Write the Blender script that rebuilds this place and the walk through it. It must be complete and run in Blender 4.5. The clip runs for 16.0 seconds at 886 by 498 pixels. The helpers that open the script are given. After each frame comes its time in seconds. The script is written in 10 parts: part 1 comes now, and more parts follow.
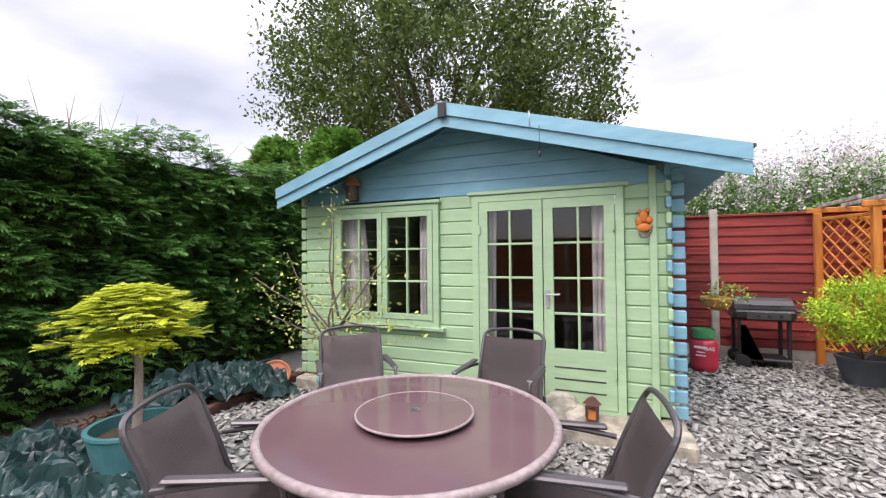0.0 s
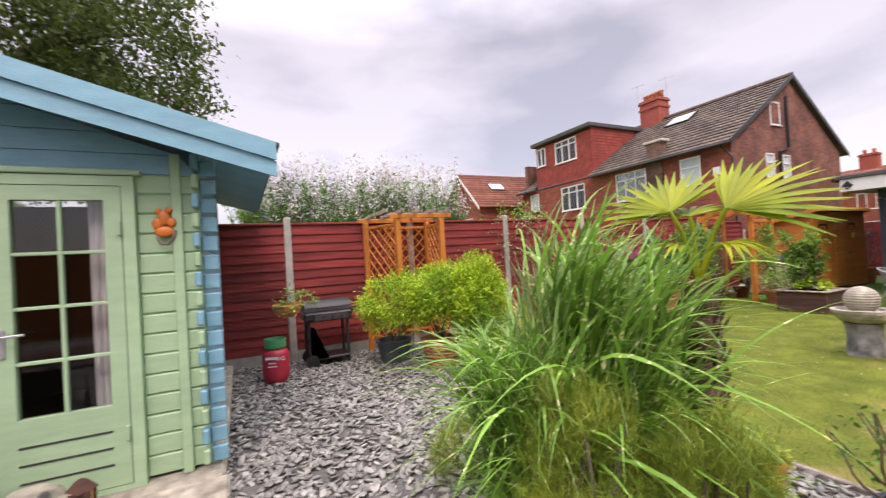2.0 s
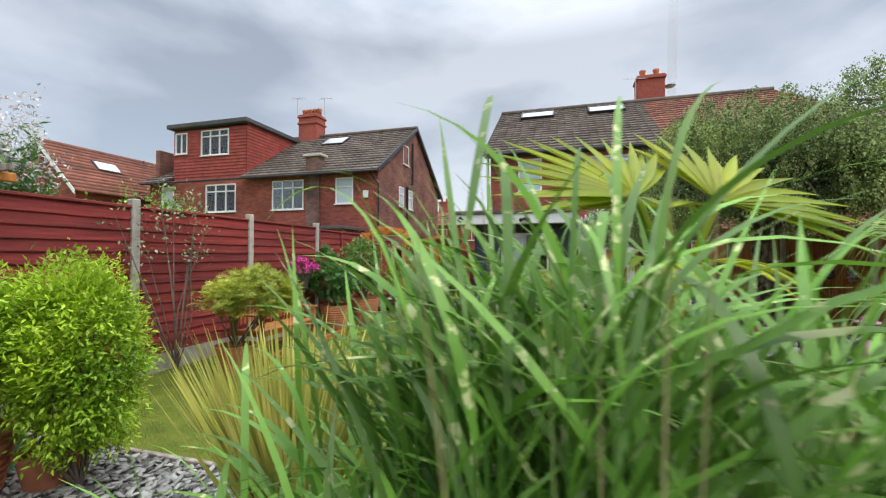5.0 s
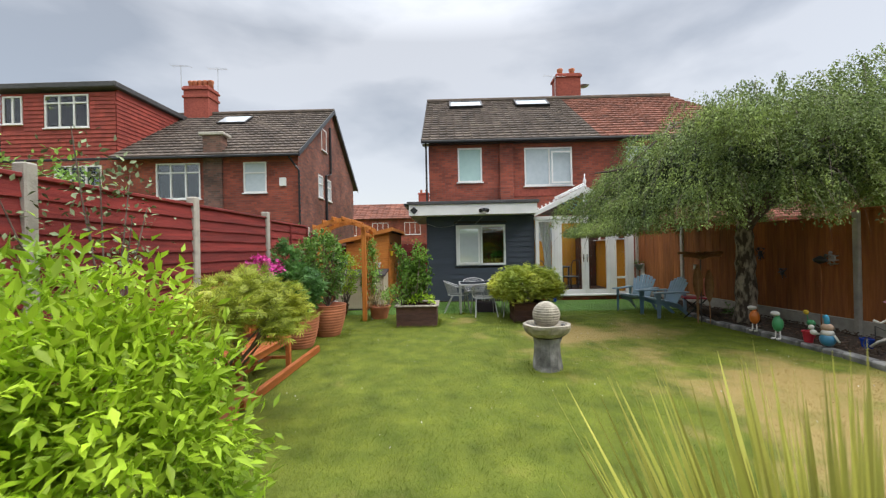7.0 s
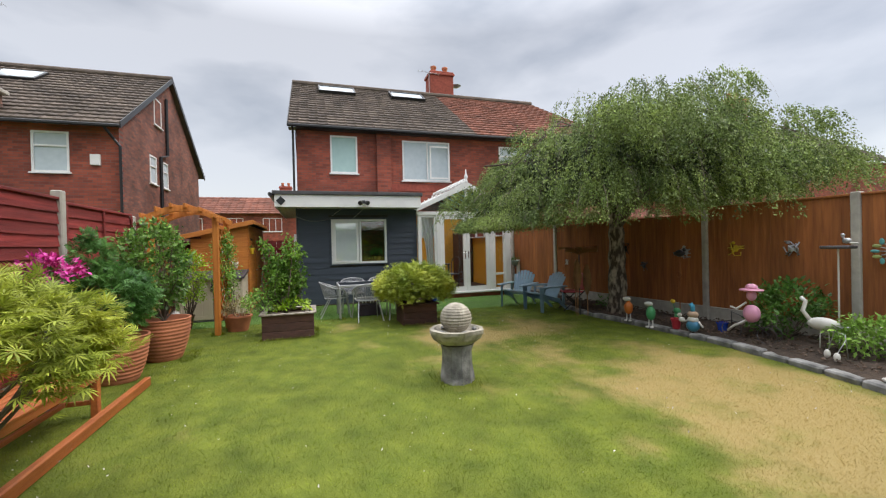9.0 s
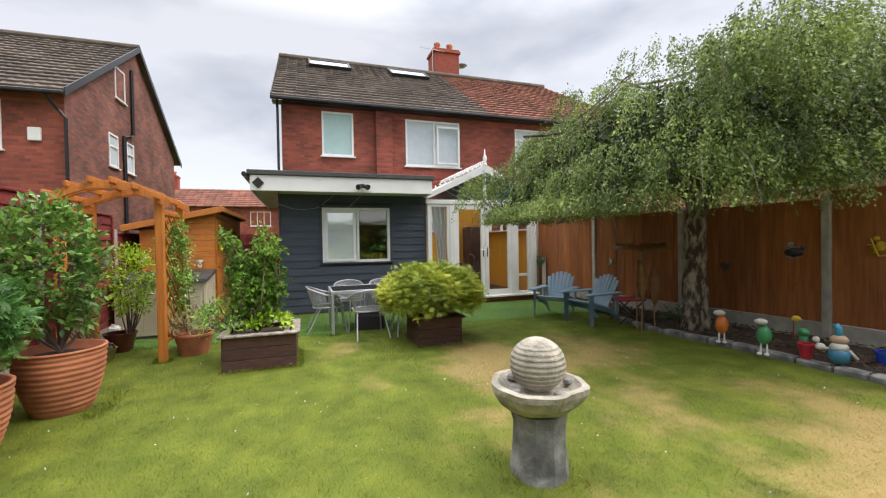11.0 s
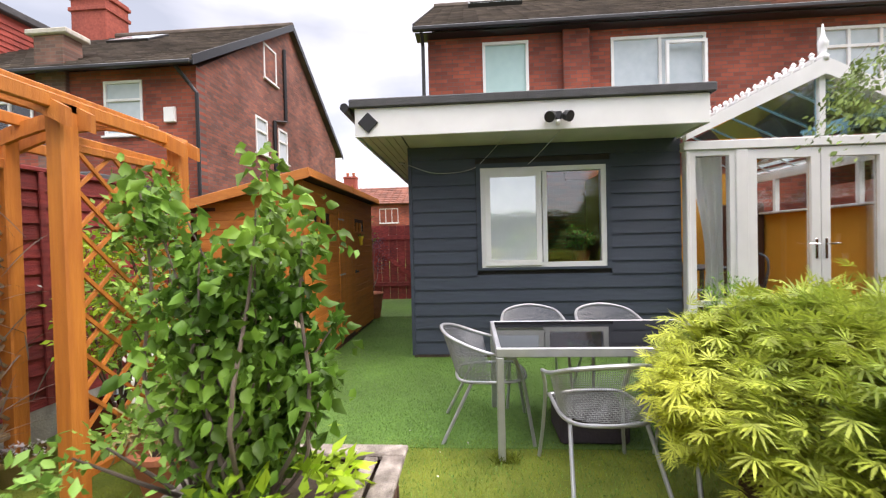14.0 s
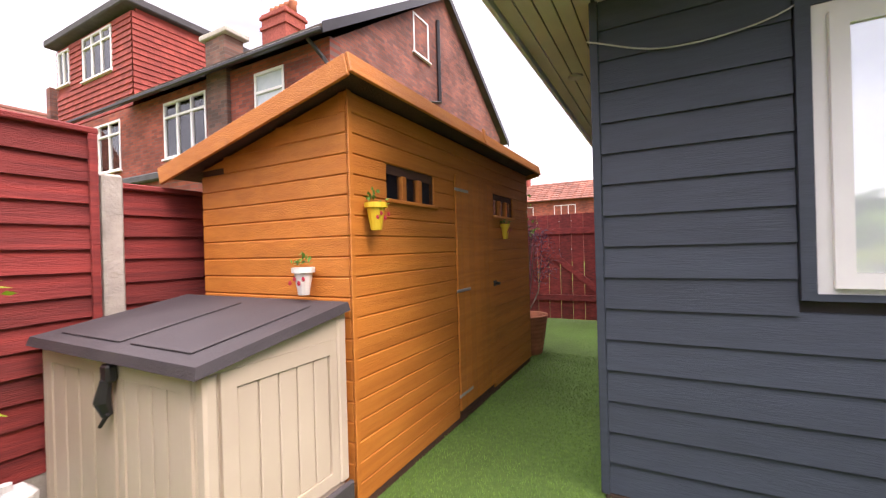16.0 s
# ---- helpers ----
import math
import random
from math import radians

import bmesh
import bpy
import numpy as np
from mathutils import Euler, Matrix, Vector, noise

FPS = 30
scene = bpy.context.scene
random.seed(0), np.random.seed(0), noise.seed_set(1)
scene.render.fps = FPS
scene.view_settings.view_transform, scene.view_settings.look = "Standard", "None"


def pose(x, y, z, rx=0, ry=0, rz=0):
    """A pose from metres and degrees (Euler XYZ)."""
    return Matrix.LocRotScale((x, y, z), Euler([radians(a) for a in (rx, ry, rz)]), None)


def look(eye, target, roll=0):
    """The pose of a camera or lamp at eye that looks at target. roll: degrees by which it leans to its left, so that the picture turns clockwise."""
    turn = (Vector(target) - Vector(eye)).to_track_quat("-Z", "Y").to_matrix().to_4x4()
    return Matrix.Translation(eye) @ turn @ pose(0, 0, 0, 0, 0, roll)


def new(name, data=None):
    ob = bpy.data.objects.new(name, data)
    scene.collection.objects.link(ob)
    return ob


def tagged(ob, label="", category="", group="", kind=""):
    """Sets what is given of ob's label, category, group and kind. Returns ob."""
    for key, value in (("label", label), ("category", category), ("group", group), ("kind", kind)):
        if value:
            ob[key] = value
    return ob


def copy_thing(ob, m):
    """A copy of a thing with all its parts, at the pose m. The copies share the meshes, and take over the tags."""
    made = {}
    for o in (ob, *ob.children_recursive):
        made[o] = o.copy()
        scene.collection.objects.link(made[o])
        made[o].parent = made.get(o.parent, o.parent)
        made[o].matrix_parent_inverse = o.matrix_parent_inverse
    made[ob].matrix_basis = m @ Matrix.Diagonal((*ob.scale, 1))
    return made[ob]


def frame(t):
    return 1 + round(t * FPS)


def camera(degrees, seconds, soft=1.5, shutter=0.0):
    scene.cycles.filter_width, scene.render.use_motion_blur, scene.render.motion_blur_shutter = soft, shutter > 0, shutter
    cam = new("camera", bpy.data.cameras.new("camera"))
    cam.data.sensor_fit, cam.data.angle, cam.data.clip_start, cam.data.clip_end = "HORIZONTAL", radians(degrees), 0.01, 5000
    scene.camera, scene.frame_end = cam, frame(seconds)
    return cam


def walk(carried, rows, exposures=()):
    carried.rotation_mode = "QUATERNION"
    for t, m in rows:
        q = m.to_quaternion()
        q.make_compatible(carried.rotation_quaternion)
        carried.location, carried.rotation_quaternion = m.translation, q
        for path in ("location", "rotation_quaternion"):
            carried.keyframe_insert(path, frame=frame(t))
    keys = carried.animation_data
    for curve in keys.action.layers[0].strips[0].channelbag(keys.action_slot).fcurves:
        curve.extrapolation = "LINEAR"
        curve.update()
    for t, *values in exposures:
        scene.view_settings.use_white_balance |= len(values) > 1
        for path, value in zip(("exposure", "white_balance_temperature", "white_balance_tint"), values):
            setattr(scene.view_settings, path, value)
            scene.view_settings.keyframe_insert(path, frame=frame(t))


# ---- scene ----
cam = camera(94.2, 16.0, soft=1.2, shutter=0.15)
PATH = [
    (0, (-1.758, -0.659, 1.539), (-2.545, 1.179, 1.579), -0.5),
    (0.5, (-1.726, -0.641, 1.521), (-2.338, 1.262, 1.556), -0.6),
    (1, (-1.627, -0.443, 1.508), (-1.946, 1.531, 1.539), -1.5),
    (1.5, (-1.453, -0.212, 1.494), (-1.215, 1.774, 1.526), -2.8),
    (2, (-1.145, -0.065, 1.519), (-0.258, 1.727, 1.546), -3.3),
    (2.5, (-0.918, -0.034, 1.535), (0.502, 1.374, 1.56), -2.9),
    (3, (-0.807, -0.063, 1.56), (0.918, 0.949, 1.588), -2.3),
    (3.5, (-0.699, -0.045, 1.579), (1.155, 0.704, 1.61), -1.4),
    (4, (-0.624, 0.272, 1.563), (1.274, 0.902, 1.597), -0.5),
    (4.5, (-0.512, 0.805, 1.516), (1.397, 1.4, 1.552), -0.0),
    (7, (0.48, 3.387, 1.507), (2.48, 3.418, 1.511), -1.2),
    (7.5, (0.853, 3.635, 1.484), (2.842, 3.43, 1.489), -1.6),
    (8, (1.078, 3.756, 1.453), (3.035, 3.342, 1.456), -1.9),
    (8.5, (1.205, 3.712, 1.457), (3.122, 3.14, 1.458), -1.7),
    (11, (3.406, 3.546, 1.433), (5.301, 2.909, 1.401), -1.0),
    (11.5, (4.075, 3.574, 1.429), (5.994, 3.01, 1.392), -1.0),
    (12, (4.773, 3.64, 1.361), (6.72, 3.187, 1.324), -1.2),
    (12.5, (5.505, 3.653, 1.304), (7.481, 3.345, 1.267), -1.5),
    (13, (6.199, 3.62, 1.323), (8.192, 3.455, 1.285), -1.6),
    (13.5, (6.859, 3.489, 1.357), (8.859, 3.472, 1.319), -1.6),
    (14, (7.518, 3.304, 1.355), (9.512, 3.444, 1.323), -1.4),
    (14.5, (8.146, 3.221, 1.314), (10.115, 3.574, 1.3), -1.4),
    (15, (8.762, 3.265, 1.343), (10.647, 3.933, 1.329), -1.0),
    (15.5, (9.413, 3.426, 1.295), (11.197, 4.331, 1.284), -1.2),
    (16, (10.154, 3.729, 1.27), (11.917, 4.673, 1.267), -1.6),
]
EXPOSE = [(0, 0.66, 7000, 25), (1.5, 0.55, 7350, 29), (2.0, 0.36, 7350, 30), (2.5, 0.08, 6550, 12), (3.5, 0.08, 6550, 12), (7, 0.1, 6950, 13), (8.5, 0.06, 6950, 14), (11, 0.32, 7150, 16), (13, 0.64, 7100, 17), (14.5, 0.74, 7200, 25), (15.5, 0.92, 7200, 30), (16, 1.18, 7400, 32)]
walk(cam, [(t, look(eye, target, roll)) for t, eye, target, roll in PATH], EXPOSE)

# ---- light: an overcast sky, bright overhead, and a faint wide sun ----
world = bpy.data.worlds.new("overcast")
scene.world = world
world.use_nodes = True
N, L = world.node_tree.nodes, world.node_tree.links
N.clear()


def wnode(kind, **kw):
    n = N.new(kind)
    for k, v in kw.items():
        n.inputs[k].default_value = v
    return n


SUN_EL, SUN_AZ = radians(52), radians(200)
sky = N.new("ShaderNodeTexSky")
sky.sky_type, sky.sun_disc, sky.sun_elevation, sky.sun_rotation = "NISHITA", False, SUN_EL, SUN_AZ
wt = N.new("ShaderNodeTexCoord")
wm = N.new("ShaderNodeMapping")
wm.inputs["Scale"].default_value = (1.0, 1.0, 2.6)
n1 = wnode("ShaderNodeTexNoise", Scale=2.3, Detail=6.0, Roughness=0.48, Distortion=0.15)
r1 = N.new("ShaderNodeValToRGB")
r1.color_ramp.elements[0].position, r1.color_ramp.elements[0].color = 0.33, (0.298, 0.335, 0.375, 1)
r1.color_ramp.elements[1].position, r1.color_ramp.elements[1].color = 0.56, (0.54, 0.58, 0.62, 1)
sep = N.new("ShaderNodeSeparateXYZ")
grad = N.new("ShaderNodeMapRange")
grad.inputs["From Min"].default_value, grad.inputs["From Max"].default_value = 0.45, 1.0
grad.inputs["To Min"].default_value, grad.inputs["To Max"].default_value = 1.0, 6.4
vm = N.new("ShaderNodeVectorMath")
vm.operation = "SCALE"
bg1 = wnode("ShaderNodeBackground", Strength=1.0)
bg2 = wnode("ShaderNodeBackground", Strength=0.05)
add = N.new("ShaderNodeAddShader")
wo = N.new("ShaderNodeOutputWorld")
L.new(wt.outputs["Generated"], wm.inputs["Vector"])
L.new(wm.outputs["Vector"], n1.inputs["Vector"])
L.new(n1.outputs["Fac"], r1.inputs["Fac"])
L.new(wt.outputs["Generated"], sep.inputs[0])
L.new(sep.outputs["Z"], grad.inputs["Value"])
L.new(r1.outputs["Color"], vm.inputs[0])
L.new(grad.outputs["Result"], vm.inputs["Scale"])
L.new(vm.outputs[0], bg1.inputs["Color"])
L.new(sky.outputs["Color"], bg2.inputs["Color"])
L.new(bg1.outputs[0], add.inputs[0])
L.new(bg2.outputs[0], add.inputs[1])
L.new(add.outputs[0], wo.inputs["Surface"])
sun_data = bpy.data.lights.new("sun", "SUN")
sun_data.energy, sun_data.angle, sun_data.color = 1.5, radians(25), (1.0, 0.96, 0.9)
sun = new("sun", sun_data)
sun.matrix_basis = look((math.sin(SUN_AZ) * math.cos(SUN_EL) * 30, math.cos(SUN_AZ) * math.cos(SUN_EL) * 30, math.sin(SUN_EL) * 30), (0, 0, 0))

# ---- materials ----
def M(name, c1, c2=None, scale=6.0, rough=0.75, bump=0.15, bscale=40.0, metallic=0.0, stretch=(1, 1, 1),
      island=0.0, objrand=0.0, stain=0.25, sscale=0.7, subsurf=0.0, world_space=False, lo=0.3, hi=0.7):
    """Noise between two colours, a broad stain over it, fine relief; pieces vary by object or island."""
    m = bpy.data.materials.new(name)
    m.use_nodes = True
    nt = m.node_tree
    nd, lk = nt.nodes, nt.links
    b = nd["Principled BSDF"]
    c2 = c2 or tuple(v * 0.75 for v in c1)
    if world_space:
        src = nd.new("ShaderNodeNewGeometry").outputs["Position"]
    else:
        src = nd.new("ShaderNodeTexCoord").outputs["Object"]
    mp = nd.new("ShaderNodeMapping")
    mp.inputs["Scale"].default_value = stretch
    lk.new(src, mp.inputs["Vector"])
    n = nd.new("ShaderNodeTexNoise")
    n.inputs["Scale"].default_value, n.inputs["Detail"].default_value = scale, 5
    lk.new(mp.outputs[0], n.inputs["Vector"])
    r = nd.new("ShaderNodeValToRGB")
    r.color_ramp.elements[0].position, r.color_ramp.elements[1].position = lo, hi
    r.color_ramp.elements[0].color, r.color_ramp.elements[1].color = (*c2, 1), (*c1, 1)
    lk.new(n.outputs["Fac"], r.inputs["Fac"])
    n2 = nd.new("ShaderNodeTexNoise")
    n2.inputs["Scale"].default_value, n2.inputs["Detail"].default_value = sscale, 3
    lk.new(mp.outputs[0], n2.inputs["Vector"])
    mr = nd.new("ShaderNodeMapRange")
    mr.inputs["From Min"].default_value, mr.inputs["From Max"].default_value = 0.3, 0.7
    mr.inputs["To Min"].default_value, mr.inputs["To Max"].default_value = 1 - stain, 1 + stain * 0.4
    lk.new(n2.outputs["Fac"], mr.inputs["Value"])
    val = mr.outputs[0]
    for amount, kind in ((island, 0), (objrand, 1)):
        if amount:
            rnd = nd.new("ShaderNodeNewGeometry").outputs["Random Per Island"] if kind == 0 else nd.new("ShaderNodeObjectInfo").outputs["Random"]
            q = nd.new("ShaderNodeMapRange")
            q.inputs["To Min"].default_value, q.inputs["To Max"].default_value = 1 - amount, 1 + amount
            lk.new(rnd, q.inputs["Value"])
            mu = nd.new("ShaderNodeMath")
            mu.operation = "MULTIPLY"
            lk.new(val, mu.inputs[0])
            lk.new(q.outputs[0], mu.inputs[1])
            val = mu.outputs[0]
    v = nd.new("ShaderNodeVectorMath")
    v.operation = "SCALE"
    lk.new(r.outputs[0], v.inputs[0])
    lk.new(val, v.inputs["Scale"])
    lk.new(v.outputs[0], b.inputs["Base Color"])
    b.inputs["Roughness"].default_value, b.inputs["Metallic"].default_value = rough, metallic
    if bump:
        bn = nd.new("ShaderNodeTexNoise")
        bn.inputs["Scale"].default_value, bn.inputs["Detail"].default_value = bscale, 4
        lk.new(mp.outputs[0], bn.inputs["Vector"])
        bu = nd.new("ShaderNodeBump")
        bu.inputs["Strength"].default_value, bu.inputs["Distance"].default_value = min(1, bump * 2), 0.01
        lk.new(bn.outputs["Fac"], bu.inputs["Height"])
        lk.new(bu.outputs[0], b.inputs["Normal"])
    if subsurf:
        tr = nd.new("ShaderNodeBsdfTranslucent")
        lk.new(v.outputs[0], tr.inputs["Color"])
        mx = nd.new("ShaderNodeMixShader")
        mx.inputs[0].default_value = subsurf
        lk.new(b.outputs[0], mx.inputs[1])
        lk.new(tr.outputs[0], mx.inputs[2])
        lk.new(mx.outputs[0], nd["Material Output"].inputs["Surface"])
    return m


def leafmat(name, c1, c2, rough=0.45, var=0.35):
    m = M(name, c1, c2, scale=1.8, rough=rough, bump=0, island=var, stain=0.25, sscale=0.9, subsurf=0.3)
    m.node_tree.nodes["Principled BSDF"].inputs["Specular IOR Level"].default_value = 0.3
    return m


def brickmat(name, c1, c2, mortar, axis="x", soot=0.35):
    """Courses of brick 225 x 75 mm with recessed mortar; axis: the wall's normal."""
    m = M(name, c1, c2, scale=9, rough=0.9, bump=0)
    nt = m.node_tree
    nd, lk = nt.nodes, nt.links
    b = nd["Principled BSDF"]
    geo = nd.new("ShaderNodeNewGeometry")
    s = nd.new("ShaderNodeSeparateXYZ")
    lk.new(geo.outputs["Position"], s.inputs[0])
    c = nd.new("ShaderNodeCombineXYZ")
    lk.new(s.outputs["Y" if axis == "x" else "X"], c.inputs["X"])
    lk.new(s.outputs["Z"], c.inputs["Y"])
    br = nd.new("ShaderNodeTexBrick")
    br.inputs["Scale"].default_value = 1.0
    br.inputs["Brick Width"].default_value, br.inputs["Row Height"].default_value = 0.225, 0.075
    br.inputs["Mortar Size"].default_value, br.inputs["Mortar Smooth"].default_value = 0.006, 0.2
    br.inputs["Bias"].default_value = 0.0
    br.inputs["Color1"].default_value, br.inputs["Color2"].default_value = (*c1, 1), (*c2, 1)
    br.inputs["Mortar"].default_value = (*mortar, 1)
    lk.new(c.outputs[0], br.inputs["Vector"])
    n = nd.new("ShaderNodeTexNoise")
    n.inputs["Scale"].default_value, n.inputs["Detail"].default_value = 0.9, 6
    lk.new(geo.outputs["Position"], n.inputs["Vector"])
    mr = nd.new("ShaderNodeMapRange")
    mr.inputs["From Min"].default_value, mr.inputs["From Max"].default_value = 0.35, 0.65
    mr.inputs["To Min"].default_value, mr.inputs["To Max"].default_value = 1 - soot, 1.15
    lk.new(n.outputs["Fac"], mr.inputs["Value"])
    v = nd.new("ShaderNodeVectorMath")
    v.operation = "SCALE"
    lk.new(br.outputs["Color"], v.inputs[0])
    lk.new(mr.outputs[0], v.inputs["Scale"])
    lk.new(v.outputs[0], b.inputs["Base Color"])
    bu = nd.new("ShaderNodeBump")
    bu.inputs["Strength"].default_value, bu.inputs["Distance"].default_value = 0.8, 0.012
    bu.invert = True
    lk.new(br.outputs["Fac"], bu.inputs["Height"])
    lk.new(bu.outputs[0], b.inputs["Normal"])
    return m


def glassmat(name, tint=(0.85, 0.9, 0.88), gloss=0.02, boost=1.0):
    m = bpy.data.materials.new(name)
    m.use_nodes = True
    nd, lk = m.node_tree.nodes, m.node_tree.links
    nd.remove(nd["Principled BSDF"])
    t = nd.new("ShaderNodeBsdfTransparent")
    t.inputs["Color"].default_value = (*tint, 1)
    g = nd.new("ShaderNodeBsdfGlossy")
    g.inputs["Roughness"].default_value = gloss
    f = nd.new("ShaderNodeFresnel")
    f.inputs["IOR"].default_value = 1.5
    mu = nd.new("ShaderNodeMath")
    mu.operation, mu.use_clamp = "MULTIPLY_ADD", True
    mu.inputs[1].default_value, mu.inputs[2].default_value = boost, 0.05 * boost
    lk.new(f.outputs[0], mu.inputs[0])
    x = nd.new("ShaderNodeMixShader")
    lk.new(mu.outputs[0], x.inputs[0])
    lk.new(t.outputs[0], x.inputs[1])
    lk.new(g.outputs[0], x.inputs[2])
    lk.new(x.outputs[0], nd["Material Output"].inputs["Surface"])
    return m


GREEN = M("sage_paint", (0.37, 0.55, 0.34), (0.31, 0.48, 0.29), scale=5, rough=0.55, bump=0.1, stretch=(1, 4, 4), objrand=0.06, stain=0.12)
BLUE = M("blue_paint", (0.19, 0.42, 0.52), (0.15, 0.35, 0.45), scale=5, rough=0.5, bump=0.1, stretch=(1, 4, 4), objrand=0.06, stain=0.15)
FELT = M("roofing_felt", (0.09, 0.09, 0.095), rough=0.95, bump=0.4, bscale=120)
REDF = M("red_fence_stain", (0.29, 0.035, 0.028), (0.15, 0.016, 0.015), scale=4, rough=0.8, bump=0.35, bscale=30, stretch=(0.5, 3, 9), objrand=0.22, stain=0.3)
BROWNF = M("brown_fence_stain", (0.42, 0.145, 0.04), (0.25, 0.08, 0.025), scale=5, rough=0.85, bump=0.3, bscale=30, stretch=(5, 5, 0.4), objrand=0.15, stain=0.35)
ORANGE = M("orange_wood_stain", (0.62, 0.22, 0.035), (0.50, 0.155, 0.022), scale=4, rough=0.6, bump=0.2, bscale=30, stretch=(0.6, 2, 8), objrand=0.07, stain=0.15)
ORANGE_POST = M("orange_post_stain", (0.60, 0.21, 0.03), (0.42, 0.125, 0.018), scale=5, rough=0.6, bump=0.2, stretch=(6, 6, 0.5), objrand=0.08, stain=0.2)
CONC = M("concrete", (0.50, 0.47, 0.41), (0.36, 0.34, 0.30), scale=9, rough=0.95, bump=0.3, bscale=60, stain=0.3)
NAVY = M("charcoal_cladding", (0.043, 0.058, 0.082), (0.036, 0.048, 0.069), scale=6, rough=0.6, bump=0.1, bscale=25, stretch=(1, 0.6, 7), objrand=0.05, stain=0.1)
WHITE = M("white_upvc", (0.82, 0.82, 0.81), (0.74, 0.74, 0.73), scale=3, rough=0.35, bump=0, stain=0.08)
CREAMW = M("soffit_white", (0.62, 0.60, 0.52), (0.50, 0.49, 0.43), scale=3, rough=0.6, bump=0.05, stain=0.12)
BLACKP = M("black_plastic", (0.02, 0.02, 0.022), rough=0.4, bump=0.05)
BLACKM = M("black_gutter", (0.018, 0.018, 0.02), rough=0.35, bump=0)
BRICKX = brickmat("red_brick_front", (0.40, 0.095, 0.055), (0.22, 0.055, 0.038), (0.16, 0.10, 0.085), "x")
BRICKY = brickmat("red_brick_side", (0.34, 0.115, 0.075), (0.17, 0.075, 0.06), (0.15, 0.12, 0.11), "y", 0.45)
BRICKG = brickmat("sooty_brick", (0.27, 0.13, 0.095), (0.13, 0.08, 0.065), (0.17, 0.14, 0.12), "x", 0.5)
BRICKB = M("bright_brick", (0.42, 0.10, 0.065), (0.27, 0.06, 0.045), scale=12, rough=0.9, bump=0.3, bscale=30, island=0.15)
TILED = M("dark_roof_tile", (0.145, 0.112, 0.09), (0.085, 0.068, 0.058), scale=3, rough=0.9, bump=0.3, island=0.25, stain=0.3)
TILER = M("red_roof_tile", (0.27, 0.10, 0.065), (0.16, 0.065, 0.045), scale=3, rough=0.9, bump=0.3, island=0.25, stain=0.3)
TILEH = M("hung_red_tile", (0.36, 0.065, 0.045), (0.26, 0.045, 0.034), scale=3, rough=0.8, bump=0.1, island=0.15, stain=0.15)
GLASS = glassmat("window_glass", (0.92, 0.94, 0.94), 0.01, 1.3)
GLASSC = glassmat("conservatory_glass", (0.96, 0.97, 0.97), 0.02, 0.5)
GLASSD = glassmat("summerhouse_glass", (0.85, 0.85, 0.85), 0.02, 0.5)
GLASSB = glassmat("teal_roof_glass", (0.27, 0.56, 0.68), 0.05, 0.8)
FROST = M("frosted_glass", (0.42, 0.60, 0.58), (0.38, 0.56, 0.55), rough=0.15, bump=0, stain=0.05)
# opaque window pane whose pale blue-grey paints the reflected sky
PALEGL = M("painted_sky_reflection", (0.55, 0.62, 0.66), (0.48, 0.56, 0.60), rough=0.12, bump=0, stain=0.1)
# near-black paint standing in for unlit rooms, grooves and holes
DARKIN = M("painted_unlit_dark", (0.06, 0.055, 0.05), rough=0.9, bump=0)
CURTAIN = M("white_curtain", (0.88, 0.87, 0.87), (0.78, 0.78, 0.78), scale=20, rough=0.9, bump=0.2, stretch=(6, 6, 0.3))
OCHRE = M("ochre_wall_paint", (0.72, 0.33, 0.03), (0.66, 0.29, 0.025), rough=0.8, bump=0.05, stain=0.1)
SLATE = M("slate_chip", (0.37, 0.365, 0.335), (0.20, 0.20, 0.185), scale=12, rough=0.75, bump=0.2, island=0.38, stain=0.15, world_space=True)
SLATEG = M("slate_bed", (0.16, 0.16, 0.15), (0.07, 0.07, 0.065), scale=40, rough=0.95, bump=0.5, bscale=60, world_space=True)
SOIL = M("soil", (0.075, 0.05, 0.035), (0.035, 0.025, 0.018), scale=14, rough=1.0, bump=0.6, bscale=35, world_space=True)
TERRA = M("terracotta", (0.55, 0.20, 0.10), (0.44, 0.15, 0.08), scale=6, rough=0.8, bump=0.15, stain=0.25, sscale=3)
TERRAL = M("terracotta_glaze", (0.62, 0.24, 0.06), (0.50, 0.17, 0.05), scale=6, rough=0.35, bump=0.05)
TEAL = M("teal_plastic", (0.07, 0.25, 0.26), (0.05, 0.19, 0.21), rough=0.45, bump=0.05, stain=0.2)
TARP = M("green_tarpaulin", (0.022, 0.07, 0.066), (0.008, 0.028, 0.03), scale=5, rough=0.38, bump=0.3, bscale=25, stain=0.4, sscale=2)
MESHG = M("brown_sling_mesh", (0.125, 0.10, 0.10), (0.09, 0.073, 0.073), scale=200, rough=0.8, bump=0.3, bscale=300)
METALD = M("bronze_grey_frame", (0.10, 0.095, 0.10), (0.08, 0.075, 0.08), rough=0.4, bump=0.05, metallic=0.5)
SILVERW = M("chair_wire", (0.34, 0.35, 0.37), (0.28, 0.29, 0.31), rough=0.5, metallic=0.3, bump=0)
SILVER = M("silver_metal", (0.55, 0.56, 0.58), (0.42, 0.43, 0.45), rough=0.4, metallic=0.6, bump=0.05)
TABLEG = M("mauve_glass_top", (0.115, 0.07, 0.078), (0.10, 0.06, 0.067), scale=2, rough=0.08, bump=0, stain=0.12)
TABLEE = M("table_rim", (0.30, 0.25, 0.25), (0.17, 0.13, 0.13), scale=30, rough=0.5, bump=0.2)
BGLASS = M("black_glass_top", (0.012, 0.012, 0.014), rough=0.04, bump=0, stain=0.05)
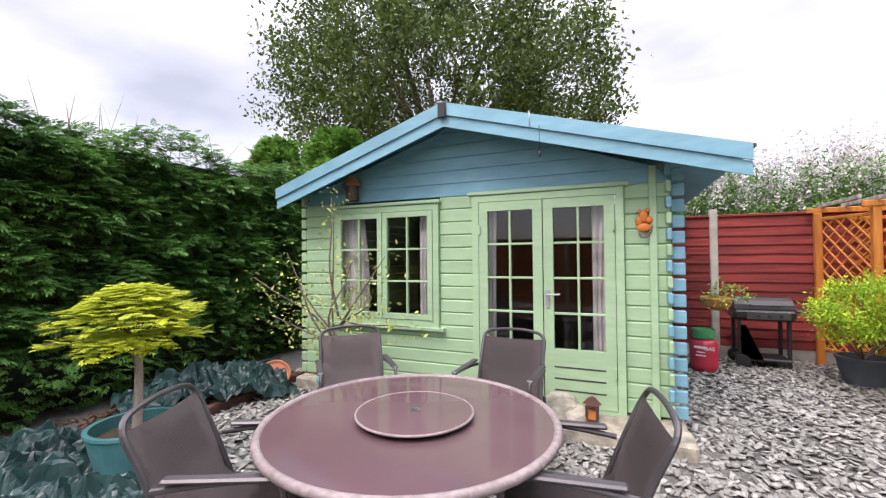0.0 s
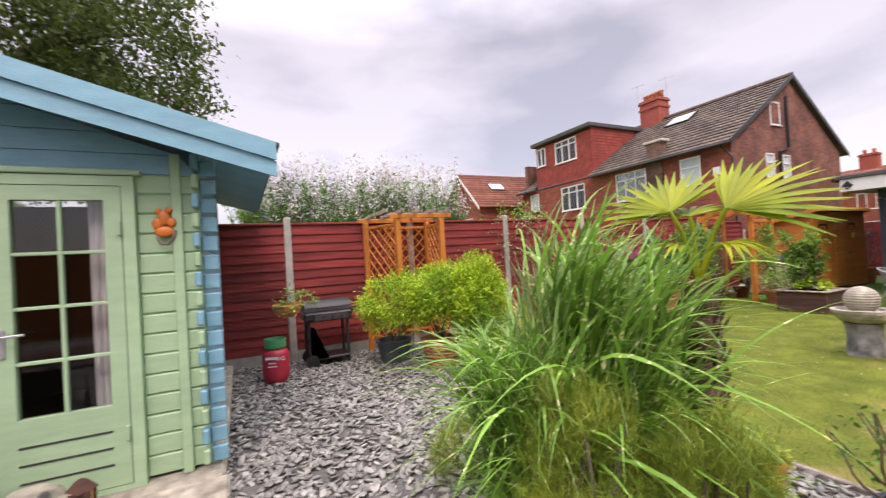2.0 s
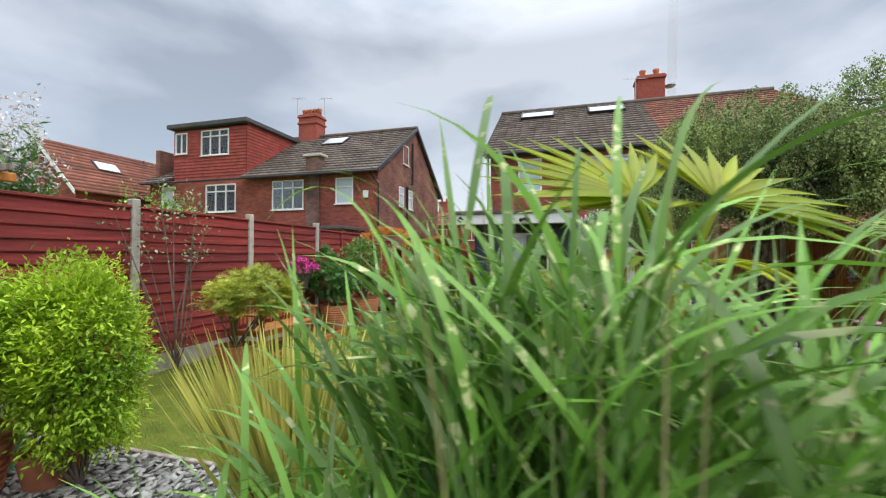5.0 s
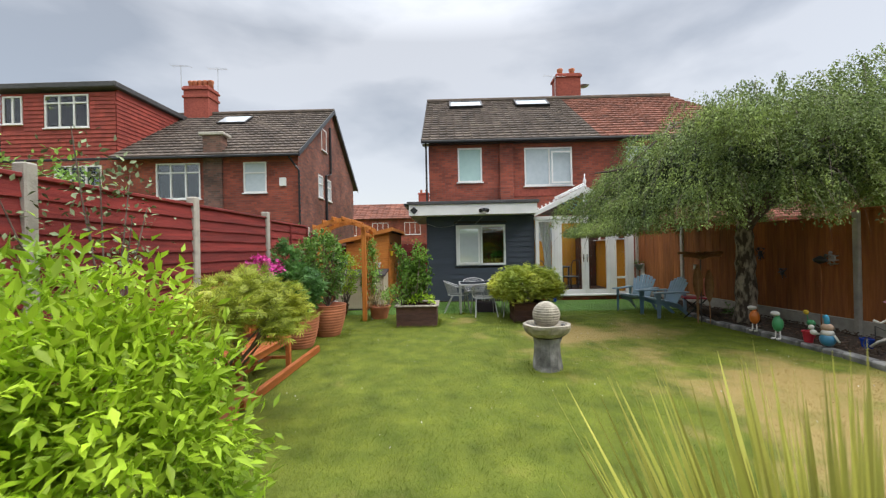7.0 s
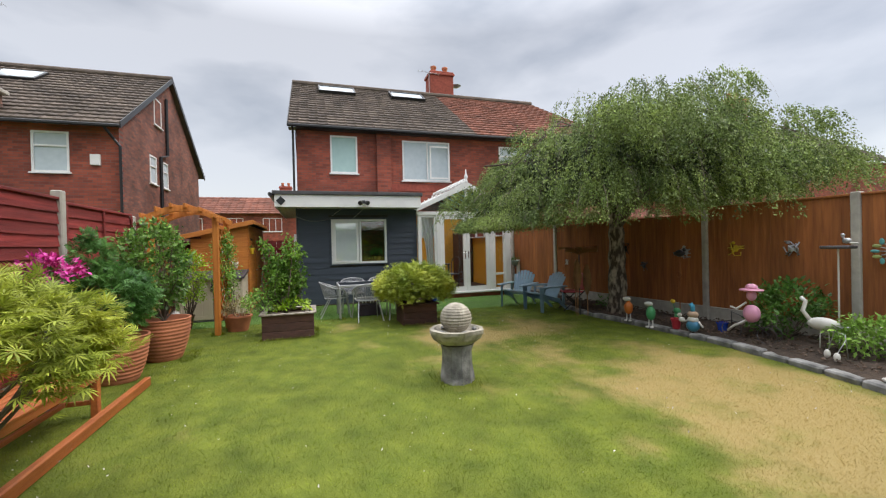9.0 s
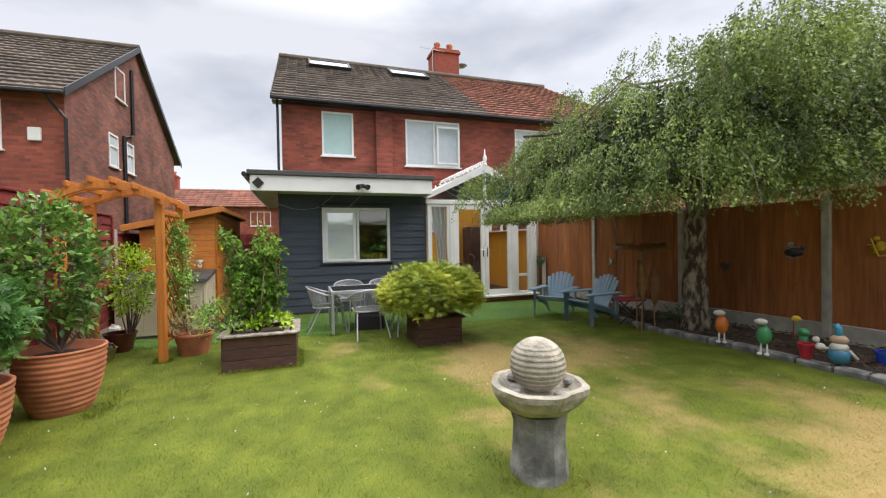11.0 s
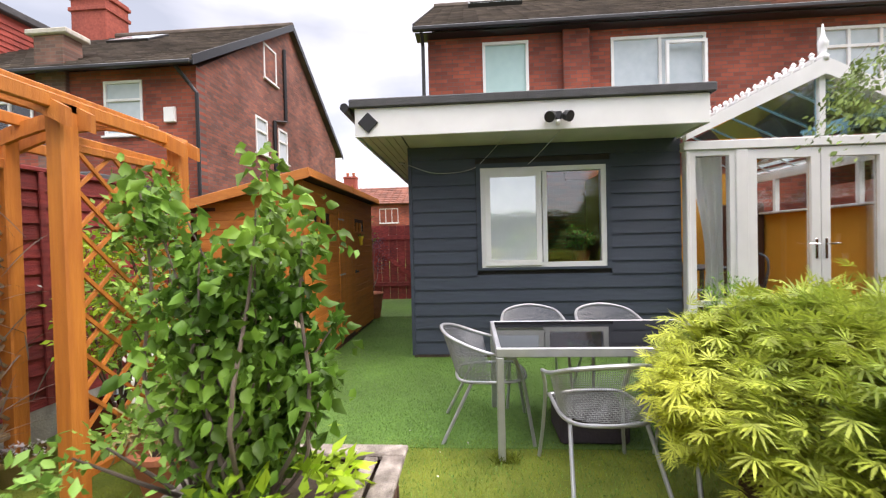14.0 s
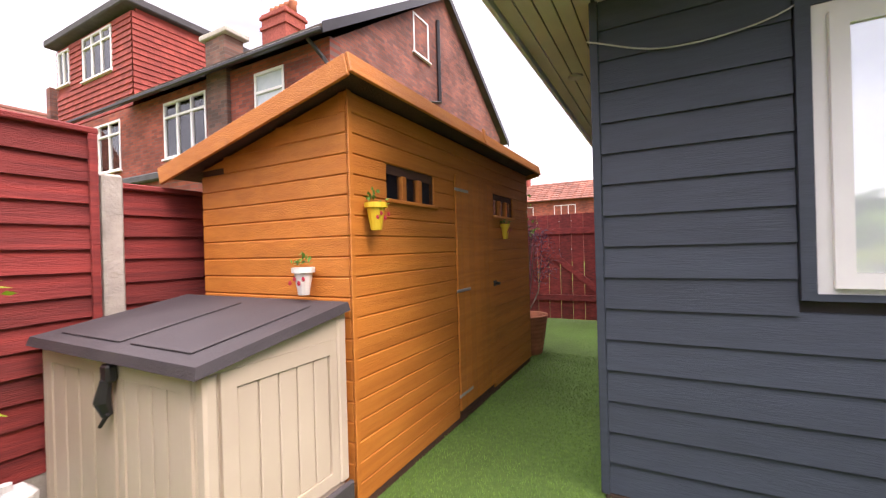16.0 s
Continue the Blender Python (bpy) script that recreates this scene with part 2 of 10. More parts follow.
WOODD = M("dark_planter_wood", (0.115, 0.05, 0.035), (0.07, 0.032, 0.024), scale=4, rough=0.8, bump=0.3, stretch=(2, 2, 9), objrand=0.12, stain=0.3)
WOODG = M("weathered_grey_wood", (0.42, 0.37, 0.32), (0.20, 0.165, 0.14), scale=6, rough=0.9, bump=0.4, stretch=(3, 3, 3), objrand=0.1, stain=0.35, sscale=3)
OLIVEW = M("olive_brown_lattice", (0.30, 0.21, 0.11), (0.17, 0.11, 0.06), scale=6, rough=0.9, bump=0.3, stretch=(3, 3, 3), objrand=0.15)
BARK = M("bark", (0.15, 0.11, 0.085), (0.05, 0.038, 0.03), scale=8, rough=0.95, bump=0.8, bscale=18, stretch=(2, 2, 0.6))
BARKW = M("mottled_bark", (0.36, 0.31, 0.24), (0.055, 0.04, 0.03), scale=9, rough=0.95, bump=0.9, bscale=16, stretch=(1.6, 1.6, 0.7), lo=0.44, hi=0.62)
BARKP = M("palm_fibre", (0.17, 0.105, 0.065), (0.07, 0.042, 0.03), scale=14, rough=1.0, bump=0.8, bscale=50, stretch=(3, 3, 0.7), island=0.3)
STONE = M("weathered_stone", (0.50, 0.46, 0.37), (0.24, 0.22, 0.18), scale=10, rough=0.95, bump=0.6, bscale=35, stain=0.35, sscale=4)
STONED = M("dark_pitted_stone", (0.30, 0.30, 0.29), (0.10, 0.10, 0.10), scale=7, rough=0.95, bump=0.6, bscale=25, stain=0.35, sscale=5)
DLID = M("dark_resin_lid", (0.055, 0.048, 0.052), (0.04, 0.035, 0.04), scale=5, rough=0.62, bump=0.2, bscale=120)
BEIGE = M("beige_resin", (0.60, 0.52, 0.41), (0.54, 0.46, 0.36), scale=3, rough=0.5, bump=0.05, stain=0.12)
DGREY = M("dark_grey_resin", (0.075, 0.07, 0.075), (0.055, 0.05, 0.055), scale=3, rough=0.5, bump=0.15, bscale=80)
POWDER = M("pale_blue_resin", (0.28, 0.42, 0.54), (0.24, 0.37, 0.48), rough=0.45, bump=0.03, stain=0.1)
REDM = M("red_enamel", (0.55, 0.03, 0.06), (0.45, 0.025, 0.05), rough=0.4, bump=0.03)
ORANGEM = M("orange_enamel", (0.75, 0.20, 0.03), rough=0.4, bump=0.05)
PINKM = M("pink_enamel", (0.75, 0.35, 0.50), (0.68, 0.30, 0.45), rough=0.4, bump=0.03)
MAGENTA = M("magenta_petal", (0.70, 0.04, 0.35), (0.55, 0.03, 0.25), rough=0.5, bump=0, island=0.2)
YELLOWM = M("yellow_enamel", (0.80, 0.55, 0.04), rough=0.4, bump=0.03)
WHITEM = M("white_enamel", (0.75, 0.74, 0.70), (0.6, 0.59, 0.55), rough=0.5, bump=0.05)
BLUEM = M("blue_glaze", (0.02, 0.07, 0.42), (0.015, 0.05, 0.33), rough=0.15, bump=0.02)
CHROME = M("polished_metal", (0.7, 0.7, 0.7), rough=0.2, metallic=1.0, bump=0)
GREENM = M("green_enamel", (0.06, 0.35, 0.14), rough=0.4, bump=0.03)
TURF = M("artificial_turf", (0.12, 0.24, 0.038), (0.07, 0.165, 0.026), scale=30, rough=0.8, bump=0.5, bscale=300, world_space=True, stain=0.35, sscale=1.1)
TURFB = M("artificial_turf_fibre", (0.155, 0.30, 0.045), (0.08, 0.185, 0.028), scale=8, rough=0.6, bump=0, world_space=True, island=0.35, stain=0.2)


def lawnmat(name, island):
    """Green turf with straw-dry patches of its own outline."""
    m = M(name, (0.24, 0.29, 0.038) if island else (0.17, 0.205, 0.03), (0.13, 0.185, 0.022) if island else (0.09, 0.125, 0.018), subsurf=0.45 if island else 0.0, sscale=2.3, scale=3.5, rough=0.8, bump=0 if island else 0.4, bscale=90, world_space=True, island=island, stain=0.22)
    nd, lk = m.node_tree.nodes, m.node_tree.links
    b = nd["Principled BSDF"]
    geo = nd.new("ShaderNodeNewGeometry")
    n = nd.new("ShaderNodeTexNoise")
    n.inputs["Scale"].default_value, n.inputs["Detail"].default_value, n.inputs["Roughness"].default_value = 1.1, 6, 0.62
    lk.new(geo.outputs["Position"], n.inputs["Vector"])
    total = None
    for (x, y, rx, ry, k) in ((3.4, 0.1, 1.9, 1.35, 0.36), (6.9, 1.0, 2.2, 1.6, 0.20), (4.9, -0.9, 1.6, 1.0, 0.22), (8.3, -0.2, 1.2, 0.6, 0.2), (7.8, 1.4, 1.0, 0.8, 0.26), (9.2, 3.1, 0.6, 0.35, 0.2)):
        mp = nd.new("ShaderNodeMapping")
        mp.vector_type = "TEXTURE"
        mp.inputs["Location"].default_value, mp.inputs["Scale"].default_value = (x, y, 0), (rx, ry, 5)
        lk.new(geo.outputs["Position"], mp.inputs["Vector"])
        ln = nd.new("ShaderNodeVectorMath")
        ln.operation = "LENGTH"
        lk.new(mp.outputs[0], ln.inputs[0])
        mr = nd.new("ShaderNodeMapRange")
        mr.inputs["From Min"].default_value, mr.inputs["From Max"].default_value = 0.35, 1.35
        mr.inputs["To Min"].default_value, mr.inputs["To Max"].default_value = k, 0
        lk.new(ln.outputs["Value"], mr.inputs["Value"])
        if total is None:
            total = mr.outputs[0]
        else:
            a = nd.new("ShaderNodeMath")
            lk.new(total, a.inputs[0])
            lk.new(mr.outputs[0], a.inputs[1])
            total = a.outputs[0]
    a = nd.new("ShaderNodeMath")
    lk.new(total, a.inputs[0])
    lk.new(n.outputs["Fac"], a.inputs[1])
    rr = nd.new("ShaderNodeMapRange")
    rr.interpolation_type = "SMOOTHSTEP"
    rr.inputs["From Min"].default_value, rr.inputs["From Max"].default_value = 0.60, 0.90
    lk.new(a.outputs[0], rr.inputs["Value"])
    old = b.inputs["Base Color"].links[0].from_socket
    mx = nd.new("ShaderNodeMix")
    mx.data_type = "RGBA"
    lk.new(rr.outputs[0], mx.inputs["Factor"])
    lk.new(old, mx.inputs[6])
    mx.inputs[7].default_value = (0.42, 0.315, 0.12, 1) if island else (0.33, 0.25, 0.10, 1)
    lk.new(mx.outputs[2], b.inputs["Base Color"])
    for tr in [q for q in nd if q.type == "BSDF_TRANSLUCENT"]:
        lk.new(mx.outputs[2], tr.inputs["Color"])
    b.inputs["Specular IOR Level"].default_value = 0.2
    return m


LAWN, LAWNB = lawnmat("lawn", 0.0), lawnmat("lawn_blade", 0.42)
HEDGE = leafmat("hedge_green", (0.15, 0.33, 0.075), (0.06, 0.17, 0.045))
HEDGEL = leafmat("conifer_light_green", (0.17, 0.36, 0.06), (0.09, 0.22, 0.045))
TREEL = leafmat("tree_leaf", (0.12, 0.175, 0.04), (0.045, 0.08, 0.022))
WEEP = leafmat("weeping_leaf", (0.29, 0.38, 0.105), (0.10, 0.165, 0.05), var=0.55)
# darkened copy of the leaf colour, paints the shade inside the crown
WEEPD = leafmat("shade_painted_weeping_leaf", (0.07, 0.10, 0.035), (0.03, 0.05, 0.02), var=0.3)
LIME = leafmat("lime_leaf", (0.52, 0.70, 0.05), (0.22, 0.42, 0.03), var=0.35)
ACER = leafmat("acer_leaf", (0.56, 0.58, 0.085), (0.26, 0.36, 0.05), var=0.35)
YFIR = leafmat("golden_fir", (0.66, 0.70, 0.05), (0.40, 0.50, 0.05), var=0.2)
MIDG = leafmat("glossy_leaf", (0.14, 0.31, 0.06), (0.07, 0.18, 0.035), rough=0.3)
CAMEL = leafmat("camellia_leaf", (0.22, 0.38, 0.08), (0.08, 0.19, 0.04), rough=0.3, var=0.5)
LIGHTG = leafmat("fresh_leaf", (0.33, 0.54, 0.10), (0.17, 0.35, 0.06))
PINE = leafmat("dwarf_pine_needle", (0.46, 0.52, 0.07), (0.20, 0.30, 0.04))
GRASS = M("zebra_grass", (0.68, 0.72, 0.34), (0.17, 0.37, 0.045), scale=26, rough=0.45, bump=0, island=0.5, stain=0.3, sscale=1.2, subsurf=0.3, lo=0.60, hi=0.655)
STRAW = leafmat("straw_stalk", (0.50, 0.42, 0.22), (0.36, 0.29, 0.14))
PALMY = leafmat("palm_yellow_green", (0.50, 0.49, 0.012), (0.12, 0.29, 0.015), var=0.2)
PALMG = leafmat("palm_green", (0.26, 0.43, 0.09), (0.12, 0.25, 0.05), rough=0.35, var=0.25)
SPIKE = leafmat("striped_blade", (0.66, 0.60, 0.16), (0.34, 0.38, 0.07))
WHITEF = leafmat("white_flower", (0.80, 0.77, 0.74), (0.6, 0.55, 0.6))
PURPLE = leafmat("purple_leaf", (0.14, 0.05, 0.09), (0.07, 0.03, 0.05))
TWIG = M("twig", (0.22, 0.17, 0.14), (0.10, 0.075, 0.06), rough=0.9, bump=0.2)

# ---- building helpers ----
ORG = {}


def thing(name, loc, label, category, group="", kind="", rz=None):
    """An Empty at a thing's base. With rz the parts are built about its origin; else in the world's place."""
    ob = new(name)
    ob.empty_display_size = 0.1
    tagged(ob, label, category, group, kind)
    ob.matrix_basis = pose(*loc, 0, 0, rz or 0)
    ORG[ob] = Vector((0, 0, 0)) if rz is not None else Vector(loc)
    return ob


def part(name, bm, mat, parent=None, label="", kind="", smooth=False):
    me = bpy.data.meshes.new(name)
    if parent is not None and parent in ORG and ORG[parent].length:
        bmesh.ops.translate(bm, verts=bm.verts, vec=-ORG[parent])
    bm.to_mesh(me)
    bm.free()
    me.materials.append(mat)
    if smooth:
        me.polygons.foreach_set("use_smooth", [True] * len(me.polygons))
    ob = new(name, me)
    ob.parent = parent
    if parent is not None:
        ORG[ob] = ORG.get(parent, Vector((0, 0, 0)))
    return tagged(ob, label, "", "", kind)


def arr(name, V, F, mat, parent=None, label="", kind="", smooth=False):
    """A mesh from arrays of corners and of faces that all have as many corners."""
    V = np.asarray(V, dtype=np.float32).reshape(-1, 3)
    if parent is not None and parent in ORG:
        V = V - np.array(ORG[parent], dtype=np.float32)
    F = np.asarray(F, dtype=np.int32)
    me = bpy.data.meshes.new(name)
    k = F.shape[1]
    me.vertices.add(len(V))
    me.vertices.foreach_set("co", V.ravel())
    me.loops.add(F.size)
    me.loops.foreach_set("vertex_index", F.ravel())
    me.polygons.add(len(F))
    me.polygons.foreach_set("loop_start", np.arange(len(F), dtype=np.int32) * k)
    if smooth:
        me.polygons.foreach_set("use_smooth", np.ones(len(F), dtype=bool))
    me.update(calc_edges=True)
    me.materials.append(mat)
    ob = new(name, me)
    ob.parent = parent
    if parent is not None:
        ORG[ob] = ORG.get(parent, Vector((0, 0, 0)))
    return tagged(ob, label, "", "", kind)


def structure(ob, label, category=""):
    return tagged(ob, label, category, "", "structure")


def box(bm, a, b, c=0.0, m=None):
    """A box from corner a to corner b, with chamfered edges of width c, turned by m."""
    a, b = [min(p, q) for p, q in zip(a, b)], [max(p, q) for p, q in zip(a, b)]
    if c <= 0:
        vs = [bm.verts.new((x, y, z)) for x in (a[0], b[0]) for y in (a[1], b[1]) for z in (a[2], b[2])]
        for f in ((0, 1, 3, 2), (4, 6, 7, 5), (0, 4, 5, 1), (2, 3, 7, 6), (0, 2, 6, 4), (1, 5, 7, 3)):
            bm.faces.new([vs[i] for i in f])
    else:
        c = min(c, *[(q - p) * 0.45 for p, q in zip(a, b)])
        vd = {}
        for sx in (0, 1):
            for sy in (0, 1):
                for sz in (0, 1):
                    s = (sx, sy, sz)
                    for ax in range(3):
                        co = [0, 0, 0]
                        for k in range(3):
                            e = b[k] if s[k] else a[k]
                            co[k] = e if k == ax else e + (-c if s[k] else c)
                        vd[(s, ax)] = bm.verts.new(co)
        for ax in range(3):
            u, v = [k for k in range(3) if k != ax]
            for side in (0, 1):
                q = []
                for su, sv in ((0, 0), (1, 0), (1, 1), (0, 1)):
                    s = [0, 0, 0]
                    s[ax], s[u], s[v] = side, su, sv
                    q.append(vd[(tuple(s), ax)])
                bm.faces.new(q)
            for su in (0, 1):
                for sv in (0, 1):
                    s0, s1 = [0, 0, 0], [0, 0, 0]
                    s0[ax], s1[ax] = 0, 1
                    s0[u] = s1[u] = su
                    s0[v] = s1[v] = sv
                    bm.faces.new([vd[(tuple(s0), u)], vd[(tuple(s1), u)], vd[(tuple(s1), v)], vd[(tuple(s0), v)]])
        for key in {k[0] for k in vd}:
            bm.faces.new([vd[(key, 0)], vd[(key, 1)], vd[(key, 2)]])
        vs = list(vd.values())
    if m is not None:
        for v in vs:
            v.co = m @ v.co
    if c > 0:
        bmesh.ops.recalc_face_normals(bm, faces=list({f for v in vs for f in v.link_faces}))
    return bm


def B(a, b, c=0.0, m=None):
    return box(bmesh.new(), a, b, c, m)


def tube(bm, pts, r, seg=8, closed=False, r2=None):
    """A round bar along points; r may be a number or one radius for each point."""
    pts = [Vector(p) for p in pts]
    n = len(pts)
    rings = []
    up = None
    for i, p in enumerate(pts):
        d = (pts[(i + 1) % n] - pts[i - 1]) if closed else (pts[min(i + 1, n - 1)] - pts[max(i - 1, 0)])
        d.normalize()
        if up is None:
            up = d.orthogonal().normalized()
        up = (up - d * up.dot(d))
        up = up.normalized() if up.length > 1e-5 else d.orthogonal().normalized()
        side = d.cross(up)
        rr = r[i] if isinstance(r, (list, tuple)) else r
        rings.append([bm.verts.new(p + (up * math.cos(6.2832 * k / seg) + side * math.sin(6.2832 * k / seg)) * rr) for k in range(seg)])
    for i in range(n if closed else n - 1):
        a, b = rings[i], rings[(i + 1) % n]
        for k in range(seg):
            bm.faces.new((a[k], a[(k + 1) % seg], b[(k + 1) % seg], b[k]))
    if not closed:
        bm.faces.new(rings[0][::-1])
        bm.faces.new(rings[-1])
    return bm


def T(pts, r, seg=8, closed=False):
    return tube(bmesh.new(), pts, r, seg, closed)


def lathe(bm, prof, centre=(0, 0, 0), seg=28, sx=1.0, sy=1.0, wob=0.0):
    """Turns a profile of (radius, height) about the upright axis."""
    rings = []
    for r, z in prof:
        ring = []
        for k in range(seg):
            a = 6.2832 * k / seg
            q = 1 + wob * noise.noise(Vector((math.cos(a) * 2, math.sin(a) * 2, z * 6 + centre[0])))
            ring.append(bm.verts.new((centre[0] + r * q * sx * math.cos(a), centre[1] + r * q * sy * math.sin(a), centre[2] + z)))
        rings.append(ring)
    for a, b in zip(rings, rings[1:]):
        for k in range(seg):
            bm.faces.new((a[k], a[(k + 1) % seg], b[(k + 1) % seg], b[k]))
    bm.faces.new(rings[0][::-1])
    bm.faces.new(rings[-1])
    return bm


def LT(prof, centre=(0, 0, 0), seg=28, **kw):
    return lathe(bmesh.new(), prof, centre, seg, **kw)


def curve_pts(ctrl, n=8):
    """Points on a smooth curve through the control points."""
    c = [Vector(p) for p in ctrl]
    c = [c[0] * 2 - c[1]] + c + [c[-1] * 2 - c[-2]]
    out = []
    for i in range(1, len(c) - 2):
        for k in range(n):
            t = k / n
            p0, p1, p2, p3 = c[i - 1:i + 3]
            out.append(0.5 * ((2 * p1) + (p2 - p0) * t + (2 * p0 - 5 * p1 + 4 * p2 - p3) * t * t + (3 * p1 - p0 - 3 * p2 + p3) * t ** 3))
    out.append(c[-2])
    return out


def wall(bm, axis, p0, p1, u0, u1, z0, z1, holes=()):
    """A wall from p0 to p1 along its normal axis, with holes (ua, ub, za, zb)."""
    us = sorted({u0, u1, *[h[0] for h in holes], *[h[1] for h in holes]})
    zs = sorted({z0, z1, *[h[2] for h in holes], *[h[3] for h in holes]})
    for ua, ub in zip(us, us[1:]):
        run = None
        for za, zb in zip(zs, zs[1:]):
            hole = any(h[0] <= ua and ub <= h[1] and h[2] <= za and zb <= h[3] for h in holes)
            if hole:
                if run:
                    _wb(bm, axis, p0, p1, ua, ub, *run)
                run = None
            else:
                run = (run[0], zb) if run else (za, zb)
        if run:
            _wb(bm, axis, p0, p1, ua, ub, *run)
    bmesh.ops.remove_doubles(bm, verts=bm.verts, dist=1e-5)
    return bm


def _wb(bm, axis, p0, p1, ua, ub, za, zb):
    if axis == "x":
        box(bm, (p0, ua, za), (p1, ub, zb))
    else:
        box(bm, (ua, p0, za), (ub, p1, zb))


# ---- leaves ----
RNG = np.random.default_rng(7)
LEAF = (np.array([(0, 0, 0), (-.26, .42, .05), (0, .45, -.04), (.26, .42, .05), (0, 1, -.05)]), np.array([(0, 2, 4, 1), (0, 3, 4, 2)]))
LEAFN = (np.array([(0, 0, 0), (-.17, .42, .05), (0, .45, -.03), (.17, .42, .05), (0, 1, -.08)]), np.array([(0, 2, 4, 1), (0, 3, 4, 2)]))
NARROW = (np.array([(0, 0, 0), (-.11, .4, .03), (0, .45, -.03), (.11, .4, .03), (0, 1, -.08)]), np.array([(0, 2, 4, 1), (0, 3, 4, 2)]))


def _fingers(angles, lens, w):
    V, F = [], []
    for a, l in zip(angles, lens):
        a = radians(a)
        d, s = np.array((math.sin(a), math.cos(a), 0)), np.array((math.cos(a), -math.sin(a), 0))
        i = len(V)
        V += [(0, 0, 0), tuple(d * l * .5 + s * w), tuple(d * l + np.array((0, 0, -.12 * l))), tuple(d * l * .5 - s * w)]
        F.append((i, i + 1, i + 2, i + 3))
    return np.array(V), np.array(F)


CURLED = (np.array([(0, 0, 0), (-.28, .20, .16), (0, .32, -.10), (.30, .24, .02), (-.33, .60, -.10), (0, .66, -.20), (.24, .66, .20), (0.08, 1.08, -.42)]),
          np.array([(0, 2, 5, 1), (0, 3, 6, 2), (1, 5, 7, 4), (2, 6, 7, 5)]))
PALMATE = _fingers((-80, -50, -24, 0, 24, 50, 80), (.55, .8, .95, 1, .95, .8, .55), .055)
STEMF = (lambda o: (np.array([(x + dx, y + dy, z) for (dx, dy), k in o for x, y, z in _fingers((k,), (.5,), .07)[0]]),
                    np.array([(4 * i, 4 * i + 1, 4 * i + 2, 4 * i + 3) for i in range(len(o))])))(
    [((0, .0), 40), ((0, .05), -40), ((0, .2), 35), ((0, .25), -35), ((0, .4), 28), ((0, .45), -28), ((0, .55), 0)])


def unit(v):
    return v / np.maximum(np.linalg.norm(v, axis=-1, keepdims=True), 1e-6)


def leaves(name, P, D, S, tmpl, mat, parent, label="", flat=0.5, kind="stuff"):
    """One mesh of many leaves at points P that point along D, of sizes S; flat: how level they lie."""
    P, D = np.asarray(P), unit(np.asarray(D))
    n = len(P)
    up = unit(RNG.normal(size=(n, 3)) * (1 - flat) + np.array((0, 0, 1.0)) * flat * 2)
    X = unit(np.cross(D, up))
    Z = np.cross(X, D)
    tv, tf = tmpl
    S = np.broadcast_to(np.asarray(S, dtype=float), (n,))
    V = P[:, None] + S[:, None, None] * (X[:, None] * tv[None, :, 0:1] + D[:, None] * tv[None, :, 1:2] + Z[:, None] * tv[None, :, 2:3])
    F = tf[None] + (np.arange(n) * len(tv))[:, None, None]
    return arr(name, V, F.reshape(-1, tf.shape[1]), mat, parent, label, kind)


def shell(n, c, r, inner=0.55, low=-1.0):
    """Random points in an ellipsoid's outer part, and their outward directions."""
    d = unit(RNG.normal(size=(n * 3, 3)))
    d = d[d[:, 2] > low][:n]
    k = RNG.uniform(inner, 1, size=(len(d), 1)) ** 0.6
    return np.array(c) + d * k * np.array(r), d


def clumps(n, c, r, per, cr, inner=0.5, low=-0.6):
    """Leaves gathered in clumps, with gaps between: points and directions."""
    C, D = shell(n, c, r, inner, low)
    P = np.repeat(C, per, 0) + RNG.normal(size=(n * 1 * per if len(C) == n else len(C) * per, 3)) * cr
    D = unit(np.repeat(D, per, 0) + RNG.normal(size=P.shape) * 0.7)
    return P, D


def ribbons(P, D, length, width, droop, seg, taper=1.0):
    """Blades that start at P along D and bend down: arrays of corners and faces."""
    P, D = np.asarray(P, dtype=float), unit(np.asarray(D, dtype=float))
    n = len(P)
    length, width, droop = [np.broadcast_to(np.asarray(a, dtype=float), (n,)) for a in (length, width, droop)]
    side = unit(np.cross(D, np.array((0, 0, 1.0)) + RNG.normal(size=(n, 3)) * 0.35))
    t = np.linspace(0, 1, seg + 1)
    C = P[:, None] + D[:, None] * (length[:, None] * t)[:, :, None]
    C[:, :, 2] -= (droop * length)[:, None] * (t ** 2.2)
    back = (droop * 0.35 * length)[:, None] * (t ** 2.6)
    C[:, :, 0] -= D[:, None, 0] * back
    C[:, :, 1] -= D[:, None, 1] * back
    w = (width[:, None] * np.maximum(0.04, np.minimum(1, (1 - t) * 2.2) * np.minimum(1, 0.45 + 3 * t)) ** taper)[:, :, None]
    V = np.stack([C - side[:, None] * w / 2, C + side[:, None] * w / 2], axis=2).reshape(-1, 3)
    k = (seg + 1) * 2
    base = (np.arange(n) * k)[:, None] + (np.arange(seg) * 2)[None]
    F = np.stack([base, base + 1, base + 3, base + 2], axis=-1).reshape(-1, 4)
    return V, F

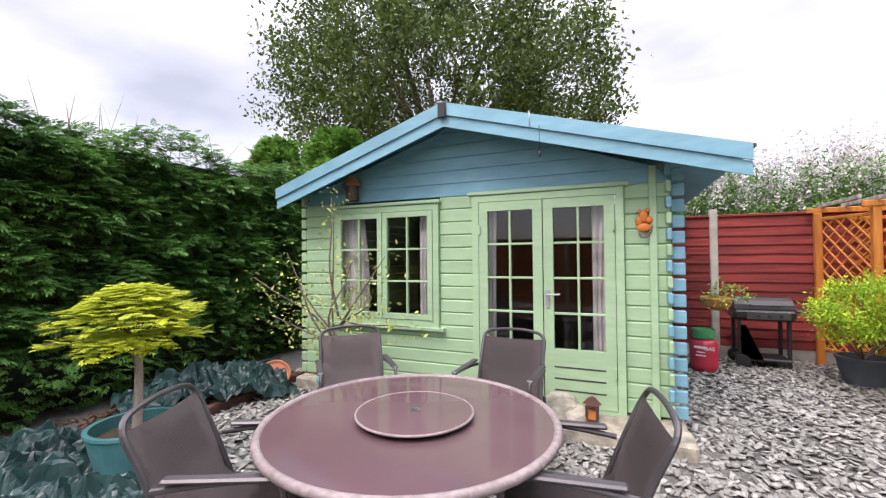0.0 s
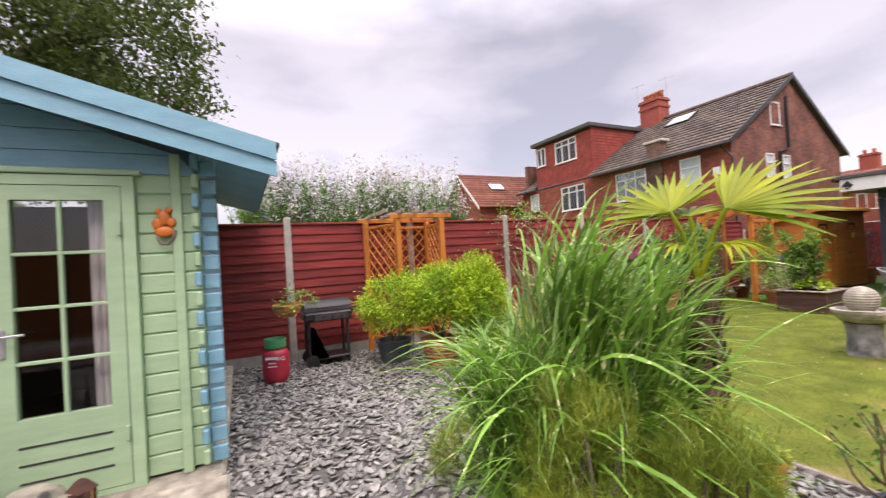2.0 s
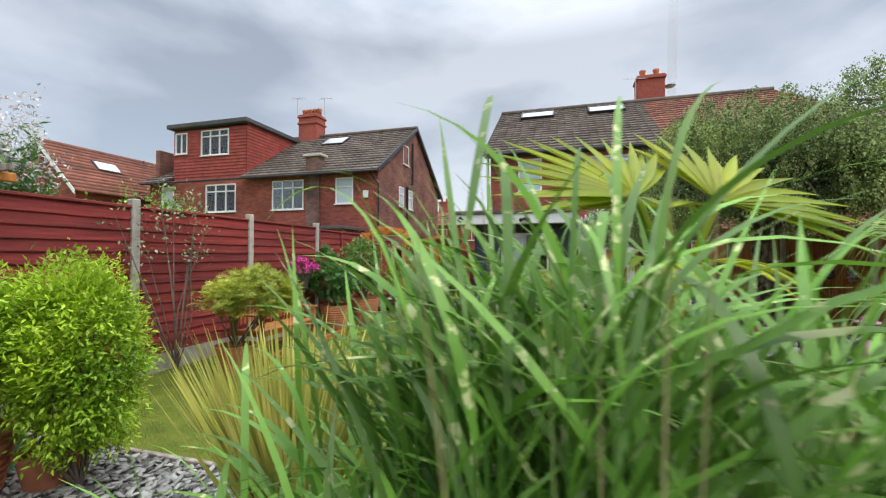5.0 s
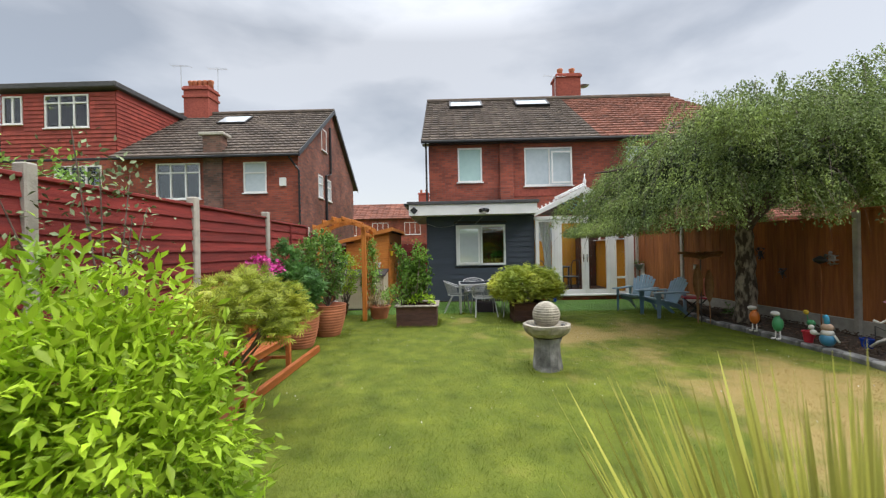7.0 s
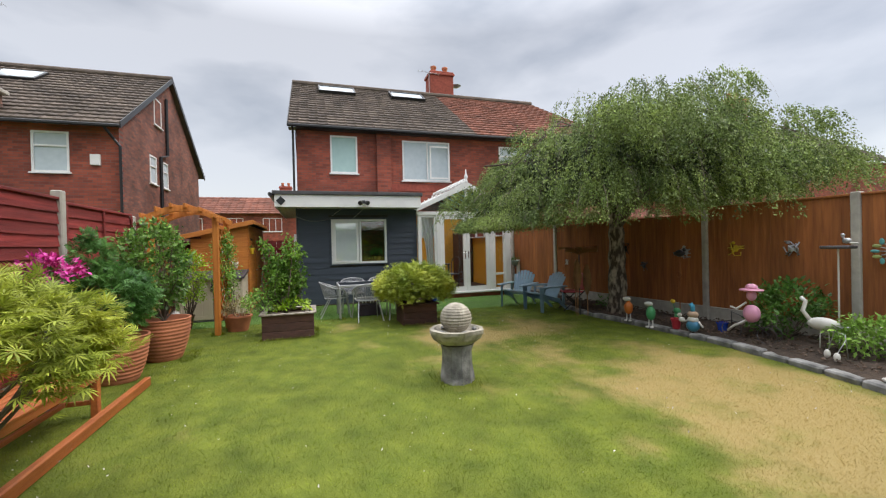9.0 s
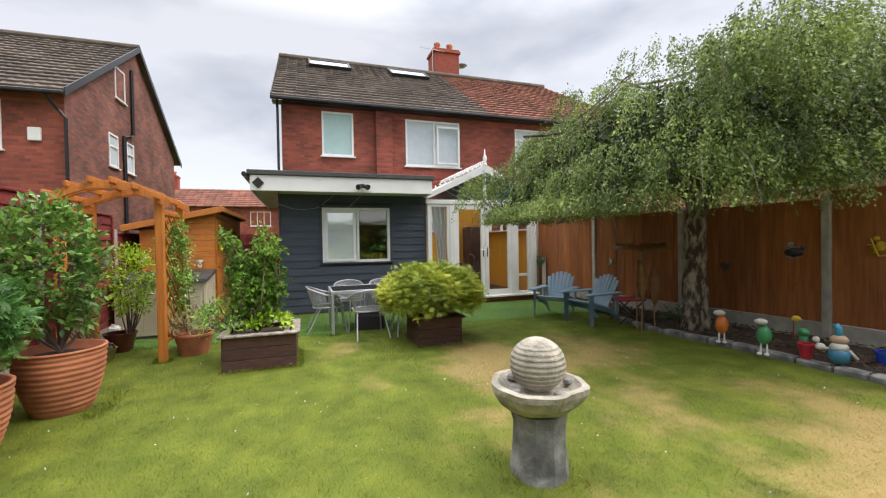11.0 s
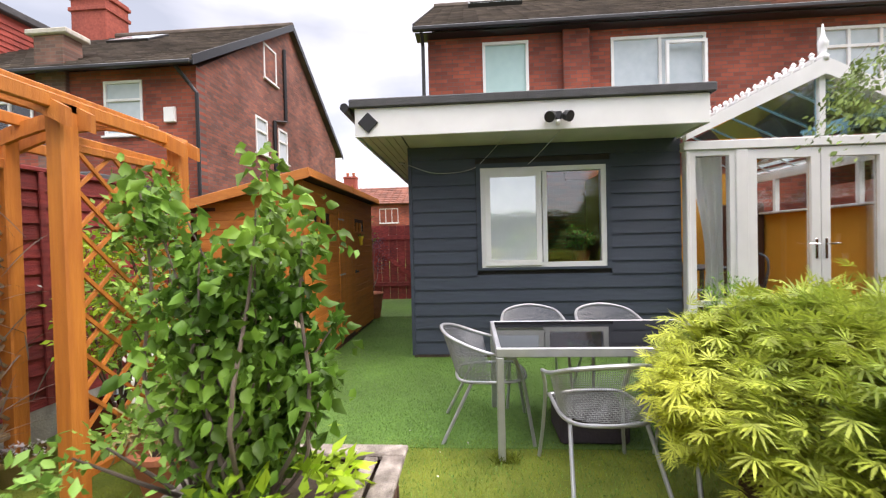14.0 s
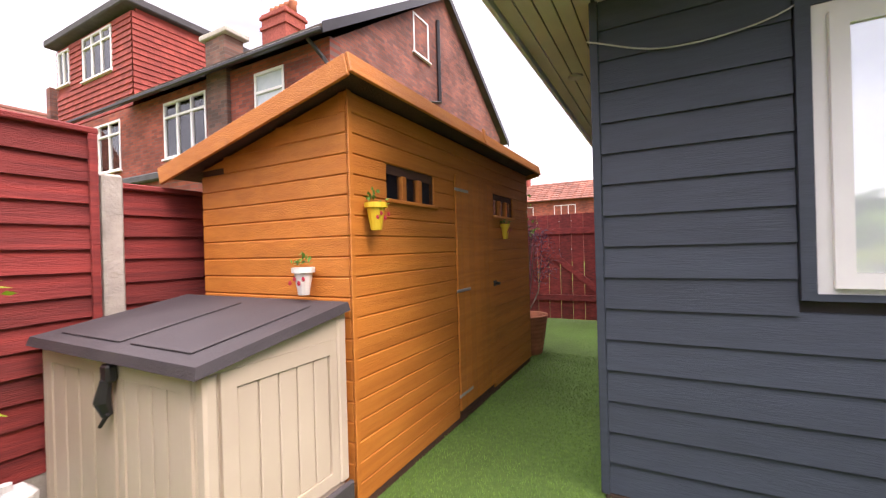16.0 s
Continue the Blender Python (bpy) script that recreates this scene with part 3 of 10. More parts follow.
# ---- ground ----
SKIRT = 600
bm = bmesh.new()
box(bm, (-SKIRT, -SKIRT, -0.5), (SKIRT, SKIRT, -0.02))
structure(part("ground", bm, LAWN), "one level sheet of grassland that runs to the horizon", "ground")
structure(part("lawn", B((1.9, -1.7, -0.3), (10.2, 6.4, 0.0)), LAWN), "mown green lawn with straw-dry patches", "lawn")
structure(part("turf", B((10.2, -2.2, -0.3), (17.3, 6.4, 0.004)), TURF), "bright artificial turf beside the house", "turf")
structure(part("gravel_bed", B((-7.2, -3.4, -0.3), (1.86, 6.42, 0.075)), SLATEG), "grey slate chippings over soil", "gravel")
EDGE = [(1.9, -0.75), (2.5, -0.95), (3.6, -1.3), (4.6, -1.55), (5.8, -1.7), (7.0, -1.68), (8.4, -1.55), (9.4, -1.75), (10.6, -2.05), (12.2, -2.25)]


def edge_y(x):
    return float(np.interp(x, [p[0] for p in EDGE], [p[1] for p in EDGE]))


def fence_y(x):
    return -2.25 - 0.112 * (12.4 - x)


bm = bmesh.new()
xs = np.linspace(1.9, 12.2, 60)
top = [[bm.verts.new((x, edge_y(x) * (1 - k) + (fence_y(x) - 0.02) * k, 0.06 + 0.06 * math.sin(k * 3.1) + 0.025 * noise.noise(Vector((x * 3, k * 9, 0))))) for k in np.linspace(0, 1, 9)] for x in xs]
for a, b in zip(top, top[1:]):
    for k in range(8):
        bm.faces.new((a[k], a[k + 1], b[k + 1], b[k]))
structure(part("flower_bed", bm, SOIL, smooth=True), "dark soil border along the brown fence", "flower bed")

# timber edging between gravel and lawn
for k, (y0, y1) in enumerate([(-0.7, 0.9), (0.92, 2.6), (2.62, 4.3), (4.32, 6.3)]):
    structure(part("edging", B((1.86, y0, -0.05), (1.9, y1, 0.105), 0.006), WOODG), "weathered timber edging board between gravel and lawn", "edging")
structure(part("edging", B((-5.35, -1.0, 0.0), (-5.27, 3.2, 0.17), 0.008), WOODD), "dark timber edging board beside the hedge", "edging")

# ---- red lapped fence on concrete posts ----
LF = 6.45
red_fence = thing("fence", (0, LF, 0), "red-stained lapped panel fence with concrete posts and gravel boards", "fence")
posts_x = [-6.35, -4.4, -2.45, -0.49, 1.46, 3.41, 5.36, 7.31, 9.3, 11.3, 13.25, 15.2, 17.1]
for i, x in enumerate(posts_x):
    h = 2.2 if x < 9 else (2.05 if x < 10 else 1.73)
    part("concrete_post", B((x - 0.05, LF - 0.06, -0.1), (x + 0.05, LF + 0.05, h), 0.012), CONC, red_fence, "pale concrete fence post")
rnd = random.Random(3)
for i, (xa, xb) in enumerate(zip(posts_x, posts_x[1:])):
    xa, xb = xa + 0.052, xb - 0.052
    top = 2.12 if xb < 9.0 else (2.08 if xb < 9.3 else (1.97 if xb < 11.3 else 1.69))
    base = 0.24
    part("gravel_board", B((xa, LF - 0.03, -0.1), (xb, LF + 0.02, base), 0.006), CONC, red_fence, "concrete gravel board")
    n = 14 if top > 1.8 else 11
    dz = (top - 0.04 - base) / n
    for k in range(n):
        z = base + 0.005 + k * dz
        bm = bmesh.new()
        # a thin lapped board with a waney lower edge
        m = 10
        rows = []
        for j in range(m + 1):
            x = xa + (xb - xa) * j / m
            w = 0.010 * noise.noise(Vector((x * 2.1, z * 5, i)))
            rows.append([bm.verts.new(p) for p in ((x, LF - 0.034, z - 0.012 + w), (x, LF - 0.012, z + dz + 0.008), (x, LF - 0.002, z + dz + 0.008), (x, LF - 0.022, z - 0.012 + w))])
        for a, b in zip(rows, rows[1:]):
            for q in range(4):
                bm.faces.new((a[q], a[(q + 1) % 4], b[(q + 1) % 4], b[q]))
        bm.faces.new(rows[0])
        bm.faces.new(rows[-1][::-1])
        part("fence_board", bm, REDF, red_fence)
    part("top_rail", B((xa, LF - 0.045, top - 0.035), (xb, LF + 0.02, top), 0.006), REDF, red_fence)
    if 9.2 < xb < 11.4:
        for bx in (xa + 0.03, (xa + xb) / 2, xb - 0.03):
            part("fence_batten", B((bx - 0.02, LF - 0.055, base), (bx + 0.02, LF - 0.036, top - 0.036), 0.004), REDF, red_fence)

# ---- brown closeboard fence ----
brown = thing("fence", (8, fence_y(8), 0), "brown closeboard fence with concrete posts and gravel boards", "fence")
px = [-8.9 + 1.97 * k for k in range(12)]
px = [x for x in px if x < 13]
for x in px + [12.75]:
    y = fence_y(x)
    part("concrete_post", B((x - 0.05, y - 0.05, -0.1), (x + 0.05, y + 0.07, 1.96 if x > 5.5 else 2.03), 0.012), CONC, brown, "pale concrete fence post")
for xa, xb in zip(px, px[1:] + [12.75]):
    ang = math.atan(0.112)
    y0 = fence_y(xa)
    m = Matrix.Translation((xa, y0, 0)) @ Matrix.Rotation(ang, 4, "Z")
    ln = (xb - xa) / math.cos(ang)
    if ln < 0.3:
        continue
    part("gravel_board", B((0.05, -0.02, -0.1), (ln - 0.05, 0.03, 0.30), 0.006, m), CONC, brown, "concrete gravel board")
    n = int(ln / 0.105)
    top = 1.88 if xa > 5.5 else 1.98
    for k in range(n):
        u = 0.05 + (ln - 0.1) * k / n
        w = (ln - 0.1) / n
        if xa > 0 or k % 2 == 0:
            ww = w if xa > 0 else 2 * w
            part("fence_board", B((u, 0.004 + 0.006 * (k % 2), 0.305), (u + ww + 0.004, 0.022 + 0.006 * (k % 2), top), 0.003, m), BROWNF, brown)
    part("top_rail", B((0.05, -0.01, top + 0.001), (ln - 0.05, 0.05, top + 0.03), 0.004, m), BROWNF, brown)

# plain fence closing the plot behind the walk
structure(part("wall_west", B((-7.3, -4.6, -0.1), (-7.22, 6.5, 2.3), 0.01), BROWNF), "plain brown boarded fence behind the hedge", "fence")

# ---- summerhouse ----
SX0, SX1, SY, SZ = -5.12, -1.37, 3.14, 0.2
summer = thing("summerhouse", ((SX0 + SX1) / 2, SY, 0.08), "sage green and pale blue timber summerhouse with a low felted roof", "summerhouse")
part("plinth", B((SX0 - 0.05, SY - 0.14, 0.02), (SX1 + 0.08, 6.2, SZ), 0.02), STONE, summer, "rough concrete slab base")
EZ, AZ, AX = 2.24, 2.86, -3.22
dz = 0.1285
wins = [(-4.72, -3.42, 0.84, 2.08), (-3.06, -1.72, SZ, 2.12)]
z = SZ + 0.02
k = 0
while z < 2.82:
    zt = z + dz - 0.006
    # a board as wide as the gable lets it be
    zz = z + dz
    x0, x1 = SX0, SX1
    if zz > EZ:
        f = (zz - EZ) / (AZ - EZ)
        x0, x1 = SX0 + (AX - SX0) * f, SX1 + (AX - SX1) * f
        g = max(0.0, (z - EZ) / (AZ - EZ))
        lo0, lo1 = SX0 + (AX - SX0) * g, SX1 + (AX - SX1) * g
    spans = [(x0, x1)]
    for (a, b, za, zb) in wins:
        if z + dz > za + 0.05 and z < zb - 0.02:
            spans = [s for (p, q) in spans for s in ((p, min(q, a)), (max(p, b), q)) if s[1] - s[0] > 0.03]
    if zz > EZ:
        bm = bmesh.new()
        f = min(1.0, f)
        A = [bm.verts.new((x, SY - 0.002, h)) for x, h in ((lo0, z), (lo1, z), (SX1 + (AX - SX1) * f, zt), (SX0 + (AX - SX0) * f, zt))]
        C = [bm.verts.new((v.co.x, SY + 0.045, v.co.z)) for v in A]
        bm.faces.new(A)
        bm.faces.new(C[::-1])
        for q in range(4):
            bm.faces.new((A[q], C[q], C[(q + 1) % 4], A[(q + 1) % 4]))
        part("log_board", bm, BLUE, summer, "pale blue board")
        spans = [(x0, x1)] if f < 1 else []
    for p, q in spans:
        if zz > EZ:
            part("log_board", B((p, SY + 0.012, zt - 0.001), (q, SY + 0.04, zt + 0.008)), BLUE, summer)
            continue
        part("log_board", B((p, SY - 0.002, z), (q, SY + 0.045, zt), 0.009), GREEN if z < 2.19 else BLUE, summer, "" if z < 2.19 else "pale blue board")
        part("log_board", B((p, SY + 0.012, zt - 0.001), (q, SY + 0.04, zt + 0.008)), GREEN if z < 2.19 else BLUE, summer)
    # side logs and the crossed ends at the corners
    if zz < EZ + 0.05:
        part("side_log", B((SX1 - 0.045, SY + 0.047, z + 0.03), (SX1, 6.0, zt + 0.03), 0.009), BLUE, summer, "pale blue side board")
        part("side_log", B((SX0, SY + 0.047, z + 0.03), (SX0 + 0.045, 6.0, zt + 0.03), 0.009), GREEN, summer)
        part("log_end", B((SX1 - 0.04, SY - 0.1, z + 0.03), (SX1 - 0.001, SY - 0.003, zt), 0.008), BLUE if k % 2 else GREEN, summer)
        part("log_end", B((SX1 + 0.002, SY - 0.002, z), (SX1 + 0.1, SY + 0.042, zt - 0.02), 0.008), BLUE, summer, "pale blue log end")
        part("log_end", B((SX0 - 0.08, SY, z), (SX0 - 0.002, SY + 0.042, zt - 0.02), 0.008), GREEN, summer)
    z += dz
    k += 1
part("corner_trim", B((SX1 - 0.16, SY - 0.03, SZ), (SX1 - 0.1, SY - 0.003, 2.28), 0.006), GREEN, summer)
# back wall and floor carry the room's darkness in their colour
part("back_wall", B((SX0, 5.95, SZ), (SX1, 6.0, 2.3), 0), DARKIN, summer, "plain back wall painted dark for the unlit room")
part("floor_boards", B((SX0 + 0.05, SY + 0.05, SZ), (SX1 - 0.05, 5.95, SZ + 0.03)), DARKIN, summer, "timber floor painted dark for the unlit room")
# roof: two slopes, each a slab with felt on top
for sgn, xe in ((-1, -5.22), (1, -0.9)):
    slope = (2.93 - 2.28) / abs(AX - xe)
    for nm, lift, th, mt, y0 in (("roof_deck", 0.0, 0.03, BLUE, 2.80), ("roof_felt", 0.032, 0.02, FELT, 2.77)):
        bm = bmesh.new()
        za, ze = 2.90 + lift, 2.25 + lift
        pts = [(AX, za), (xe + sgn * 0.02 * (lift > 0), ze), (xe + sgn * 0.02 * (lift > 0), ze + th), (AX, za + th)]
        A = [bm.verts.new((x, y0, zq)) for x, zq in pts]
        C = [bm.verts.new((x, 6.25, zq)) for x, zq in pts]
        for q in range(4):
            bm.faces.new((A[q], A[(q + 1) % 4], C[(q + 1) % 4], C[q]))
        bm.faces.new(A[::-1])
        bm.faces.new(C)
        part(nm, bm, mt, summer, "black felt with a worn edge" if "felt" in nm else "")
    # bargeboards, in two laps
    for off, hh, yy in ((0.03, 0.115, 2.765), (-0.075, 0.10, 2.785)):
        bm = bmesh.new()
        pts = [(AX, 2.90 + off - 0.09), (xe, 2.25 + off - 0.09), (xe, 2.25 + off - 0.09 + hh), (AX, 2.90 + off - 0.09 + hh)]
        A = [bm.verts.new((x, yy, zq)) for x, zq in pts]
        C = [bm.verts.new((x, yy + 0.02, zq)) for x, zq in pts]
        for q in range(4):
            bm.faces.new((A[q], A[(q + 1) % 4], C[(q + 1) % 4], C[q]))
        bm.faces.new(A[::-1])
        bm.faces.new(C)
        part("bargeboard", bm, BLUE, summer, "pale blue bargeboard")
part("ridge_cap", B((AX - 0.04, 2.74, 2.80), (AX + 0.04, 2.763, 2.95), 0.01), BLACKP, summer, "small black bracket at the ridge")
part("eave_wall", B((SX1 - 0.04, 3.19, 2.2), (SX1 - 0.002, 6.0, 2.33)), BLUE, summer)


def glazed(parent, x0, x1, z0, z1, cols, rows, y, rail, mat=GREEN, bar=0.02, low=None):
    """A timber casement in the summerhouse's front, with bars and panes."""
    zb = low if low else z0 + rail
    fr = part("casement", wall(bmesh.new(), "y", y - 0.035, y + 0.02, x0, x1, z0, z1, [(x0 + rail, x1 - rail, zb, z1 - rail)]), mat, parent)
    ax0, ax1, az0, az1 = x0 + rail, x1 - rail, zb, z1 - rail
    for c in range(1, cols):
        x = ax0 + (ax1 - ax0) * c / cols
        part("glazing_bar", B((x - bar / 2, y - 0.03, az0), (x + bar / 2, y + 0.01, az1), 0.003), mat, fr)
    for r in range(1, rows):
        zz = az0 + (az1 - az0) * r / rows
        part("glazing_bar", B((ax0, y - 0.028, zz - bar / 2), (ax1, y + 0.008, zz + bar / 2), 0.003), mat, fr)
    pane = part("pane", B((ax0, y - 0.006, az0), (ax1, y - 0.001, az1)), GLASSD, fr, "clear glass")
    pane.visible_shadow = False
    return fr


# window frame, two casements; door frame, two leaves
wf = part("window_frame", wall(bmesh.new(), "y", SY - 0.04, SY + 0.02, -4.72, -3.42, 0.84, 2.08, [(-4.66, -3.48, 0.9, 2.02)]), GREEN, summer)
part("window_head", B((-4.74, SY - 0.06, 2.085), (-3.40, SY - 0.003, 2.12), 0.006), GREEN, summer)
part("window_sill", B((-4.78, SY - 0.07, 0.80), (-3.36, SY - 0.003, 0.838), 0.006), GREEN, summer)
glazed(summer, -4.655, -4.075, 0.905, 2.015, 2, 3, SY - 0.012, 0.055)
glazed(summer, -4.065, -3.485, 0.905, 2.015, 2, 3, SY - 0.012, 0.055)
part("door_frame", wall(bmesh.new(), "y", SY - 0.05, SY + 0.02, -3.06, -1.72, SZ, 2.12, [(-2.995, -1.785, SZ + 0.03, 2.06)]), GREEN, summer)
part("door_head", B((-3.1, SY - 0.065, 2.125), (-1.68, SY - 0.003, 2.16), 0.006), GREEN, summer)
for k, (a, b) in enumerate(((-2.99, -2.395), (-2.385, -1.79))):
    leaf = glazed(summer, a, b, SZ + 0.035, 2.055, 2, 4, SY - 0.015, 0.085, low=0.72)
    # thin dark strips on the door face paint the shade of grooves
    for zz in (0.36, 0.46, 0.56):
        part("door_groove", B((a + 0.085, SY - 0.0535, zz), (b - 0.085, SY - 0.051, zz + 0.012)), DARKIN, leaf, "raised dark strip painted as a shaded groove")
    for zz in (0.5, 1.75):
        part("hinge", B((a if k == 0 else b - 0.02, SY - 0.075, zz), (a + 0.02 if k == 0 else b, SY - 0.056, zz + 0.09), 0.004), GREEN, leaf)
part("door_handle", tube(B((-2.37, SY - 0.062, 1.08), (-2.335, SY - 0.0505, 1.24), 0.004), [(-2.352, SY - 0.06, 1.2), (-2.352, SY - 0.1, 1.2), (-2.24, SY - 0.1, 1.205)], 0.008), SILVER, summer, "worn silver lever handle")


def curtain(x0, x1, z0, z1, y, pull=0.0, amp=0.02):
    V, n = [], 24
    bm = bmesh.new()
    g = []
    for i in range(n + 1):
        u = i / n
        col = []
        for j in range(9):
            v = j / 8
            x = x0 + (x1 - x0) * u * (1 - pull * math.sin(v * 2.2))
            col.append(bm.verts.new((x, y + amp * math.sin(u * 20) * (0.6 + 0.4 * v), z1 + (z0 - z1) * v)))
        g.append(col)
    for a, b in zip(g, g[1:]):
        for j in range(8):
            bm.faces.new((a[j], b[j], b[j + 1], a[j + 1]))
    return bm


for x0, x1, z0, z1, p in ((-4.72, -4.38, 0.92, 2.0, -0.2), (-3.68, -3.50, 0.92, 2.0, 0.3), (-3.0, -2.85, 0.5, 2.0, 0.1), (-1.98, -1.8, 0.5, 2.0, 0.35)):
    ob = tagged(part("curtain", curtain(x0, x1, z0, z1, SY + 0.075, p), CURTAIN, None, smooth=True), "white net curtain hung inside the summerhouse window", "curtain", "summerhouse curtains")


# ---- houses ----
def slope_tiles(name, parent, mat, x0, z0, x1, z1, y0, y1, gauge=0.33, pitch_w=0.3, y0b=None, y1b=None, label=""):
    """Courses of lapped tiles from the eave (x0, z0) up to (x1, z1), as one joined mesh; y ends may lean in to y0b and y1b at the top."""
    ln = math.hypot(x1 - x0, z1 - z0)
    n = max(1, int(ln / gauge))
    ux, uz = (x1 - x0) / ln, (z1 - z0) / ln
    nx, nz = (-uz, ux) if x1 > x0 else (uz, -ux)
    V, F = [], []
    y0b = y0 if y0b is None else y0b
    y1b = y1 if y1b is None else y1b
    for k in range(n):
        s0, s1 = ln * k / n - 0.02, ln * (k + 1) / n
        f = (k + 0.5) / n
        ya, yb = y0 + (y0b - y0) * f, y1 + (y1b - y1) * f
        m = max(1, int(abs(yb - ya) / pitch_w))
        w = (yb - ya) / m
        for j in range(m):
            a, b = ya + j * w, ya + (j + 1) * w
            lift0, lift1 = 0.055, 0.02
            i = len(V)
            mid = a + w * 0.35
            for s, l in ((s0, lift0), (s1, lift1)):
                for y, e in ((a, 0.018), (mid, 0.0), (b - w * 0.12, 0.0), (b, 0.018)):
                    V.append((x0 + ux * s + nx * (l + e), y, z0 + uz * s + nz * (l + e)))
            for y, e in ((a, 0), (b, 0)):
                V.append((x0 + ux * s0, y, z0 + uz * s0))
            F += [(i, i + 1, i + 5, i + 4), (i + 1, i + 2, i + 6, i + 5), (i + 2, i + 3, i + 7, i + 6), (i + 8, i + 9, i + 3, i)]
    return arr(name, V, F, mat, parent, label, "stuff")


def upvc(parent, x, y0, y1, z0, z1, splits=(), pane=PALEGL, frame=WHITE, sill=True, top=None, label="white-framed window", depth=0.09, axis="x", sgn=-1, behind=None):
    """A window in a wall: frame, mullions, sill and pane; it stands proud of the plane by 2 cm on the side sgn."""
    def bx(a0, a1, u0, u1, w0, w1, c=0.0):
        return B((a0, u0, w0), (a1, u1, w1), c) if axis == "x" else B((u0, a0, w0), (u1, a1, w1), c)
    t = 0.055
    o, i = x + sgn * 0.02, x - sgn * (depth - 0.02)
    w = part("window", wall(bmesh.new(), axis, min(o, i), max(o, i), y0, y1, z0, z1, [(y0 + t, y1 - t, z0 + t, z1 - t)]), frame, parent, label)
    for s in splits:
        part("mullion", bx(o + sgn * 0.001, i, s - t / 2, s + t / 2, z0 + t, z1 - t, 0.004), frame, w)
    if top:
        part("transom", bx(o + sgn * 0.002, i, y0 + t, y1 - t, top - t / 2, top + t / 2, 0.004), frame, w)
    if sill:
        part("window_sill", bx(o + sgn * 0.05, i, y0 - 0.05, y1 + 0.05, z0 - 0.045, z0 - 0.001, 0.006), frame, w)
    m = (o + i) / 2
    # PALEGL panes hold the sky's reflection as an opaque pale colour
    p = part("pane", bx(m - 0.004, m + 0.004, y0 + t, y1 - t, z0 + t, z1 - t), pane, w, "glass pane")
    # backing sheet: curtain cloth, or DARKIN to paint an unlit room
    if behind:
        part("blind", bx(i - sgn * 0.02, i - sgn * 0.03, y0 + t, y1 - t, z0 + t, z1 - t), behind, w, "sheet behind the pane, pale cloth or painted room darkness")
    return w


def stack(parent, x0, x1, y0, y1, z0, z1, mat=BRICKB, pots=2, label="orange-red brick chimney stack with clay pots"):
    ob = part("chimney", B((x0, y0, z0), (x1, y1, z1), 0.02), mat, parent, label)
    part("chimney_cap", box(B((x0 - 0.06, y0 - 0.06, z1 + 0.001), (x1 + 0.06, y1 + 0.06, z1 + 0.12), 0.02), (x0 - 0.02, y0 - 0.02, z1 + 0.122), (x1 + 0.02, y1 + 0.02, z1 + 0.2), 0.02), mat, ob)
    for k in range(pots):
        y = y0 + (y1 - y0) * (k + 0.5) / pots
        part("chimney_pot", LT([(0.13, 0), (0.12, 0.25), (0.15, 0.3), (0.15, 0.38), (0.11, 0.4)], ((x0 + x1) / 2, y, z1 + 0.2), 14), TERRA, ob, "clay pot", smooth=True)
    return ob


def aerial(parent, x, y, z):
    bm = T([(x, y, z), (x, y, z + 1.1)], 0.015, 6)
    tube(bm, [(x - 0.1, y - 0.5, z + 1.0), (x + 0.1, y + 0.5, z + 1.15)], 0.01, 5)
    for k in range(7):
        f = k / 6
        p = Vector((x - 0.1 + 0.2 * f, y - 0.5 + f, z + 1.0 + 0.15 * f))
        tube(bm, [p - Vector((0.15, 0, 0)), p + Vector((0.15, 0, 0))], 0.006, 4)
    return part("aerial", bm, SILVER, parent, "thin television aerial")


def gutter(parent, x, y0, y1, z):
    bm = B((x - 0.06, y0, z - 0.06), (x + 0.05, y1, z + 0.03), 0.02)
    return part("gutter", bm, BLACKM, parent, "black gutter")


# our house, the near half of a pair, and its neighbour
HX = 15.69
house = thing("house", (HX, 0, 0), "red-brick semi-detached house with a dark tiled roof and white windows", "house")
holes = [(2.12, 3.01, 3.98, 5.24), (-1.19, 0.56, 3.79, 5.2), (-4.84, -3.17, 3.82, 5.16)]
part("wall", wall(bmesh.new(), "x", HX, HX + 0.28, -8.6, 4.08, 0, 5.45, holes + [(-1.7, 0.85, 0.02, 2.2)]), BRICKX, house, "red brick wall")
part("wall", wall(bmesh.new(), "y", 3.8, 4.078, HX + 0.281, 25.2, 0, 5.5), BRICKY, house, "red brick side wall")
bm = bmesh.new()
A = [bm.verts.new((x, 4.078, z)) for x, z in ((HX + 0.2, 5.501), (20.56, 8.6), (25.2, 5.501))]
C = [bm.verts.new((x, 3.8, z)) for x, z in ((HX + 0.2, 5.501), (20.56, 8.6), (25.2, 5.501))]
for f in ((0, 1, 2),):
    bm.faces.new([A[i] for i in f])
    bm.faces.new([C[i] for i in f][::-1])
for q in range(3):
    bm.faces.new((A[q], C[q], C[(q + 1) % 3], A[(q + 1) % 3]))
part("gable", bm, BRICKY, house)
part("wall", wall(bmesh.new(), "x", 25.0, 25.2, -8.6, 3.79, 0, 5.45), BRICKX, house)
part("wall", wall(bmesh.new(), "y", -8.6, -8.4, HX + 0.281, 24.99, 0, 5.45), BRICKY, house)
part("pier", B((HX - 0.11, 0.98, 2.5), (HX - 0.002, 1.48, 5.45), 0.01), BRICKX, house, "shallow brick pier")
part("brick_band", B((HX - 0.02, -8.6, 3.42), (HX - 0.002, 0.97, 3.66), 0.004), BRICKB, house, "brighter brick band")
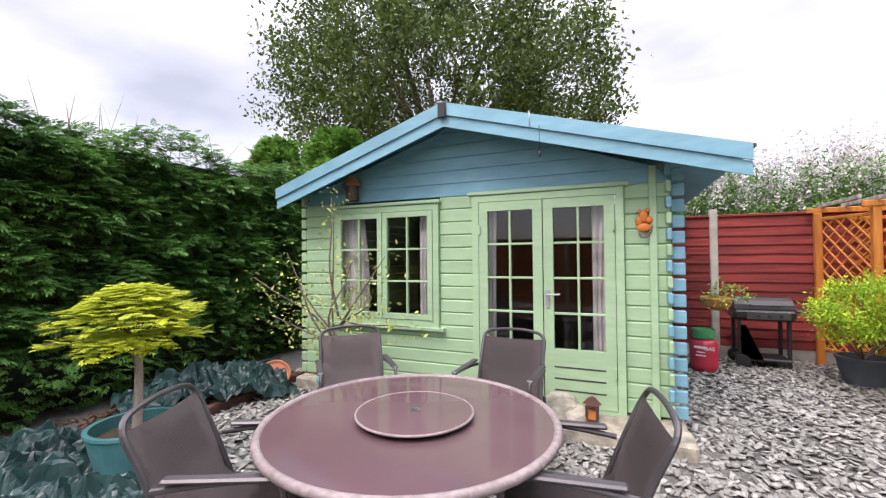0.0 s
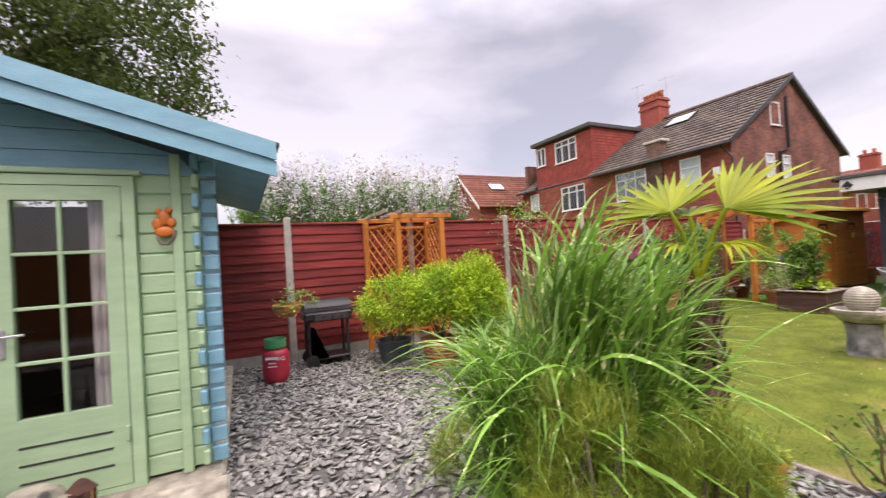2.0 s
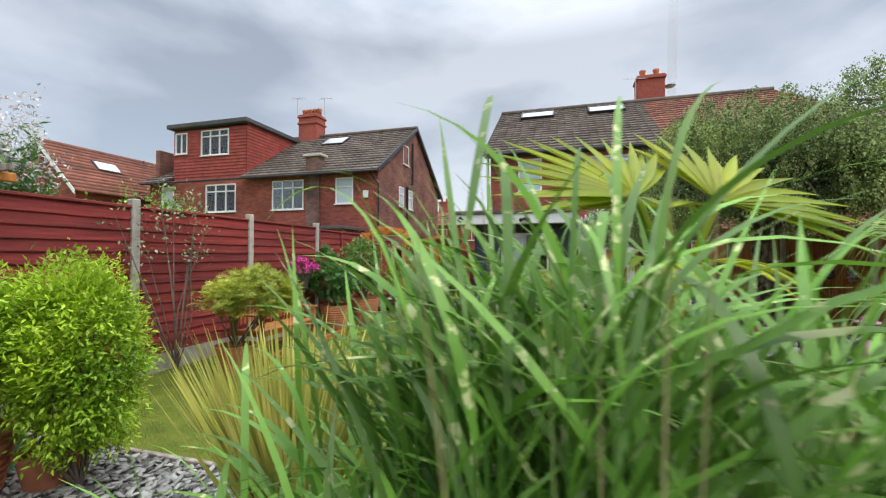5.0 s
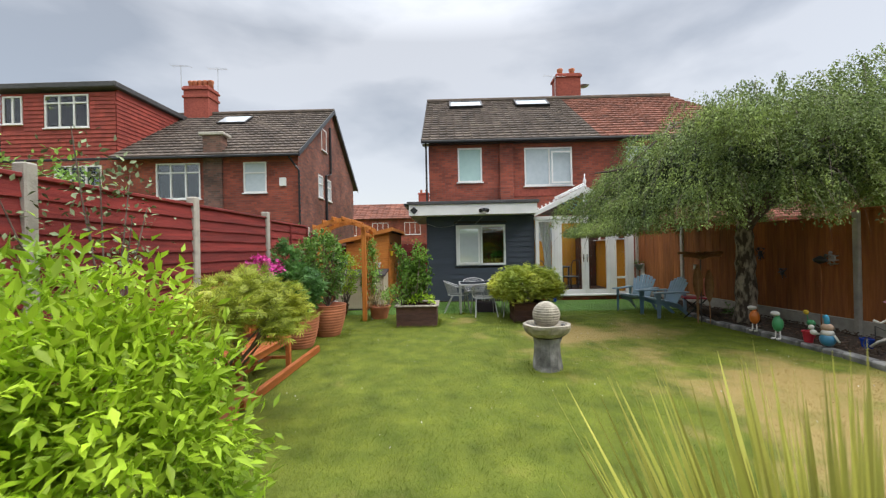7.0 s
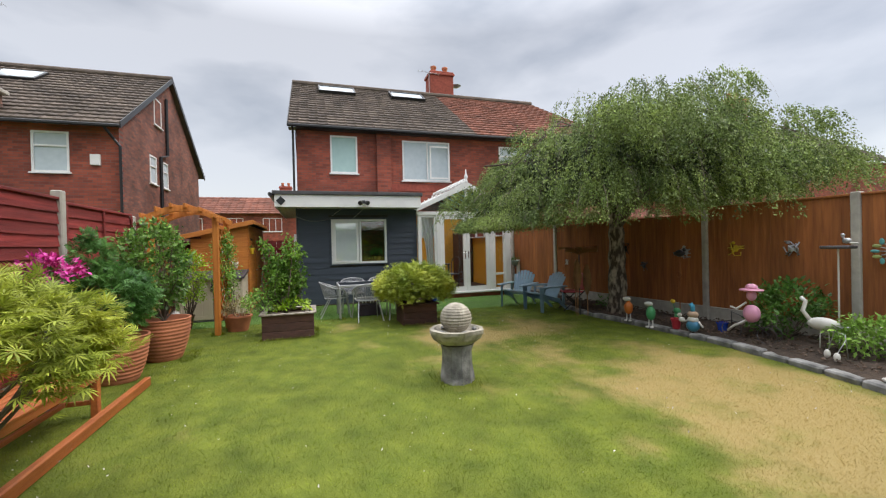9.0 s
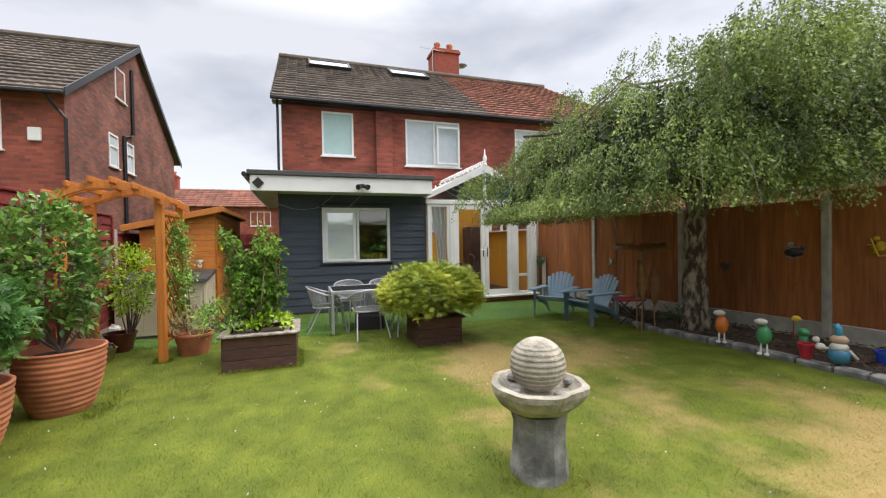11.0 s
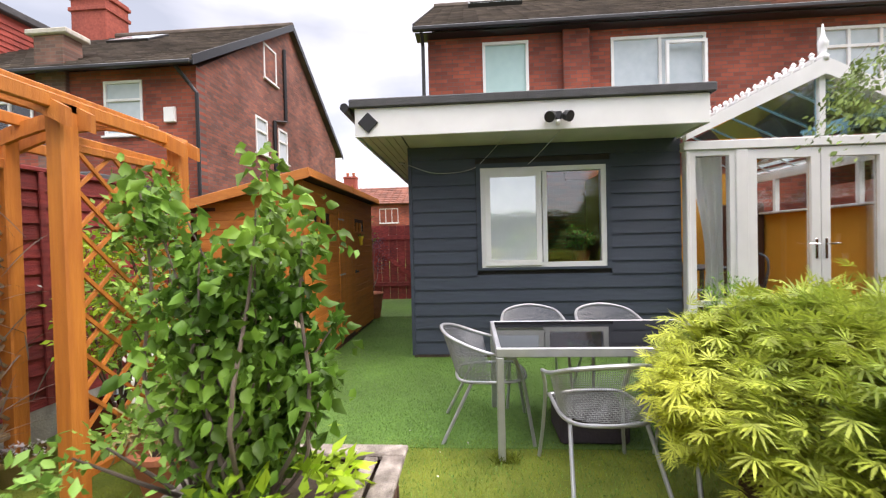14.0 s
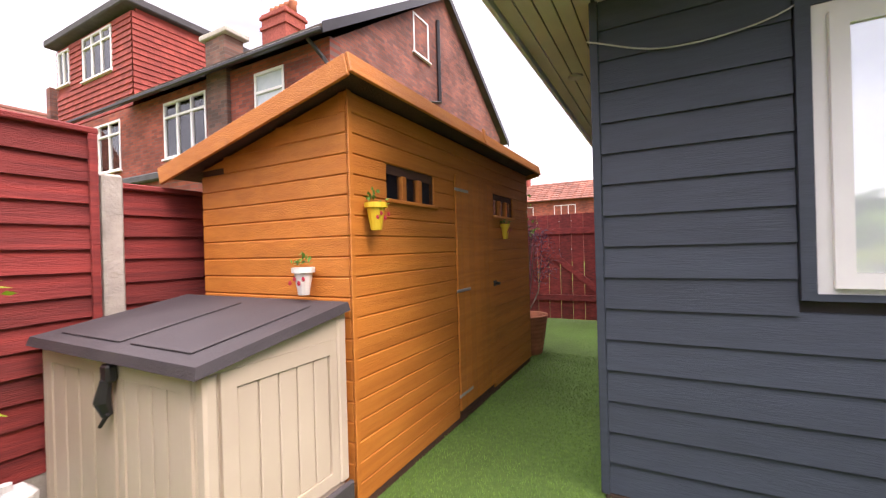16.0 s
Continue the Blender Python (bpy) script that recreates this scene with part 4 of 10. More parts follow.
slope_tiles("roof_tiles", house, TILED, 15.42, 5.47, 20.56, 8.68, -2.15, 4.3, label="dark brown interlocking tiles")
slope_tiles("roof_tiles", house, TILER, 15.42, 5.47, 20.56, 8.68, -9.0, -2.152, y0b=-7.4, label="newer red tiles")
slope_tiles("roof_tiles", house, TILED, 25.7, 5.47, 20.56, 8.68, -7.4, 4.3, gauge=0.6, pitch_w=1.2)
bm = bmesh.new()
for (a, b) in (((15.4, 5.44), (20.56, 8.66)), ((25.7, 5.44), (20.56, 8.66))):
    v = [bm.verts.new(p) for p in ((a[0], -8.9, a[1]), (a[0], 4.28, a[1]), (b[0], 4.28, b[1]), (b[0], -7.3, b[1]))]
    bm.faces.new(v)
v = [bm.verts.new(p) for p in ((15.4, -8.9, 5.44), (20.56, -7.3, 8.66), (25.7, -8.9, 5.44))]
bm.faces.new(v)
part("roof", bm, TILED, house)
part("ridge", T([(20.56, -7.4, 8.74), (20.56, 4.32, 8.74)], 0.12, 10), TILED, house, "half-round ridge tiles")
bm = bmesh.new()
for (a, b) in (((15.36, 5.36), (20.56, 8.62)), ((20.56, 8.62), (25.75, 5.36))):
    v = [bm.verts.new(p) for p in ((a[0], 4.31, a[1]), (b[0], 4.31, b[1]), (b[0], 4.31, b[1] + 0.17), (a[0], 4.31, a[1] + 0.17))]
    w = [bm.verts.new((q.co.x, 4.335, q.co.z)) for q in v]
    bm.faces.new(v)
    bm.faces.new(w[::-1])
    for q in range(4):
        bm.faces.new((v[q], w[q], w[(q + 1) % 4], v[(q + 1) % 4]))
part("bargeboard", bm, BLACKP, house)
gutter(house, 15.38, -9.0, 4.34, 5.44)
part("soffit", B((15.42, -8.7, 5.36), (HX + 0.1, 4.3, 5.375)), BLACKP, house, "dark soffit board")
part("downpipe", T([(15.4, 4.17, 5.38), (15.6, 4.17, 5.2), (15.62, 4.17, 2.7)], 0.035, 8), BLACKM, house, "black downpipe")
for y0, y1 in ((1.74, 3.25), (-1.33, 0.2)):
    # skylight: a frame lying in the slope
    n = Vector((-3.21, 0, 5.14)).normalized()
    u = Vector((5.14, 0, 3.21)).normalized()
    m = Matrix(((u.x, 0, n.x, 19.28), (0, 1, 0, 0), (u.z, 0, n.z, 7.93), (0, 0, 0, 1)))
    sk = part("skylight", box(box(box(box(bmesh.new(), (0, y0, 0.0), (0.06, y1, 0.13), 0, m), (0.94, y0, 0.0), (1.0, y1, 0.13), 0, m), (0.061, y0, 0), (0.939, y0 + 0.06, 0.13), 0, m), (0.061, y1 - 0.06, 0), (0.939, y1, 0.13), 0, m), BLACKP, house, "grey-framed roof window")
    part("pane", B((0.062, y0 + 0.062, 0.06), (0.938, y1 - 0.062, 0.1), 0, m), PALEGL, sk, "pane painted pale for reflected sky")
upvc(house, HX, 2.12, 3.01, 3.98, 5.24, pane=FROST, label="white-framed frosted window")
upvc(house, HX, -1.19, 0.56, 3.79, 5.2, splits=(-0.35,), pane=PALEGL)
part("open_casement", wall(bmesh.new(), "x", HX - 0.16, HX - 0.1, -1.14, -0.4, 3.86, 5.02, [(-1.09, -0.45, 3.91, 4.97)]), WHITE, house, "white casement standing ajar")
upvc(house, HX, -4.84, -3.17, 3.82, 5.16, splits=(-3.72, -4.28), top=4.8, pane=PALEGL)
stack(house, 21.0, 21.9, -3.3, -2.1, 7.9, 9.95)
aerial(house, 20.9, -2.0, 8.9)
part("satellite_dish", LT([(0.02, 0), (0.16, 0.03), (0.26, 0.09), (0.27, 0.09), (0.17, 0.02), (0.02, -0.02)], (21.5, -3.6, 9.6), 16), SILVER, house, "small grey satellite dish")

# flat-roofed extension in charcoal boards
EX, EY0, EY1 = 12.335, 0.93, 4.01
ext = thing("extension", (EX, 2.5, 0), "single-storey extension clad in charcoal boards under a flat roof", "extension")
wh = (1.77, 3.19, 1.045, 2.2)
part("core", wall(bmesh.new(), "x", EX + 0.03, EX + 0.25, EY0, EY1 - 0.03, 0.0, 2.47, [wh]), DARKIN, ext, "plain wall core")
part("core", B((EX + 0.251, EY1 - 0.25, 0.0), (HX - 0.002, EY1 - 0.03, 2.47)), DARKIN, ext)
part("core", wall(bmesh.new(), "y", EY0, EY0 + 0.15, EX + 0.251, HX - 0.002, 0.0, 2.47), OCHRE, ext, "ochre-painted inner wall")
nb = 16
for k in range(nb):
    z0, z1 = 0.04 + k * 0.152, 0.04 + (k + 1) * 0.152 + 0.012
    spans = [(EY0 + 0.02, EY1 - 0.021)]
    if z1 > wh[2] - 0.05 and z0 < wh[3] + 0.02:
        spans = [(EY0 + 0.02, wh[0] - 0.055), (wh[1] + 0.055, EY1 - 0.021)]
    for a, b in spans:
        bm = bmesh.new()
        vs = [(EX - 0.014, a, z0), (EX - 0.014, b, z0), (EX + 0.002, b, z1), (EX + 0.002, a, z1), (EX + 0.029, a, z0), (EX + 0.029, b, z0), (EX + 0.029, b, z1), (EX + 0.029, a, z1)]
        v = [bm.verts.new(p) for p in vs]
        for f in ((0, 3, 2, 1), (4, 5, 6, 7), (0, 1, 5, 4), (3, 7, 6, 2), (0, 4, 7, 3), (1, 2, 6, 5)):
            bm.faces.new([v[i] for i in f])
        part("cladding_board", bm, NAVY, ext)
    bm = bmesh.new()
    a, b = EX + 0.03, HX - 0.003
    vs = [(a, EY1 + 0.014, z0), (b, EY1 + 0.014, z0), (b, EY1 - 0.002, z1), (a, EY1 - 0.002, z1), (a, EY1 - 0.029, z0), (b, EY1 - 0.029, z0), (b, EY1 - 0.029, z1), (a, EY1 - 0.029, z1)]
    v = [bm.verts.new(p) for p in vs]
    for f in ((0, 3, 2, 1), (4, 5, 6, 7), (0, 1, 5, 4), (3, 7, 6, 2), (0, 4, 7, 3), (1, 2, 6, 5)):
        bm.faces.new([v[i] for i in f])
    part("cladding_board", bm, NAVY, ext)
part("corner_strip", B((EX - 0.018, EY1 - 0.02, 0.03), (EX + 0.029, EY1 + 0.02, 2.47), 0.004), NAVY, ext)
part("window_trim", wall(bmesh.new(), "x", EX - 0.03, EX + 0.029, wh[0] - 0.05, wh[1] + 0.05, wh[2] - 0.028, wh[3] + 0.05, [wh]), NAVY, ext)
ew = upvc(ext, EX, *wh, splits=(2.46,), pane=GLASS, sill=False)
part("casement", wall(bmesh.new(), "x", EX - 0.05, EX - 0.022, 2.5, 3.14, 1.07, 2.15, [(2.56, 3.08, 1.13, 2.09)]), WHITE, ext, "white inner casement")
# half-metallic opaque pane; its near-white base colour paints the bright sky reflection
part("casement_pane", B((EX - 0.035, 2.561, 1.131), (EX - 0.03, 3.079, 2.089)), M("sky_sheen_painted_pane", (0.84, 0.90, 0.94), (0.78, 0.84, 0.88), rough=0.04, metallic=0.4, bump=0, stain=0.03), ext, "casement pane painted pale as reflected sky")
part("black_trim", B((EX - 0.014, EY0, -0.03), (EX + 0.1, EY1, 0.035), 0.004), SOIL, ext, "dark rotten sill timber")
# fascia, soffit, roof
part("fascia", B((11.68, 0.98, 2.45), (11.71, 4.47, 2.74), 0.004), WHITE, ext, "deep white fascia board")
part("fascia", B((11.711, 4.445, 2.45), (HX - 0.01, 4.47, 2.74), 0.004), WHITE, ext)
part("fascia", B((11.711, 0.98, 2.45), (12.31, 1.0, 2.74), 0.004), WHITE, ext)
part("roof_edge", B((11.64, 0.93, 2.741), (HX - 0.003, 4.52, 2.83), 0.01), FELT, ext, "black felt roof edge")
for k in range(6):
    part("soffit_board", B((11.715, 1.003, 2.47 + 0.0), (EX + 0.02, 4.0, 2.478)) if k == 0 else B((11.715, 4.02 + (k - 1) * 0.084, 2.47), (HX - 0.02, 4.02 + k * 0.084 - 0.008, 2.478)), CREAMW, ext, "cream ribbed soffit")
part("gutter", T([(11.62, 4.56, 2.74), (13.5, 4.56, 2.73), (15.5, 4.56, 2.72)], 0.045, 10), BLACKM, ext, "black gutter")
part("soffit_light", LT([(0.05, 0), (0.05, -0.015), (0.03, -0.02)], (13.2, 4.25, 2.47), 14), SILVER, ext, "small recessed soffit light")
bird = tagged(part("wall_ornament", box(bmesh.new(), (-0.01, -0.075, -0.075), (0.01, 0.075, 0.075), 0.005, Matrix.Translation((11.665, 4.33, 2.59)) @ Matrix.Rotation(radians(45), 4, "X")), BLACKP), "black diamond-shaped outdoor speaker on the white fascia", "speaker")
fl = thing("floodlight", (11.66, 2.43, 2.56), "black twin security floodlight on the white fascia", "light")
part("base", B((11.655, 2.39, 2.54), (11.679, 2.47, 2.62), 0.008), BLACKP, fl)
for s in (-1, 1):
    part("lamp_head", tube(bmesh.new(), [(11.65, 2.43 + s * 0.04, 2.57), (11.61, 2.43 + s * 0.07, 2.56), (11.57, 2.43 + s * 0.1, 2.54)], [0.025, 0.05, 0.055], 12), BLACKP, fl)
part("sensor", LT([(0.02, -0.05), (0.028, -0.02), (0.02, 0.0)], (11.65, 2.43, 2.53), 10), WHITE, fl, "small pale sensor")
cable = tagged(part("cable", tube(T(curve_pts([(11.7, 2.9, 2.46), (12.25, 3.1, 2.33), (12.31, 3.3, 2.19), (12.31, 3.7, 2.16), (12.3, 4.04, 2.27)], 6), 0.004, 5), curve_pts([(11.7, 2.38, 2.46), (12.28, 2.62, 2.24), (12.3, 2.75, 2.19)], 5), 0.004, 5), SILVER), "thin string-light cable looped across the charcoal wall", "cable")

# ---- conservatory ----
CX = 12.3
cons = thing("conservatory", (CX, -0.45, 0), "white framed conservatory with a pitched teal glass roof", "conservatory")
CY0, CY1 = -1.85, 0.925
part("base", B((CX - 0.06, CY0, 0.0), (CX + 0.2, CY1, 0.12), 0.01), BRICKX, cons, "low brick base")
part("sill", B((CX - 0.12, CY0 - 0.04, 0.121), (CX + 0.12, CY1, 0.17), 0.008), WHITE, cons)
for y0, y1 in ((0.88, 0.925), (0.27, 0.40), (-1.30, -1.17), (-1.85, -1.68)):
    part("post", B((CX - 0.05, y0, 0.171), (CX + 0.06, y1, 2.3), 0.008), WHITE, cons)
part("head_beam", B((CX - 0.06, CY0 - 0.02, 2.301), (CX + 0.08, CY1 + 0.03, 2.40), 0.008), WHITE, cons)
for y0, y1, z0, zr in ((0.40, 0.88, 0.171, 0.6), (-1.68, -1.30, 0.171, 0.62)):
    sp = part("side_light", wall(bmesh.new(), "x", CX - 0.035, CX + 0.035, y0 + 0.001, y1 - 0.001, z0, 2.3, [(y0 + 0.06, y1 - 0.06, z0 + 0.06, zr - 0.03), (y0 + 0.06, y1 - 0.06, zr + 0.03, 2.24)]), WHITE, cons)
    part("pane", B((CX - 0.004, y0 + 0.061, z0 + 0.06), (CX + 0.004, y1 - 0.061, 2.24)), GLASSC, sp, "clear glass")
for y0, y1, s in ((-0.475, 0.268, 1), (-1.168, -0.485, -1)):
    dr = part("door", wall(bmesh.new(), "x", CX - 0.04, CX + 0.03, y0, y1, 0.175, 2.29, [(y0 + 0.09, y1 - 0.09, 0.3, 2.19)]), WHITE, cons, "white glazed door")
    part("pane", B((CX - 0.004, y0 + 0.091, 0.301), (CX + 0.004, y1 - 0.091, 2.189)), GLASSC, dr, "clear glass")
    yy = y0 + 0.045 if s == 1 else y1 - 0.045
    part("door_handle", tube(B((CX - 0.048, yy - 0.014, 1.08), (CX - 0.041, yy + 0.014, 1.3), 0.003), [(CX - 0.045, yy, 1.24), (CX - 0.085, yy, 1.24), (CX - 0.085, yy + s * 0.11, 1.245)], 0.008), CHROME, dr, "polished lever handle")
AP = 3.17
GY = (-1.92, 0.95)
mid = -0.49
bm = bmesh.new()
for ye in GY:
    pts = [(ye, 2.402), (ye, 2.52), (mid, AP + 0.06), (mid, AP - 0.12)]
    a = [bm.verts.new((CX - 0.11, y, z)) for y, z in pts]
    b = [bm.verts.new((CX - 0.03, y, z)) for y, z in pts]
    bm.faces.new(a)
    bm.faces.new(b[::-1])
    for q in range(4):
        bm.faces.new((a[q], b[q], b[(q + 1) % 4], a[(q + 1) % 4]))
part("gable_frame", bm, WHITE, cons)
part("gable_post", B((CX - 0.06, mid - 0.035, 2.402), (CX, mid + 0.035, AP - 0.1), 0.006), WHITE, cons)
bm = bmesh.new()
bm.faces.new([bm.verts.new(p) for p in ((CX - 0.02, GY[0] + 0.1, 2.42), (CX - 0.02, GY[1] - 0.1, 2.42), (CX - 0.02, mid, AP - 0.08))])
part("pane", bm, GLASSB, cons, "teal-tinted gable glass")
for s, ye in ((0, GY[0]), (1, GY[1])):
    bm = bmesh.new()
    v = [bm.verts.new(p) for p in ((CX, ye, 2.45), (HX - 0.01, ye, 2.45), (HX - 0.01, mid, AP), (CX, mid, AP))]
    bm.faces.new(v)
    part("roof_pane", bm, GLASSB, cons, "teal-tinted roof glass").visible_shadow = False
    for k in range(7):
        x = CX + 0.02 + k * 0.56
        part("roof_bar", T([(x, ye, 2.46), (x, mid, AP + 0.01)], 0.022, 6), WHITE, cons)
    part("eave_beam", B((CX + 0.081, ye - 0.03 if s else ye - 0.03, 2.36), (HX - 0.01, ye + 0.05 - 0.02, 2.44), 0.006), WHITE, cons)
bm = B((CX - 0.1, mid - 0.03, AP + 0.05), (HX - 0.02, mid + 0.03, AP + 0.1), 0.01)
part("ridge", bm, WHITE, cons)
for k in range(26):
    x = CX - 0.05 + k * 0.13
    part("ridge_crest", T([(x, mid, AP + 0.1), (x, mid, AP + 0.15), (x, mid, AP + 0.18)], [0.012, 0.03, 0.006], 6), WHITE, cons, "white fleur cresting")
for k in range(13):
    f = k / 13
    y, z = GY[1] + (mid - GY[1]) * f, 2.53 + (AP + 0.06 - 2.53) * f
    part("gable_crest", T([(CX - 0.07, y, z), (CX - 0.07, y, z + 0.035), (CX - 0.07, y, z + 0.075)], [0.01, 0.028, 0.005], 6), WHITE, cons, "white fleur cresting")
part("finial", LT([(0.05, 0), (0.05, 0.06), (0.025, 0.09), (0.045, 0.16), (0.05, 0.2), (0.02, 0.27), (0.006, 0.4)], (CX - 0.07, mid, AP + 0.02), 12), WHITE, cons, smooth=True)
part("side_wall", wall(bmesh.new(), "y", CY0, CY0 + 0.06, CX + 0.201, HX - 0.01, 0.0, 2.36, [(12.62, 15.5, 1.72, 2.28)]), WHITE, cons)
part("side_lining", B((CX + 0.13, CY0 + 0.062, 0.151), (HX - 0.151, CY0 + 0.08, 1.70)), OCHRE, cons, "ochre-painted low side wall")
part("side_sill", B((CX + 0.2, CY0 + 0.061, 1.701), (HX - 0.151, CY0 + 0.2, 1.735), 0.006), WHITE, cons, "white inner sill")
for x in (13.3, 14.05, 14.8):
    part("side_mullion", B((x, CY0 - 0.005, 1.721), (x + 0.06, CY0 + 0.065, 2.279), 0.004), WHITE, cons)
part("floor_boards", B((CX + 0.201, CY0 + 0.061, 0.05), (HX - 0.01, EY0 - 0.002, 0.15)), WOODD, cons, "brown wooden floor")
part("back_lining", B((HX - 0.15, CY0 + 0.07, 0.15), (HX - 0.12, EY0 - 0.003, 2.5)), OCHRE, cons, "ochre-painted back wall")
part("inner_window", B((HX - 0.18, -0.6, 1.75), (HX - 0.151, 0.35, 2.25), 0.01), WHITE, cons, "white inner window frame")
part("inner_pane", B((HX - 0.186, -0.52, 1.83), (HX - 0.181, 0.27, 2.17)), PALEGL, cons)
part("curtain", (lambda b_: (bmesh.ops.transform(b_, matrix=Matrix.Translation((CX + 0.12, 0, 0)) @ Matrix.Rotation(radians(90), 4, "Z"), verts=b_.verts), b_)[1])(curtain(0.45, 0.86, 0.5, 2.25, 0.0, 0.5, 0.03)), CURTAIN, cons, "pale net curtain drawn aside", smooth=True)
cab = tagged(part("cabinet", B((15.0, -1.75, 0.151), (15.62, -1.2, 1.9), 0.02), M("dark_wood", (0.10, 0.045, 0.03))), "tall dark wooden cabinet inside the conservatory", "cabinet")
st = thing("dining_chair", (13.6, 0.3, 0.15), "dark wooden dining chair inside the conservatory", "chair", rz=20)
part("seat", B((-0.2, -0.2, 0.42), (0.2, 0.2, 0.46), 0.01), DGREY, st)
for x in (-0.18, 0.18):
    for y in (-0.18, 0.18):
        part("leg", B((x - 0.018, y - 0.018, 0.0), (x + 0.018, y + 0.018, 0.419), 0.004), DGREY, st)
part("backrest", T(curve_pts([(-0.18, 0.18, 0.46), (-0.19, 0.24, 0.85), (0, 0.26, 0.95), (0.19, 0.24, 0.85), (0.18, 0.18, 0.46)], 5), 0.016, 8), DGREY, st)
copy_thing(st, pose(13.4, -0.35, 0.15, 0, 0, 200))
dt = thing("dining_table", (14.2, 0.0, 0.15), "dark wooden table inside the conservatory", "table", rz=0)
part("tabletop", B((-0.4, -0.5, 0.70), (0.4, 0.5, 0.74), 0.01), DGREY, dt)
for x in (-0.35, 0.35):
    for y in (-0.45, 0.45):
        part("leg", B((x - 0.025, y - 0.025, 0.0), (x + 0.025, y + 0.025, 0.699), 0.004), DGREY, dt)

# ---- the terrace to the north, with its loft dormer ----
NX, NY = 15.85, 9.0
nh = thing("house", (NX, 15, 0), "red-brick semi-detached house with a tile-hung loft dormer", "house")
nw = [(12.71, 14.4, 3.62, 4.98), (10.2, 11.07, 3.8, 4.96), (16.48, 18.29, 3.62, 4.98), (20.3, 21.1, 3.9, 4.98)]
part("wall", wall(bmesh.new(), "x", NX, NX + 0.28, NY + 0.001, 21.9, 0, 5.2, nw), BRICKX, nh, "red brick wall")
sw = [(18.75, 19.5, 6.1, 7.1), (18.2, 18.85, 3.9, 4.9), (19.5, 20.1, 3.9, 4.9)]
part("wall", wall(bmesh.new(), "y", NY, NY + 0.28, NX + 0.281, 24.7, 0, 5.2, [h for h in sw if h[2] < 5]), BRICKY, nh, "weathered dark brick gable wall")
bm = bmesh.new()
tri = ((NX + 0.1, 5.201), (20.41, 8.25), (24.8, 5.201))
A = [bm.verts.new((x, NY, z)) for x, z in tri]
C = [bm.verts.new((x, NY + 0.28, z)) for x, z in tri]
bm.faces.new(A)
bm.faces.new(C[::-1])
for q in range(3):
    bm.faces.new((A[q], C[q], C[(q + 1) % 3], A[(q + 1) % 3]))
part("gable", bm, BRICKY, nh)
part("wall", wall(bmesh.new(), "x", 24.7, 24.9, NY + 0.281, 21.9, 0, 5.2), BRICKX, nh)
part("wall", wall(bmesh.new(), "y", 21.6, 21.88, NX + 0.281, 24.69, 0, 7.0), BRICKY, nh)
slope_tiles("roof_tiles", nh, TILED, 15.55, 5.18, 20.41, 8.3, 8.85, 15.94, label="dark brown tiles")
slope_tiles("roof_tiles", nh, TILED, 15.55, 5.18, 20.41, 8.3, 20.45, 22.1, label="dark tiles beyond the dormer")
slope_tiles("roof_tiles", nh, TILED, 25.2, 5.18, 20.41, 8.3, 8.85, 22.1, gauge=0.6, pitch_w=1.2)
bm = bmesh.new()
for a, b, ya, yb in (((15.53, 5.15), (20.41, 8.27), 8.86, 15.95), ((15.53, 5.15), (20.41, 8.27), 20.42, 22.1), ((25.2, 5.15), (20.41, 8.27), 8.86, 22.1)):
    bm.faces.new([bm.verts.new(p) for p in ((a[0], ya, a[1]), (a[0], yb, a[1]), (b[0], yb, b[1]), (b[0], ya, b[1]))])
part("roof", bm, TILED, nh)
bm = bmesh.new()
for (a, b) in (((15.5, 5.06), (20.41, 8.22)), ((20.41, 8.22), (25.25, 5.06))):
    v = [bm.verts.new(p) for p in ((a[0], 8.82, a[1]), (b[0], 8.82, b[1]), (b[0], 8.82, b[1] + 0.2), (a[0], 8.82, a[1] + 0.2))]
    w = [bm.verts.new((q.co.x, 8.845, q.co.z)) for q in v]
    bm.faces.new(v)
    bm.faces.new(w[::-1])
    for q in range(4):
        bm.faces.new((v[q], w[q], w[(q + 1) % 4], v[(q + 1) % 4]))
part("bargeboard", bm, BLACKP, nh)
part("ridge", T([(20.41, 8.84, 8.37), (20.41, 16.8, 8.37)], 0.11, 10), TILED, nh)
gutter(nh, 15.5, 8.85, 22.1, 5.14)
# dormer with hung tiles
dm = part("dormer", wall(bmesh.new(), "x", 15.95, 16.05, 15.97, 20.4, 5.3, 7.8, [(17.0, 18.7, 6.45, 7.72), (19.57, 20.33, 6.63, 7.7)]), TILEH, nh, "red tile-hung loft dormer")
bm = bmesh.new()
